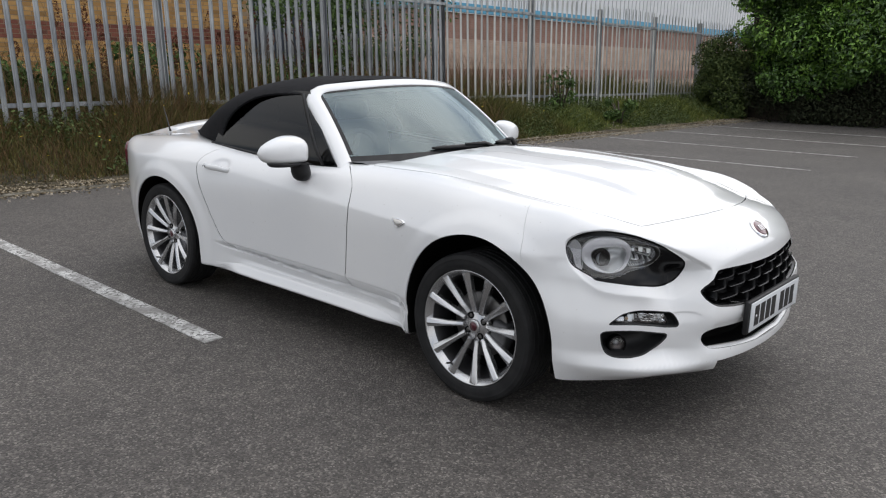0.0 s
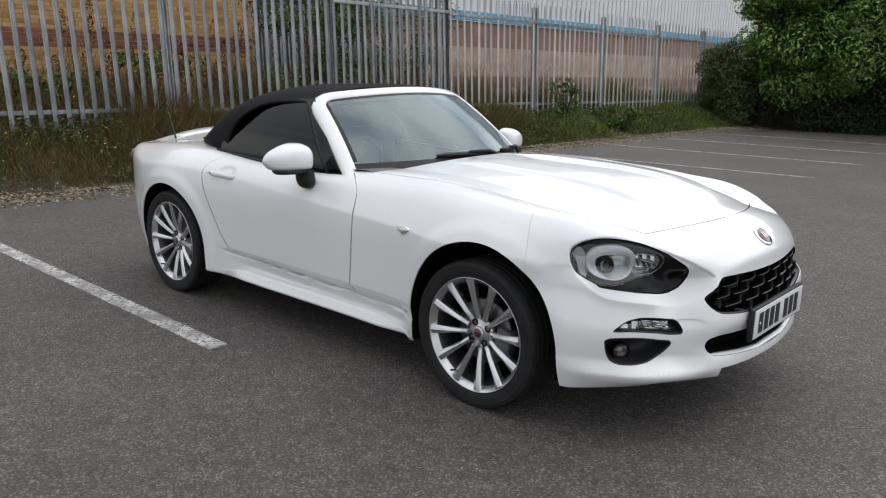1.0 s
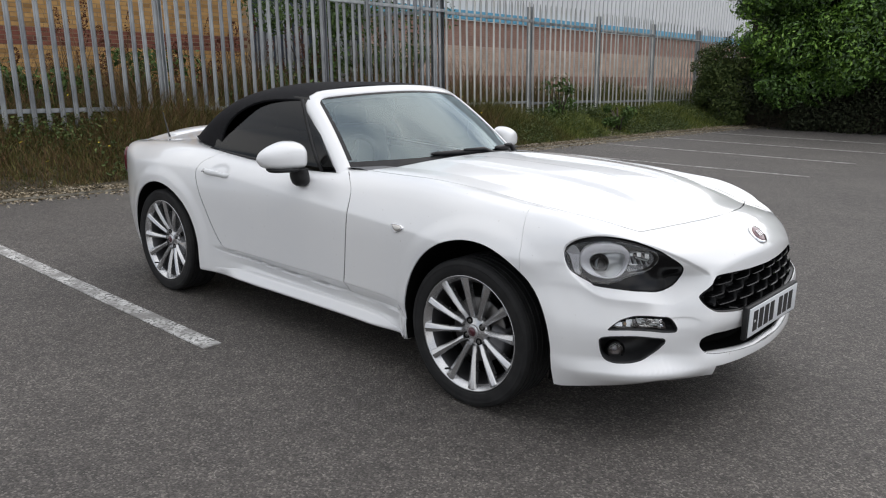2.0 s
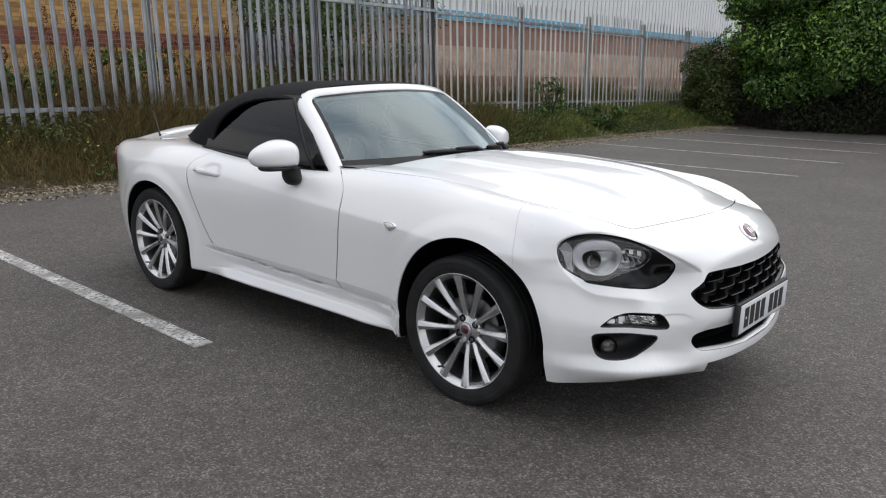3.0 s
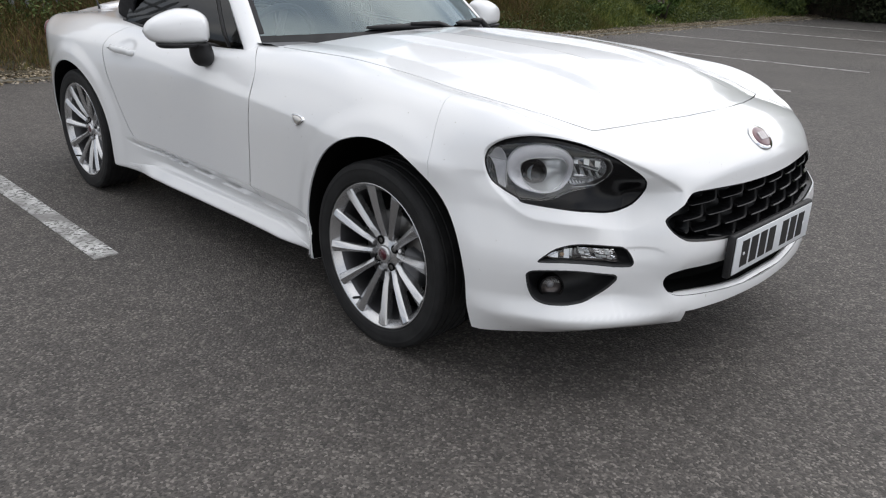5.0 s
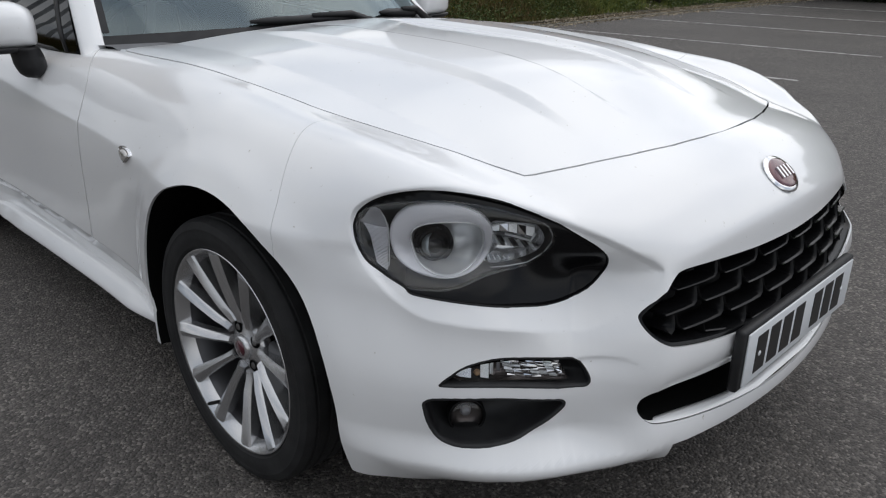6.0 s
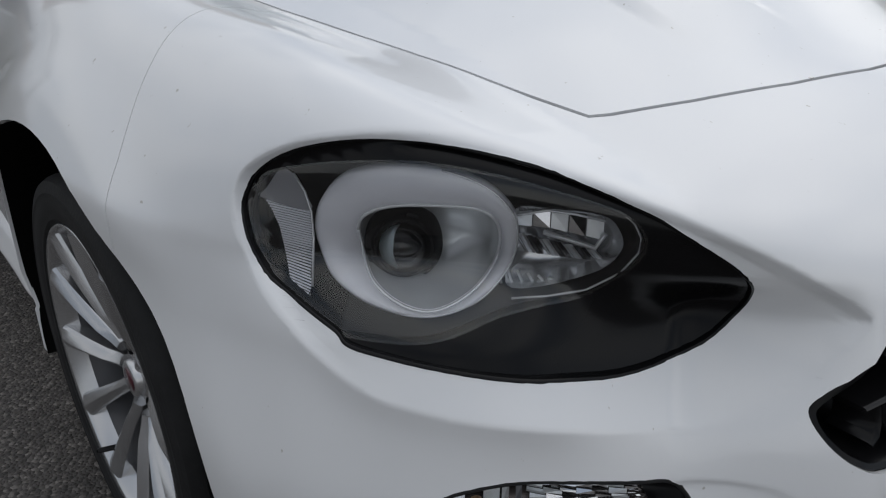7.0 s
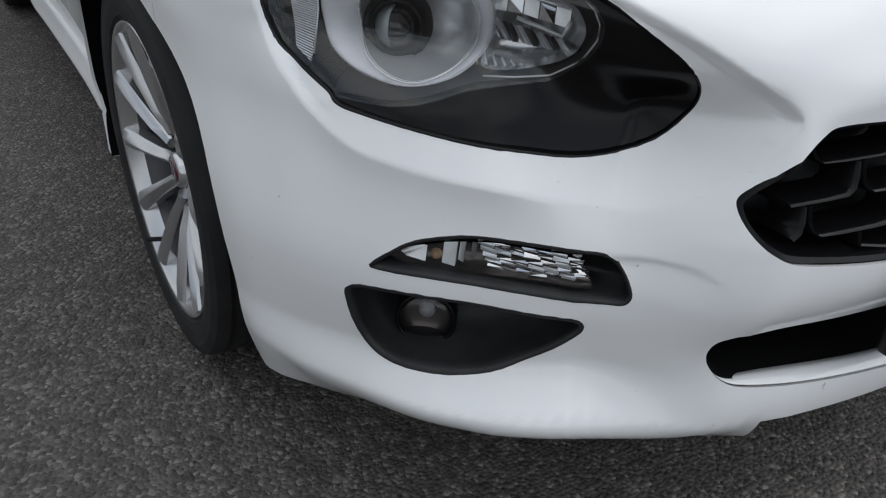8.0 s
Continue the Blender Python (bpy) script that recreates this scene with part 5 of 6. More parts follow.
_, bezel_sheet = lamp_sheet.split(UNIT, "corner")
lens_sheet, _ = lamp_sheet.split(grow(UNIT, 0.002), "corner")
for side, lamp in zip(("near", "far"), lamps):
    bezel_sheet.build("bezel", PIANO, lamp, side, inset=0.0045, thick=0.004)
    lens_sheet.build("lens", LENS_GLASS, lamp, side, inset=0.0035).visible_shadow = False
# the bright edge of the clear unit
both_sides("unit_edge", line_in([(-0.054, 0.7045), (-0.0650, 0.6955), (-0.0720, 0.6825), (-0.0715, 0.668), (-0.0600, 0.6455), (-0.0327, 0.6280), (0.001, 0.6245), (0.030, 0.6240)], 0.0075, 0.0010), CLEAR_EDGE, lamps)
both_sides("inner_housing", sunk([(grow(UNIT, -0.001), 0.006), (grow(UNIT, -0.004), 0.020), (grow(UNIT, -0.006), 0.074), (shrink(UNIT, 0.6), 0.090)]), SMOKED, lamps)
EGG = smooth_loop([(0.2035, 0.6644), (0.1975, 0.6933), (0.1749, 0.7172), (0.1324, 0.7295), (0.0919, 0.7291), (0.0552, 0.7176), (0.0335, 0.6990), (0.0267, 0.6781), (0.0294, 0.6491),
                   (0.0429, 0.6290), (0.0641, 0.6155), (0.0969, 0.6080), (0.1320, 0.6085), (0.1649, 0.6170), (0.1915, 0.6345)], 5)
BOWL = smooth_loop([(0.1655, 0.6644), (0.1582, 0.6796), (0.1341, 0.6898), (0.0956, 0.6931), (0.0618, 0.6922), (0.0466, 0.6820), (0.0430, 0.6611), (0.0483, 0.6401), (0.0657, 0.6218),
                    (0.0949, 0.6097), (0.1226, 0.6116), (0.1484, 0.6240), (0.1600, 0.6410)], 5)
turn = np.arange(len(EGG)) * len(BOWL) / len(EGG)
BOWL = np.stack([np.interp(turn, np.arange(len(BOWL) + 1), np.append(BOWL[:, k], BOWL[0, k])) for k in (0, 1)], 1)
both_sides("light_ring", sunk([(EGG, 0.030), (EGG, 0.0185), (grow(EGG, -0.002), 0.0165), (EGG * 0.75 + BOWL * 0.25, 0.0155), (EGG * 0.45 + BOWL * 0.55, 0.018), (EGG * 0.2 + BOWL * 0.8, 0.0225),
                               (grow(BOWL, 0.003), 0.0255), (BOWL, 0.030)], False), FROSTED, lamps, "frosted grey light ring")
both_sides("ring_edge", rod([tuple(under(s, z, 0.0265)) for s, z in np.concatenate([grow(BOWL, 0.0012), grow(BOWL, 0.0012)[:1]])], 0.0017, 6), CLEAR_EDGE, lamps)
both_sides("ring_edge", line_in(grow(EGG, -0.0008)[20:60], 0.0172, 0.0010), CLEAR_EDGE, lamps)
both_sides("reflector", sunk([(BOWL, 0.029), (grow(BOWL, -0.0015), 0.034), (grow(BOWL, -0.005), 0.044), (grow(BOWL, -0.012), 0.053), (shrink(BOWL, 0.45), 0.058)]), BOWL_SILVER, lamps)
seat_at = corner_frame(0.1275, 0.6490, 0.031)
place_both("projector_tube", tube([(0.020, -0.012), (0.0225, 0.008), (0.0240, 0.0105), (0.0275, 0.010), (0.0300, 0.004), (0.0350, 0.001), (0.0360, -0.025)]), seat_at, PIANO, lamps)
for w in (75, 195, 315):
    bm = bmesh.new()
    box(bm, 0.026, 0.033, -0.006, 0.006, -0.004, 0.008, bevel=0.002)
    place_both("tube_lug", bm, seat_at @ pose(0, 0, 0, 0, 0, w), PIANO, lamps)
for ob in place_both("projector_lens", dome(0.0228, 0.018, 40, 10), seat_at @ Matrix.Translation((0, 0, 0.001)), LENS_GLASS, lamps):
    ob.visible_shadow = False
place_both("projector_throat", tube([(0.0226, 0.004), (0.019, -0.004), (0.010, -0.009), (0.0004, -0.010)]), seat_at, PIANO, lamps)
# the sky mirrored in the projector's lens, put in as a pale teal crescent
rows = []
for w in np.linspace(radians(95), radians(255), 24):
    wide = 0.0004 + 0.0125 * abs(math.sin((w - radians(95)) / radians(160) * math.pi)) ** 0.7
    rows.append([((0.0218 - q * wide) * math.cos(w), (0.0218 - q * wide) * math.sin(w), 0.0045 - 0.004 * q * q) for q in (0.0, 0.35, 0.7, 1.0)])
place_both("projector_bowl", loft(rows, closed_ring=False), seat_at, SKY_CRESCENT, lamps)
# the day lamp beside the ring: a bright strip in four cells over slanting fins
POCKET = smooth_loop([(0.030, 0.700), (0.0, 0.7010), (-0.040, 0.6975), (-0.055, 0.685), (-0.060, 0.666), (-0.046, 0.643), (-0.01, 0.630), (0.030, 0.627), (0.036, 0.640), (0.030, 0.668)], 4)
both_sides("indicator_reflector", sunk([(POCKET, 0.018), (grow(POCKET, -0.002), 0.024), (grow(POCKET, -0.006), 0.038), (shrink(POCKET, 0.6), 0.042)]), SATIN, lamps)
both_sides("strip_edge", line_in([(0.032, 0.6905), (0.0035, 0.6972), (-0.020, 0.6945), (-0.044, 0.6896)], 0.024, 0.0011), CLEAR_EDGE, lamps)
for k in range(5):
    t0, t1 = k / 5, (k + 0.93) / 5
    s0, s1 = 0.030 - 0.075 * t0, 0.030 - 0.075 * t1
    q = [(w, float(np.interp(-w, [-0.031, -0.0035, 0.045], edge))) for w, edge in ((s0, (0.6890, 0.6955, 0.6880)), (s1, (0.6890, 0.6955, 0.6880)), (s1, (0.6815, 0.6810, 0.6710)), (s0, (0.6815, 0.6810, 0.6710)))]
    bm = bmesh.new()
    v = [bm.verts.new(under(w, z, dep)) for (w, z), dep in zip(q, (0.0300 - 0.003 * (k % 2), 0.0285 + 0.003 * (k % 2), 0.0235, 0.0245))]
    f = bm.faces.new(v)
    back = bmesh.ops.extrude_face_region(bm, geom=[f])
    for g in back["geom"]:
        if isinstance(g, bmesh.types.BMVert):
            g.co += Vector((-0.004, 0.004, 0))
    bmesh.ops.recalc_face_normals(bm, faces=bm.faces[:])
    both_sides("strip_cell", bm, CHROME if k % 2 else BRIGHT_BOWL, lamps, smooth=False)
both_sides("strip_bar", line_in([(0.006, 0.6765), (-0.018, 0.6695), (-0.0385, 0.6630), (-0.0450, 0.6780)], 0.0225, 0.0022), BRIGHT_BOWL, lamps)
cuts = random.Random(8)
for k in range(13):
    w, z = 0.031 - 0.0068 * k, 0.672 - 0.0014 * k
    a, b = under(w, z, 0.028), under(w - 0.011, z - 0.023 + 0.0008 * k, 0.033)
    out = Vector((R2, -R2, 0.5)) * cuts.uniform(0.003, 0.009)
    half = Vector((R2, R2, 0)) * 0.0030
    bm = bmesh.new()
    vs = [bm.verts.new(q) for q in (a - half, a + out, a + half, b + half, b + out * 0.6, b - half)]
    for f in ((0, 1, 4, 5), (1, 2, 3, 4), (0, 2, 1), (3, 5, 4), (0, 5, 3, 2)):
        bm.faces.new([vs[i] for i in f])
    both_sides("fin", bm, (CHROME, BRIGHT_BOWL, SMOKED)[k % 3], lamps, smooth=False)
for k in range(6):
    w = 0.044 - 0.009 * k
    both_sides("fin", line_in([(w, 0.641 - 0.0018 * k), (w - 0.005, 0.628 + 0.0003 * k)], 0.024, 0.0013), BRIGHT_BOWL, lamps)
# the side lens: a dark pocket, a ribbed strip and a bright upright edge
SIDE_LENS = smooth_loop([(0.2605, 0.690), (0.2530, 0.7006), (0.2365, 0.7215), (0.2200, 0.7169), (0.2095, 0.7020), (0.2045, 0.6839), (0.2035, 0.6598), (0.2020, 0.6260), (0.2100, 0.6130), (0.2368, 0.6285), (0.2555, 0.6560)], 3)
SIDE_LENS = np.stack([SIDE_LENS[:, 0] - 0.0065 * step((SIDE_LENS[:, 0] - 0.215) / 0.03), SIDE_LENS[:, 1]], 1)
both_sides("side_pocket", sunk([(SIDE_LENS, 0.011), (grow(SIDE_LENS, -0.003), 0.018), (grow(SIDE_LENS, -0.005), 0.025)]), PIANO, lamps)
both_sides("side_flap", patch(smooth_loop([(0.2530, 0.6915), (0.2475, 0.6990), (0.2330, 0.7175), (0.2205, 0.7150), (0.2105, 0.7010), (0.2060, 0.6850)], 3), "corner", 0.0125, 3), HOUSING, lamps)
bm = bmesh.new()
for k in range(34):
    z = 0.617 + 0.0022 * k
    s1 = 0.2055 if z > 0.63 else 0.2040
    s0 = float(np.interp(z, [0.612, 0.622, 0.645, 0.664, 0.678, 0.692], [0.214, 0.224, 0.231, 0.235, 0.242, 0.252]))
    a, b = under(s0, z + 0.003, 0.0145), under(s1, z - 0.001, 0.0145)
    up, out = Vector((0, 0, 0.0010)), Vector((R2, -R2, 0)) * 0.0014
    vs = [bm.verts.new(q) for q in (a - up, b - up, b + up, a + up, a + out, b + out)]
    for t in ((0, 1, 5, 4), (4, 5, 2, 3), (0, 4, 3), (1, 2, 5), (0, 3, 2, 1)):
        bm.faces.new([vs[i] for i in t])
both_sides("ribbed_strip", bm, FROSTED, lamps, smooth=False)
both_sides("upright_edge", line_in([(0.2200, 0.7155), (0.2100, 0.7010), (0.2048, 0.6839), (0.2036, 0.6598), (0.2022, 0.6230)], 0.0120, 0.0011), CLEAR_EDGE, lamps)

# day lamps and fog lamps in the bumper
units = both_sides("indicator_lamp", pan(DAY_LAMP, "corner", 0.045, 0.004, 0.004), BLACK, car, "clear bumper indicator lamp in black surround")
DAY_LENS = smooth_loop([(0.100, 0.4540), (0.0847, 0.4615), (0.0441, 0.4735), (-0.0067, 0.4765), (-0.0525, 0.4710), (-0.0882, 0.4630), (-0.1010, 0.446), (-0.1040, 0.4300), (-0.0568, 0.4385), (0.001, 0.4435), (0.059, 0.4430)], 4)
both_sides("reflector", sunk([(DAY_LENS, 0.012), (grow(DAY_LENS, -0.002), 0.022), (shrink(DAY_LENS, 0.8), 0.028)]), DARK_REFLECTOR, units)
for s0, s1, z0, z1, material in ((0.090, 0.062, 0.449, 0.463, SATIN), (0.046, 0.032, 0.447, 0.472, BRIGHT_BOWL), (0.030, 0.024, 0.452, 0.472, BRIGHT_BOWL), (0.018, 0.013, 0.458, 0.470, HOUSING),
                                 (0.006, -0.012, 0.470, 0.4725, CHROME)):
    bm = bmesh.new()
    q = [under(s, z, d) for s, z, d in ((s0, z0, 0.021), (s1, z0, 0.016), (s1, z1, 0.021), (s0, z1, 0.024))]
    w = Vector((-R2, R2, 0)) * 0.004
    vs = [bm.verts.new(v) for v in q] + [bm.verts.new(v + w) for v in q]
    for f in ((0, 1, 2, 3), (7, 6, 5, 4), (0, 4, 5, 1), (1, 5, 6, 2), (2, 6, 7, 3), (3, 7, 4, 0)):
        bm.faces.new([vs[k] for k in f])
    bmesh.ops.recalc_face_normals(bm, faces=bm.faces[:])
    both_sides("reflector_facet", bm, material, units, smooth=False)
wedges = random.Random(5)
for k in range(40):
    row, col = k % 5, k // 5
    s = 0.012 - 0.0145 * col - 0.003 * row
    z = 0.474 - 0.0062 * row - 0.0016 * col
    if z < float(np.interp(s, [-0.104, -0.0568, 0.0], [0.434, 0.443, 0.448])) or s < -0.088:
        continue
    a, b = under(s, z, 0.019), under(s - 0.0165, z - 0.004, 0.0185)
    h = Vector((0, 0, 0.0028))
    o = Vector((R2, -R2, wedges.uniform(-0.4, 0.9))) * wedges.uniform(0.001, 0.004)
    bm = bmesh.new()
    vs = [bm.verts.new(v) for v in (a - h, b - h, b + h, a + h, a + o, b + o * 0.4)]
    for f in ((0, 1, 5, 4), (4, 5, 2, 3), (0, 4, 3), (1, 2, 5), (0, 3, 2, 1)):
        bm.faces.new([vs[i] for i in f])
    both_sides("reflector_facet", bm, CHROME if wedges.random() < 0.7 else BRIGHT_BOWL, units, smooth=False)
place_both("bulb", dome(0.006, 0.008, 16, 5), corner_frame(0.052, 0.457, 0.020), BULB_AMBER, units)
for ob in both_sides("lens", patch(DAY_LENS, "corner", 0.009, 5), LENS_GLASS, units):
    ob.visible_shadow = False
fogs = both_sides("fog_lamp", pan(FOG, "corner", 0.075, 0.006, 0.005), BLACK, car, "round fog lamp in black bumper pocket")
m = corner_frame(0.067, 0.345, 0.052)
place_both("lamp_ring", tube([(0.035, -0.02), (0.035, 0.004), (0.032, 0.007), (0.030, 0.004), (0.030, -0.01)]), m, PIANO, fogs)
place_both("reflector", dome(0.030, -0.014), m, DARK_REFLECTOR, fogs)
place_both("bulb_shield", dome(0.010, 0.008, 20, 5), m @ Matrix.Translation((0, 0.004, -0.012)), HOUSING, fogs)
for ob in place_both("lens", dome(0.030, 0.008), m, LENS_GLASS, fogs):
    ob.visible_shadow = False


# grille: a black frame with rows of scales
def full(half):
    """Both halves of an outline given from the middle outwards and back."""
    h = [q for q in half if q[0] > 0]
    return np.array(h + [(-a, z) for a, z in reversed(h)])


def full_lift(outline, depth, shrink=0.0):
    o = np.array(outline)
    p, d = lift(np.stack([np.abs(grow(o, shrink)[:, 0]), grow(o, shrink)[:, 1]], 1), "front")
    p[:, 1] = grow(o, shrink)[:, 0]
    return p - np.array([depth, 0, 0])


def front_pan(half, depth, shrink, rim):
    o = full(half)
    rings = [[tuple(q) for q in full_lift(o, dep, g)] for g, dep in ((0.0, 0.006), (-0.0015, 0.0045), (-rim, 0.007), (-rim - 0.003, 0.018), (-rim - shrink, depth))]
    bm = loft(rings)
    bm.verts.ensure_lookup_table()
    bm.faces.new([bm.verts[i] for i in range(len(bm.verts) - len(o), len(bm.verts))])
    bmesh.ops.recalc_face_normals(bm, faces=bm.faces[:])
    return bm


grille = sharpen(part("grille", front_pan(GRILLE_HALF, 0.07, 0.006, 0.006), PIANO, car, "black grille of staggered scale-shaped bars"))


def grille_half(z):
    """How far the grille reaches from the middle at a height."""
    return float(np.interp(z, [0.461, 0.473, 0.494, 0.537, 0.600, 0.614], [0.16, 0.29, 0.425, 0.45, 0.40, 0.37]))


def grille_scale(y0, z0, half, high):
    """One scale of the grille: a flat foot whose two ends turn up to the row above."""
    q = [(-half - 0.007, high), (-half - 0.006, 0.55 * high), (-half - 0.002, 0.20 * high), (-half + 0.007, 0.03 * high), (-half * 0.4, 0.0), (half * 0.4, 0.0),
         (half - 0.007, 0.03 * high), (half + 0.002, 0.20 * high), (half + 0.006, 0.55 * high), (half + 0.007, high)]
    q = [(y0 + a, z0 + b) for a, b in q]
    q = [(a, b) for a, b in q if abs(a) < grille_half(b) - 0.004 and 0.464 + 0.09 * a * a < b < 0.613]
    if len(q) < 3:
        return None
    p, _ = lift(np.array([(abs(a), b) for a, b in q]), "front")
    rings = []
    for i, (a, b) in enumerate(q):
        (a0, b0), (a1, b1) = q[max(i - 1, 0)], q[min(i + 1, len(q) - 1)]
        ln = math.hypot(a1 - a0, b1 - b0)
        ny, nz = -(b1 - b0) / ln * 0.0026, (a1 - a0) / ln * 0.0026
        x = p[i][0] - 0.013
        rings.append([(x, a + ny * 0.6, b + nz * 0.6), (x + 0.0015, a, b), (x, a - ny * 0.6, b - nz * 0.6), (x - 0.004, a - ny, b - nz), (x - 0.040, a - ny, b - nz), (x - 0.040, a + ny, b + nz), (x - 0.004, a + ny, b + nz)])
    bm = loft(rings, cap_start=True, cap_end=True)
    bmesh.ops.recalc_face_normals(bm, faces=bm.faces[:])
    return bm


for k in range(4):
    z = 0.4715 + 0.0345 * k
    for n in range(-5, 6):
        bm = grille_scale((n + (0.5 if k % 2 else 0.0)) * 0.132, z, 0.056, 0.0325)
        if bm is not None:
            sharpen(part("grille_scale", bm, PIANO, grille), 40)
slot = sharpen(part("lower_intake", front_pan(SLOT_HALF, 0.10, 0.004, 0.005), VOID, car, "black lower air intake"))
# the painted shelf that runs back from the intake's lower edge
mouth = full(SLOT_HALF)
shelf = mouth[:, 1] < 0.350
edge, back = full_lift(mouth, 0.003, -0.001)[shelf], full_lift(mouth, 0.020, -0.010)[shelf]
deep = step((0.350 - mouth[shelf, 1]) / 0.035)[:, None]
bm = loft([[tuple(q) for q in edge + (back - edge) * deep * np.array([a, a, b])] for a, b in ((0.0, 0.0), (0.25, 0.55), (0.55, 0.9), (1.0, 1.0), (1.05, 0.4))], closed_ring=False)
bmesh.ops.recalc_face_normals(bm, faces=bm.faces[:])
part("intake_lip", bm, PAINT, front_bumper)

# number plate on its black holder
plate = bmesh.new()
box(plate, 0.868, 0.888, -0.275, 0.275, 0.357, 0.485, bevel=0.006)
plate = part("plate_holder", plate, BLACK, car, "black number plate holder")
bm = bmesh.new()
box(bm, 0.8885, 0.8925, -0.26, 0.26, 0.366, 0.477, bevel=0.0015)
part("number_plate", bm, PLATE, plate, "white number plate with black bars")
y = -0.222
for k, w in enumerate((0.062, 0.048, 0.048, 0.048, None, 0.052, 0.056, 0.050)):
    if w is None:
        y += 0.036
        continue
    bm = bmesh.new()
    box(bm, 0.8927, 0.8937, y, y + 0.044, 0.382, 0.461)
    part("character_bar", bm, INK, plate, smooth=False)
    y += 0.058
for s in (-0.225, 0.225):
    bm = dome(0.006, 0.003, 12, 4)
    bm.transform(pose(0.8928, s - math.copysign(0.018, s), 0.421, 0, 90, 0))
    part("plate_screw", bm, PLATE, plate)

# badge on the nose
p, _ = lift(np.array([(0.0, 0.709)]), "front")
m = Matrix.Translation((p[0][0] + 0.001, 0, 0.709)) @ pose(0, 0, 0, 0, 42, 0)
bm = dome(0.046, 0.008, 40, 6)
bm.transform(m @ Matrix.Diagonal((0.95, 1.15, 1, 1)))
badge = part("badge", bm, CHROME, car, "oval maroon and chrome nose badge")
bm = dome(0.039, 0.006, 40, 6)
bm.transform(m @ Matrix.Translation((0, 0, 0.0042)) @ Matrix.Diagonal((0.9, 1.15, 1, 1)))
part("badge_field", bm, BADGE_RED, badge)
for k in range(4):
    bm = bmesh.new()
    box(bm, -0.013, 0.013, -0.0027, 0.0027, 0, 0.004, bevel=0.0008)
    bm.transform(m @ Matrix.Translation((0, -0.021 + 0.014 * k, 0.0088)))
    part("badge_bar", bm, CHROME, badge, smooth=False)


# wheel openings and wheels
def liner(cx, cz, r):
    ws = np.linspace(-0.30, math.pi + 0.42, 48)
    edge, _ = lift([(cx + r * math.cos(w), cz + r * math.sin(w)) for w in ws], "side")
    rings = [[(q[0], q[1] + 0.005, q[2]) for q in edge]]
    for y, rr in ((-0.74, r + 0.015), (-0.50, r + 0.015)):
        rings.append([(cx + rr * math.cos(w), y, cz + rr * math.sin(w)) for w in ws])
    bm = loft(rings, closed_ring=False)
    bm.verts.ensure_lookup_table()
    bm.faces.new([bm.verts[i] for i in range(len(bm.verts) - 48, len(bm.verts))])
    return bm


both_sides("arch_liner", liner(0.037, 0.325, 0.362), VOID, car)
both_sides("arch_liner", liner(-2.285, 0.300, 0.355), VOID, car)


def spoke(w):
    """One long blade with a ridge, from the hub to the rim."""
    rings = []
    for r, half, y, high in ((0.060, 0.0120, -0.054, 0.010), (0.075, 0.0115, -0.056, 0.014), (0.10, 0.0115, -0.064, 0.017), (0.15, 0.0140, -0.076, 0.017),
                             (0.195, 0.0175, -0.086, 0.015), (0.226, 0.0205, -0.092, 0.010)):
        rings.append([(r, y + 0.004, -half), (r, y - 0.001, -half * 0.8), (r, y - high * 0.55, half * 0.05), (r, y - 0.001, half * 0.8), (r, y + 0.004, half),
                      (r, y + 0.030, half * 0.7), (r, y + 0.030, -half * 0.7)])
    bm = loft(rings, cap_start=True, cap_end=True)
    bmesh.ops.recalc_face_normals(bm, faces=bm.faces[:])
    bm.transform(Matrix.Rotation(w, 4, "Y"))
    return bm


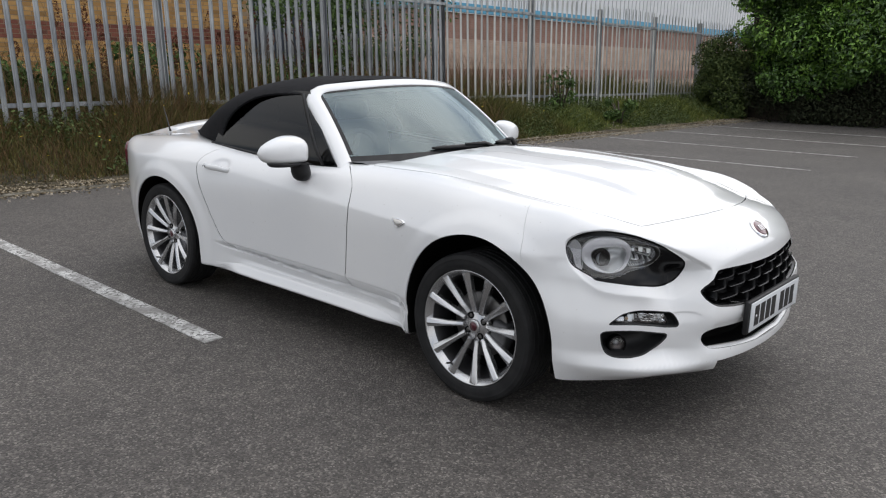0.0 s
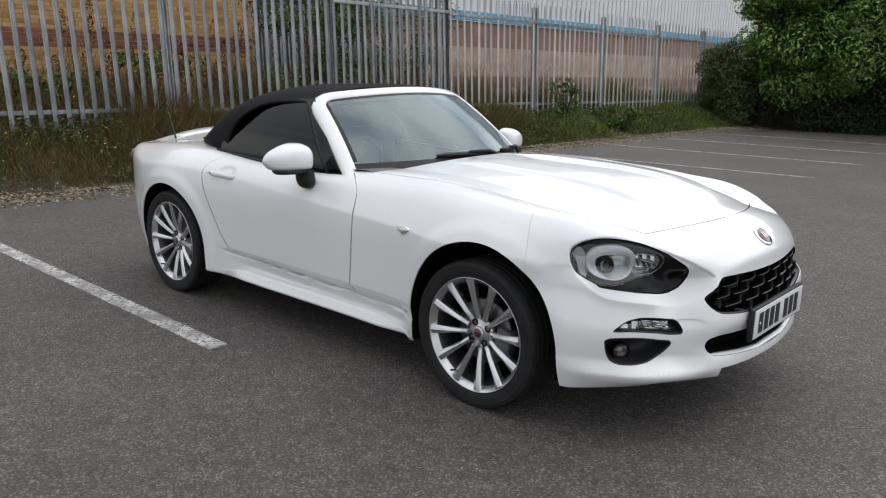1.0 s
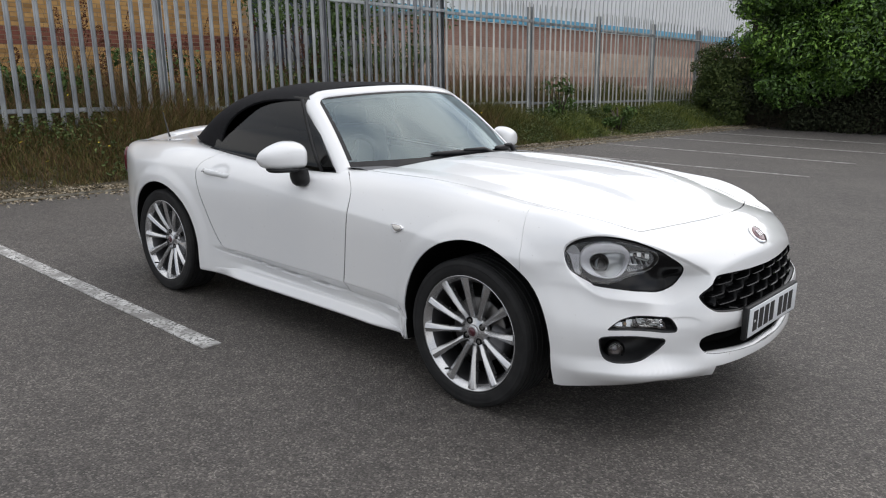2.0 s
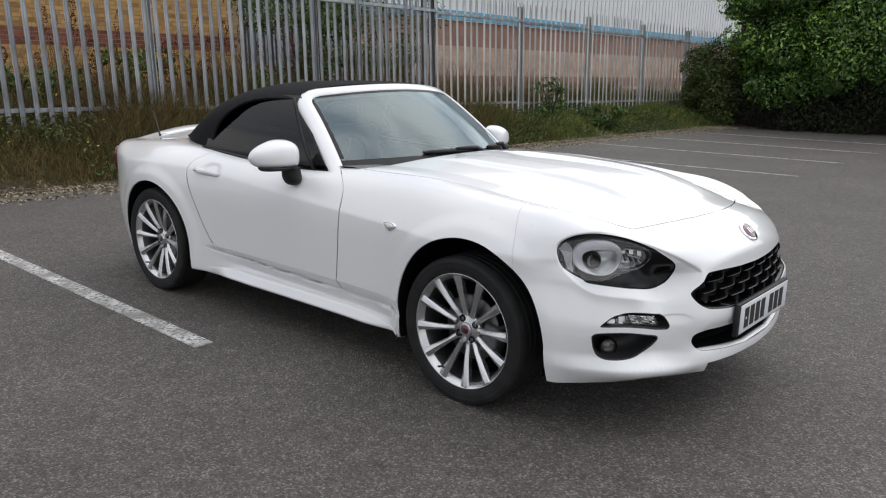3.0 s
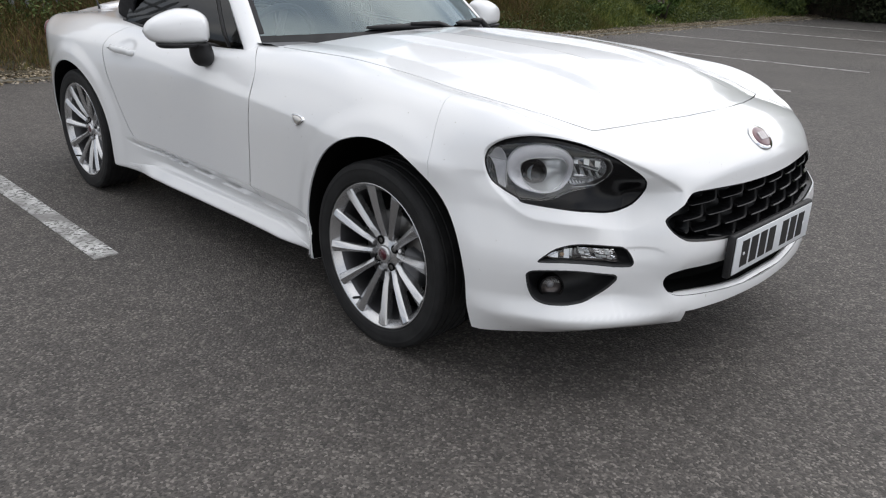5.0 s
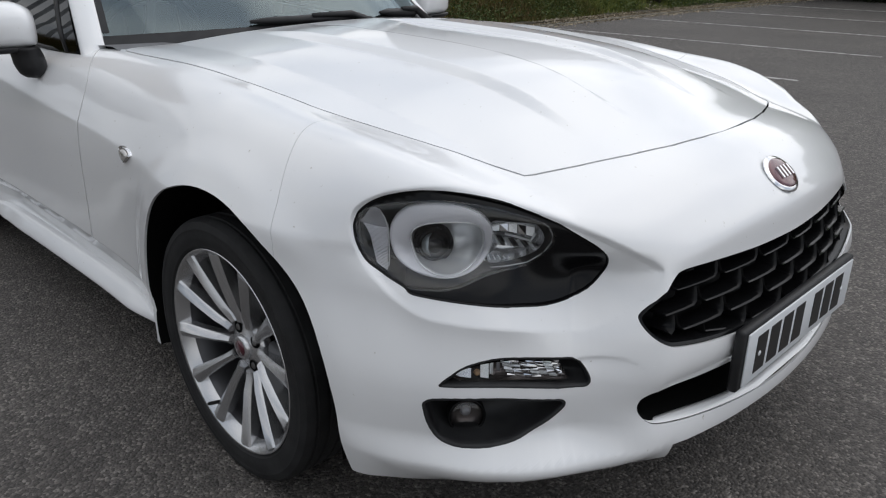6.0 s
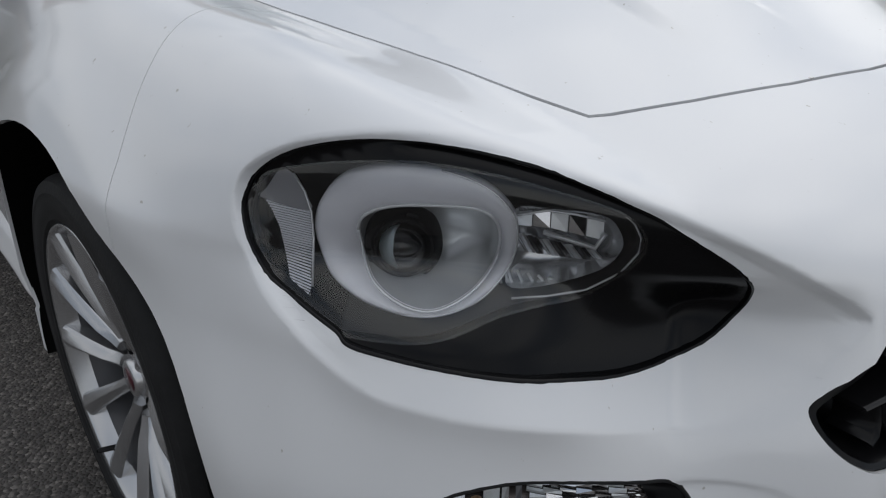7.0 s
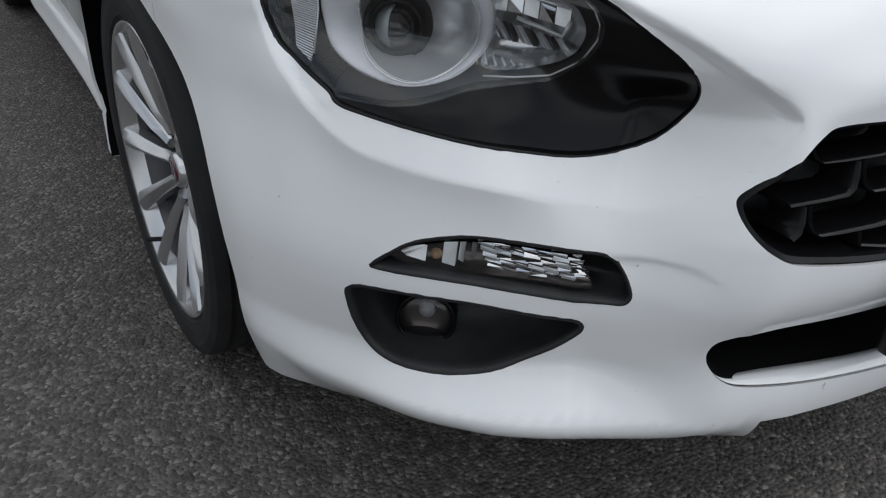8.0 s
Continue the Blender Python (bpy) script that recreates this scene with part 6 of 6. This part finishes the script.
def make_wheel():
    rim = part("wheel", lathe([(0.212, -0.068), (0.215, -0.073), (0.224, -0.086), (0.231, -0.094), (0.2345, -0.097),
                               (0.236, -0.094), (0.235, -0.084), (0.228, -0.075)], 96), ALLOY, None, "silver multi-spoke alloy wheel with black tyre")
    part("wheel_barrel", lathe([(0.190, 0.095), (0.205, 0.09), (0.198, 0.02), (0.205, -0.055), (0.2125, -0.069)], 96), BARREL, rim, "dull grey inside of the wheel")
    tread = []
    for y in (-0.075, -0.045, -0.013, 0.018, 0.05, 0.078):
        tread += [(0.3015, y - 0.0045), (0.2975, y - 0.0030), (0.2975, y + 0.0030), (0.3015, y + 0.0045)]
    sharpen(part("tyre", lathe([(0.229, -0.080), (0.236, -0.092), (0.243, -0.0985), (0.249, -0.0992), (0.252, -0.1006), (0.268, -0.1015), (0.276, -0.1008), (0.279, -0.1018),
                                (0.287, -0.0995), (0.294, -0.097), (0.2995, -0.088)] + tread +
                               [(0.2995, 0.088), (0.287, 0.1035), (0.268, 0.106), (0.243, 0.100), (0.229, 0.08)], 128), RUBBER, rim, "black tyre"), 25)
    for k in range(12):
        sharpen(part("spoke", spoke(2 * math.pi * (k + 0.35) / 12), ALLOY, rim), 28)
    part("hub", lathe([(0.0, -0.054), (0.028, -0.054), (0.033, -0.050), (0.052, -0.047), (0.062, -0.042), (0.064, -0.02), (0.03, -0.01)], 48), ALLOY, rim)
    part("hub_cap", lathe([(0.0, -0.066), (0.018, -0.0655), (0.0185, -0.064)], 32), BADGE_RED, rim, "maroon hub cap")
    part("cap_ring", lathe([(0.0185, -0.0645), (0.024, -0.065), (0.028, -0.062), (0.029, -0.05)], 32), ALLOY, rim)
    for k in range(4):
        w = 2 * math.pi * (k + 0.5) / 4
        bm = lathe([(0.0, -0.052), (0.006, -0.052), (0.008, -0.050), (0.0085, -0.03)], 6)
        bm.transform(Matrix.Translation((0.046 * math.cos(w), -0.001, 0.046 * math.sin(w))))
        part("wheel_bolt", bm, DISC, rim, smooth=False)
        # shade of the bolt's well, put on the hub as a black ring
        bm = lathe([(0.0085, -0.0495), (0.0135, -0.0505), (0.0145, -0.046)], 20)
        bm.transform(Matrix.Translation((0.046 * math.cos(w), -0.001, 0.046 * math.sin(w))))
        part("bolt_recess", bm, VOID, rim)
    part("brake_disc", lathe([(0.06, -0.012), (0.07, -0.016), (0.132, -0.016), (0.134, -0.012), (0.134, 0.006), (0.06, 0.006)], 64), DISC, rim, "steel brake disc")
    bm = bmesh.new()
    box(bm, 0.07, 0.145, -0.045, 0.03, -0.06, 0.06, bevel=0.012)
    part("brake_caliper", bm, GREY_TRIM, rim)
    # black disc added behind the brake to stand for the shade there
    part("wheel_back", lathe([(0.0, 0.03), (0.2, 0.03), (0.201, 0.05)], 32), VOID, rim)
    bm = tube([(0.0045, 0.0), (0.0045, 0.03), (0.003, 0.034)], 10)
    bm.transform(Matrix.Translation((-0.06, -0.075, -0.197)) @ pose(0, 0, 0, 75, 0, 0))
    part("valve", bm, BLACK, rim)
    return rim


wheel = make_wheel()
wheel.parent = car
wheel.matrix_basis = pose(0.006, -0.729, 0.302, 0, 12.5, 0)
for x, y, turn, spin in ((-2.31, -0.74, 0, 20), (0.006, 0.735, 180, 3), (-2.31, 0.74, 180, 31)):
    copy_thing(wheel, pose(x, y, 0.303, 0, 0, turn) @ pose(0, 0, 0, 0, spin, 0))

# side skirts
def skirt():
    """A ledge below the sill, rising out of it behind and running out to a point at the front wheel."""
    rings = []
    for x in np.linspace(-1.80, -0.335, 90):
        end = float(step((x + 1.80) / 0.22))
        front = float(step((-0.335 - x) / 0.27))
        a = float(side_width(np.array(x), np.array(0.235)))
        o = -0.010 + (0.012 + 0.026 * front) * end
        top = 0.206 + 0.044 * front * (0.6 + 0.4 * end)
        rings.append([(x, -(a - 0.02), top + 0.004), (x, -(a + 0.001), top + 0.001), (x, -(a + 0.006 + 0.3 * (o - 0.004)), top - 0.012 * front), (x, -(a + o * 0.82), 0.2135), (x, -(a + o), 0.2065),
                      (x, -(a + o), 0.2000), (x, -(a + o - 0.005), 0.1945), (x, -(a - 0.03), 0.190), (x, -(a - 0.08), 0.192)])
    bm = loft(rings, cap_start=True, cap_end=True)
    bmesh.ops.recalc_face_normals(bm, faces=bm.faces[:])
    return bm


[sharpen(o, 50) for o in both_sides("side_skirt", skirt(), PAINT, car)]
# crease moulding of the doors' lower edge and the handles
for d, s in zip(doors, (1, -1)):
    bm = bmesh.new()
    rings = []
    for t in np.linspace(0, 1, 24):
        x = -1.895 + 0.215 * t
        z = 0.755 - 0.010 * t
        a = float(lift(np.array([(x, z)]), "side")[0][0][1])
        lift_off = 0.022 * math.sin(math.pi * min(max((t - 0.04) / 0.92, 0), 1)) ** 0.35 + 0.002
        h = 0.0135 + 0.003 * math.sin(math.pi * t)
        y = a - lift_off
        rings.append([(x, y + 0.010, z - h), (x, y + 0.001, z - h * 0.7), (x, y - 0.002, z), (x, y + 0.001, z + h * 0.7), (x, y + 0.010, z + h), (x, y + 0.014, z)])
    bm = loft(rings, cap_start=True, cap_end=True)
    bmesh.ops.recalc_face_normals(bm, faces=bm.faces[:])
    if s < 0:
        for v in bm.verts:
            v.co.y = -v.co.y
        bmesh.ops.reverse_faces(bm, faces=bm.faces[:])
    part("door_handle", bm, PAINT, d, "white bar handle")
REPEATER = smooth_loop([(-0.434, 0.6790), (-0.408, 0.6845), (-0.372, 0.6830), (-0.350, 0.6745), (-0.362, 0.6610), (-0.385, 0.6500), (-0.402, 0.6505), (-0.420, 0.6630)], 4)


def side_boss(outline, rows):
    """A low boss on the body's side: outlines shrunk and raised."""
    o = np.array(outline)
    rings = []
    for w, high in rows:
        p, d = lift(shrink(o, w), "side")
        rings.append([tuple(q + d * high) for q in p])
    bm = loft(rings, cap_end=True)
    bmesh.ops.recalc_face_normals(bm, faces=bm.faces[:])
    return bm


rep = both_sides("side_repeater", side_boss(REPEATER, ((1.0, -0.002), (1.0, 0.003), (0.94, 0.006), (0.80, 0.007), (0.75, 0.004))), CHROME, car, "clear side repeater lamp in chrome surround")
both_sides("repeater_lens", side_boss(REPEATER, ((0.76, 0.003), (0.74, 0.007), (0.6, 0.009), (0.3, 0.0095))), mat("repeater_lens", (0.55, 0.53, 0.50), 0.08, 0.5, Coat_Weight=1.0), rep)


# windscreen, its frame, the roof and the side windows
def screen(u, v):
    """The windscreen: u across from -1 to 1, v up from 0 to 1."""
    b = np.array([-0.655 - 0.245 * u * u, 0.632 * u, 0.880 - 0.020 * u * u])
    t = np.array([-1.115 - 0.150 * u * u, 0.528 * u, 1.198 - 0.040 * u * u])
    return b * (1 - v) + t * v + np.array([0.4, 0, 0.6]) * 0.016 * 4 * v * (1 - v)


def screen_sheet(u0, u1, v0, v1, nu, nv, back=0.0):
    rings = [[tuple(screen(u, v) - back * np.array([0.55, 0, 0.8])) for u in np.linspace(u0, u1, nu)] for v in np.linspace(v0, v1, nv)]
    return loft(rings, closed_ring=False)


glass = part("windscreen", screen_sheet(-1, 1, -0.04, 1, 40, 16), SCREEN_GLASS, car, "raked windscreen of faintly green glass")
glass.visible_shadow = False
for u0, u1, v0, v1 in ((-1, 1, -0.06, 0.050), (-1, 1, 0.97, 1.0), (-1, -0.972, 0.075, 0.97), (0.972, 1, 0.075, 0.97)):
    part("black_border", screen_sheet(u0, u1, v0, v1, 30 if u1 - u0 > 1 else 3, 4 if u1 - u0 > 1 else 14, -0.0015), BLACK, glass)


def screen_frame():
    path = [(-1, v) for v in np.linspace(-0.10, 0.88, 20)] + [(-0.995, 0.93), (-0.975, 0.968), (-0.94, 0.99)]
    path += [(u, 1.0) for u in np.linspace(-0.90, 0.90, 40)] + [(0.94, 0.99), (0.975, 0.968), (0.995, 0.93)]
    path += [(1, v) for v in np.linspace(0.88, -0.10, 20)]
    pts = np.array([screen(u, v) for u, v in path])
    rings = []
    for i, (u, v) in enumerate(path):
        e = 1e-3
        n = np.cross(screen(u + e, v) - screen(u - e, v), screen(u, v + e) - screen(u, v - e))
        n /= np.linalg.norm(n)
        if n[2] < 0:
            n = -n
        t = pts[min(i + 1, len(pts) - 1)] - pts[max(i - 1, 0)]
        t /= np.linalg.norm(t)
        o = np.cross(t, n)
        c = np.array([-0.95, 0, 1.0])
        if np.dot(o, pts[i] - c) < 0:
            o = -o
        head = abs(u) < 0.93
        w = 0.070 if head else 0.072
        rings.append([tuple(pts[i] + o * a * w + n * b) for a, b in ((-0.04, -0.012), (-0.02, 0.002), (0.06, 0.006), (0.35, 0.008), (0.70, 0.006), (0.92, -0.002),
                                                                    (1.0, -0.018), (0.97, -0.050), (0.55, -0.060), (0.1, -0.04))])
    # its feet end on the body
    for i, (u, v) in enumerate(path):
        if v < 0.2:
            q = np.array(rings[i])
            top, _ = lift(np.stack([q[:, 0], np.abs(q[:, 1])], 1), "top")
            q[:, 2] = np.maximum(q[:, 2], top[:, 2] - 0.003)
            rings[i] = [tuple(r) for r in q]
    bm = loft(rings, cap_start=True, cap_end=True)
    bmesh.ops.recalc_face_normals(bm, faces=bm.faces[:])
    return bm


sharpen(part("windscreen_frame", screen_frame(), PAINT, car, "white windscreen pillars and header"), 62)


def roof_point(x, w, inset=0.0):
    """The cloth roof: a section at x, w from 0 at the near belt to pi at the far one."""
    h = float(knots(x, -2.40, 0.0, -2.30, 0.055, -2.20, 0.13, -2.05, 0.245, -1.9, 0.325, -1.7, 0.375, -1.5, 0.388, -1.2, 0.368, -1.1, 0.360)) - inset
    wide = float(knots(x, -2.40, 0.50, -2.2, 0.615, -2.0, 0.665, -1.7, 0.685, -1.3, 0.678, -1.1, 0.668)) - inset
    base = float(knots(x, -2.4, 0.885, -2.1, 0.868, -1.7, 0.848, -1.1, 0.850))
    c, s = math.cos(w), math.sin(w)
    k = 2 / 3.4
    y = -math.copysign(abs(c) ** k, c) * wide
    z = base + abs(s) ** k * h
    back = float(step((-1.5 - x) / 0.8)) * 0.16 * (1 - (y / 0.66) ** 2)
    fore = float(step((x + 1.5) / 0.3)) * 0.13 * (1 - (y / 0.55) ** 2)
    return np.array([x - back + max(fore, -0.02), y, z])


def roof_sheet():
    xs = np.linspace(-2.40, -1.31, 60)
    ws = np.linspace(0, math.pi / 2, 50)
    v = [roof_point(x, w) for x in xs for w in ws]
    m = len(ws)
    f = [(i * m + j, (i + 1) * m + j, (i + 1) * m + j + 1, i * m + j + 1) for i in range(len(xs) - 1) for j in range(m - 1)]
    return Sheet(v, f)


SIDE_WINDOW = [(-1.935, 0.80), (-1.915, 0.90), (-1.872, 0.985), (-1.81, 1.052), (-1.74, 1.098), (-1.645, 1.130), (-1.50, 1.148), (-1.28, 1.150), (-1.20, 1.15), (-1.20, 0.80)]
roof = roof_sheet()
window_sheet, roof = roof.split(smooth_loop(SIDE_WINDOW[:8], 3, closed=False).tolist() + SIDE_WINDOW[8:], "side", lambda x, a, z: a > 0.35)
soft_top = roof.build("soft_top", FABRIC, car, "both", "closed black cloth roof", thick=0.012, field=False)


def side_glass():
    rings = []
    for z in np.linspace(0.80, 1.165, 12):
        t = (z - 0.85) / 0.31
        front = -0.945 - 0.335 * t
        y = -(0.688 - 0.128 * max(t, 0) ** 1.25)
        rear = float(np.interp(z, [0.80, 0.90, 0.985, 1.055, 1.102, 1.134, 1.15, 1.165], [-1.99, -1.97, -1.915, -1.845, -1.77, -1.665, -1.5, -1.40]))
        rings.append([(x, y, z) for x in np.linspace(rear, front, 10)])
    return loft(rings, closed_ring=False)


windows = both_sides("side_window", side_glass(), SIDE_GLASS, car, "raised tinted side window")
for ob in windows:
    ob.visible_shadow = False
bm = bmesh.new()
for t0, t1 in ((0.0, 1.0),):
    rings = []
    for t in np.linspace(0, 1, 8):
        z = 0.83 + 0.325 * t
        x = -1.035 - 0.30 * t
        y = -(0.690 - 0.128 * max((z - 0.85) / 0.31, 0) ** 1.25) - 0.002
        rings.append([(x - 0.011, y, z), (x + 0.011, y, z), (x + 0.011, y + 0.012, z), (x - 0.011, y + 0.012, z)])
    loft(rings, bm=bm, cap_start=True, cap_end=True)
both_sides("window_divider", bm, BLACK, windows)


def belt_seal():
    rings = []
    for x in np.linspace(-2.02, -0.98, 30):
        a = 0.676 + 0.012 * math.sin((x + 0.98) / -1.04 * math.pi)
        z = float(top_height(np.array(x), np.array(a))) - 0.002
        rings.append([(x, -a - 0.008, z - 0.004), (x, -a - 0.006, z + 0.006), (x, -a + 0.010, z + 0.008), (x, -a + 0.012, z - 0.006)])
    return loft(rings, cap_start=True, cap_end=True)


both_sides("belt_seal", belt_seal(), BLACK, doors)


# door mirrors
def mirror_shell():
    rings = []
    for t in np.linspace(0, 1, 24):
        high = float(knots(t, 0, 0.950, 0.08, 0.962, 0.25, 0.973, 0.45, 0.972, 0.7, 0.955, 0.86, 0.937, 0.95, 0.920, 1, 0.898))
        low = float(knots(t, 0, 0.846, 0.1, 0.842, 0.5, 0.842, 0.75, 0.846, 0.88, 0.855, 0.95, 0.868, 1, 0.888))
        deep = float(knots(t, 0, 0.060, 0.1, 0.088, 0.3, 0.100, 0.55, 0.094, 0.8, 0.072, 0.92, 0.048, 1, 0.012))
        y = -0.752 - 0.222 * t
        zc, h = (high + low) / 2, (high - low) / 2
        ring = []
        for k in range(28):
            a = 2 * math.pi * k / 28
            c, s = math.cos(a), math.sin(a)
            fore = deep * abs(c) ** 0.85 if c > 0 else -min(0.016, deep) * abs(c) ** 0.5
            ring.append((-1.125 + fore - 0.025 * t, y, zc + h * math.copysign(abs(s) ** (0.75 if s > 0 else 0.5), s)))
        rings.append(ring)
    bm = loft(rings, cap_start=True, cap_end=True)
    bmesh.ops.recalc_face_normals(bm, faces=bm.faces[:])
    return bm


mirrors = both_sides("door_mirror", mirror_shell(), PAINT, car, "white door mirror on a black foot")
rings = []
for z, rx, ry, y in ((0.757, 0.010, 0.008, -0.772), (0.760, 0.028, 0.022, -0.772), (0.770, 0.044, 0.034, -0.773), (0.785, 0.052, 0.040, -0.774), (0.80, 0.054, 0.043, -0.776), (0.82, 0.052, 0.042, -0.779),
                     (0.838, 0.054, 0.040, -0.784), (0.846, 0.058, 0.040, -0.790)):
    rings.append([(-1.095 + rx * math.cos(a), y + ry * math.sin(a), z) for a in np.linspace(0, 2 * math.pi, 25)[:-1]])
bm = loft(rings, cap_start=True, cap_end=True)
bmesh.ops.recalc_face_normals(bm, faces=bm.faces[:])
both_sides("mirror_foot", bm, BLACK, mirrors, "black mirror foot")
bm = loft([[(-1.10 + rx * math.cos(a) - 0.01, -0.848 + ry * math.sin(a), z) for a in np.linspace(0, 2 * math.pi, 33)[:-1]] for z, rx, ry in ((0.8335, 0.050, 0.084), (0.836, 0.056, 0.090), (0.843, 0.064, 0.098), (0.850, 0.066, 0.100))],
          cap_start=True, cap_end=True)
bmesh.ops.recalc_face_normals(bm, faces=bm.faces[:])
both_sides("mirror_base", bm, BLACK, mirrors)
bm = bmesh.new()
box(bm, -1.152, -1.142, -0.910, -0.785, 0.860, 0.945, bevel=0.003)
both_sides("mirror_glass", bm, CHROME, mirrors, "mirror glass")


# wipers and the cowl
part("cowl", screen_sheet(-1.02, 1.02, -0.22, 0.0, 30, 4, 0.012), BLACK, car, "black cowl below the windscreen")
for u_root, u_tip in ((0.34, -0.42), (0.92, 0.38)):
    n = np.array([0.5, 0, 0.85])
    root = screen(u_root, -0.05) + n * 0.012
    pts = [tuple(root), tuple(screen(u_root * 0.7 + u_tip * 0.3, 0.03) + n * 0.034), tuple(screen(u_root * 0.4 + u_tip * 0.6, 0.05) + n * 0.028)]
    wiper = part("wiper", rod(pts, [0.015, 0.011, 0.007]), BLACK, car, "black windscreen wiper")
    blade = [tuple(screen(u_root * (1 - t) + u_tip * t, 0.035 + 0.03 * t) + n * 0.012) for t in np.linspace(0.12, 1.0, 8)]
    part("wiper_blade", rod(blade, [0.006, 0.012, 0.014, 0.014, 0.014, 0.013, 0.012, 0.005]), BLACK, wiper)

# cabin: tub, dashboard, wheel and seats
bm = bmesh.new()
box(bm, -2.15, -0.66, -0.66, 0.66, 0.24, 0.27)
box(bm, -2.20, -2.15, -0.66, 0.66, 0.24, 0.86)
box(bm, -2.15, -0.66, -0.70, -0.665, 0.24, 0.80)
box(bm, -2.15, -0.66, 0.665, 0.70, 0.24, 0.80)
part("cabin_lining", bm, VOID, car, "dark cabin lining", smooth=False)
bm = loft([[(-0.64, y, 0.84), (-0.80, y, 0.862), (-0.98, y, 0.852), (-1.06, y, 0.80), (-1.05, y, 0.70), (-0.92, y, 0.55)] for y in np.linspace(-0.65, 0.65, 20)], closed_ring=False)
part("dashboard", bm, GREY_TRIM, car, "dark grey dashboard")
ring = []
for k in range(40):
    w = 2 * math.pi * k / 40
    ring.append([(0.183 * math.cos(w) + 0.014 * math.cos(w) * math.cos(q), 0.183 * math.sin(w) + 0.014 * math.sin(w) * math.cos(q), 0.014 * math.sin(q))
                 for q in np.linspace(0, 2 * math.pi, 11)[:-1]])
ring.append(ring[0])
bm = loft(ring)
bm.transform(pose(-1.22, -0.36, 0.80, 0, -66, 0))
wheel_rim = part("steering_wheel", bm, SEAT, car, "black steering wheel")
for w in (0, 130, 230):
    bm = bmesh.new()
    box(bm, 0.03, 0.18, -0.016, 0.016, -0.012, 0.004, bevel=0.004)
    bm.transform(pose(-1.22, -0.36, 0.80, 0, -66, 0) @ pose(0, 0, 0, 0, 0, w))
    part("wheel_spoke", bm, GREY_TRIM, wheel_rim)
bm = dome(0.065, 0.03, 24, 6)
bm.transform(pose(-1.22, -0.36, 0.79, 0, -66, 0))
part("wheel_boss", bm, SEAT, wheel_rim)


def seat_block(x0, x1, y0, y1, z0, z1, lean):
    bm = bmesh.new()
    box(bm, x0, x1, y0, y1, z0, z1, bevel=0.05)
    bm.transform(Matrix.Translation((x0, 0, z0)) @ pose(0, 0, 0, 0, lean, 0) @ Matrix.Translation((-x0, 0, -z0)))
    return bm


for y in (-0.36, 0.36):
    s = part("car_seat", seat_block(-1.75, -1.30, y - 0.24, y + 0.24, 0.30, 0.48, 0), SEAT, car, "black leather bucket seat")
    part("backrest", seat_block(-1.93, -1.79, y - 0.23, y + 0.23, 0.42, 0.95, -12), SEAT, s)
    part("headrest", seat_block(-2.05, -1.95, y - 0.13, y + 0.13, 0.93, 1.07, -10), SEAT, s)
bm = bmesh.new()
box(bm, -1.15, -1.135, -0.10, 0.10, 1.115, 1.165, bevel=0.006)
part("rear_view_mirror", bm, BLACK, car, "black rear-view mirror")

# tail: lamps and the lip of the boot lid
TAIL = smooth_loop([(-2.925, 0.785), (-2.99, 0.785), (-3.035, 0.73), (-3.025, 0.65), (-2.965, 0.635), (-2.925, 0.70)], 4)
both_sides("tail_lamp", side_boss(TAIL, ((1.0, -0.004), (1.0, 0.009), (0.9, 0.015), (0.5, 0.018))), TAIL_RED, car, "red tail lamp")
bm = loft([[(-2.90 + 0.05 * u, y, 0.870 - 0.030 * u), (-2.96 + 0.05 * u, y, 0.8915 - 0.030 * u), (-3.05 + 0.07 * u, y, 0.8985 - 0.034 * u), (-3.065 + 0.07 * u, y, 0.892 - 0.036 * u), (-3.06 + 0.07 * u, y, 0.860 - 0.03 * u)]
           for y in np.linspace(-0.41, 0.41, 24) for u in ((y / 0.41) ** 2,)], cap_start=True, cap_end=True)
bmesh.ops.recalc_face_normals(bm, faces=bm.faces[:])
part("boot_lip", bm, PAINT, car)

# aerial on the rear deck and the lock beside the door handle
part("aerial", rod([(-2.885, -0.45, 0.840), (-2.895, -0.45, 0.862), (-2.96, -0.45, 1.005)], [0.010, 0.005, 0.0028], 8), BLACK, car, "thin black aerial")
for d, side in zip(doors, (1, -1)):
    q, w = lift(np.array([(-1.872, 0.7545)]), "side")
    for k in (0, 1):
        bm = dome(0.0042, 0.002, 12, 4)
        bm.transform(Matrix.Translation((q[0][0] + 0.016 * k, q[0][1] - 0.0235, q[0][2])) @ pose(0, 0, 0, 90, 0, 0))
        if side < 0:
            for v in bm.verts:
                v.co.y = -v.co.y
            bmesh.ops.reverse_faces(bm, faces=bm.faces[:])
        part("handle_button", bm, BLACK, d, "small black button")
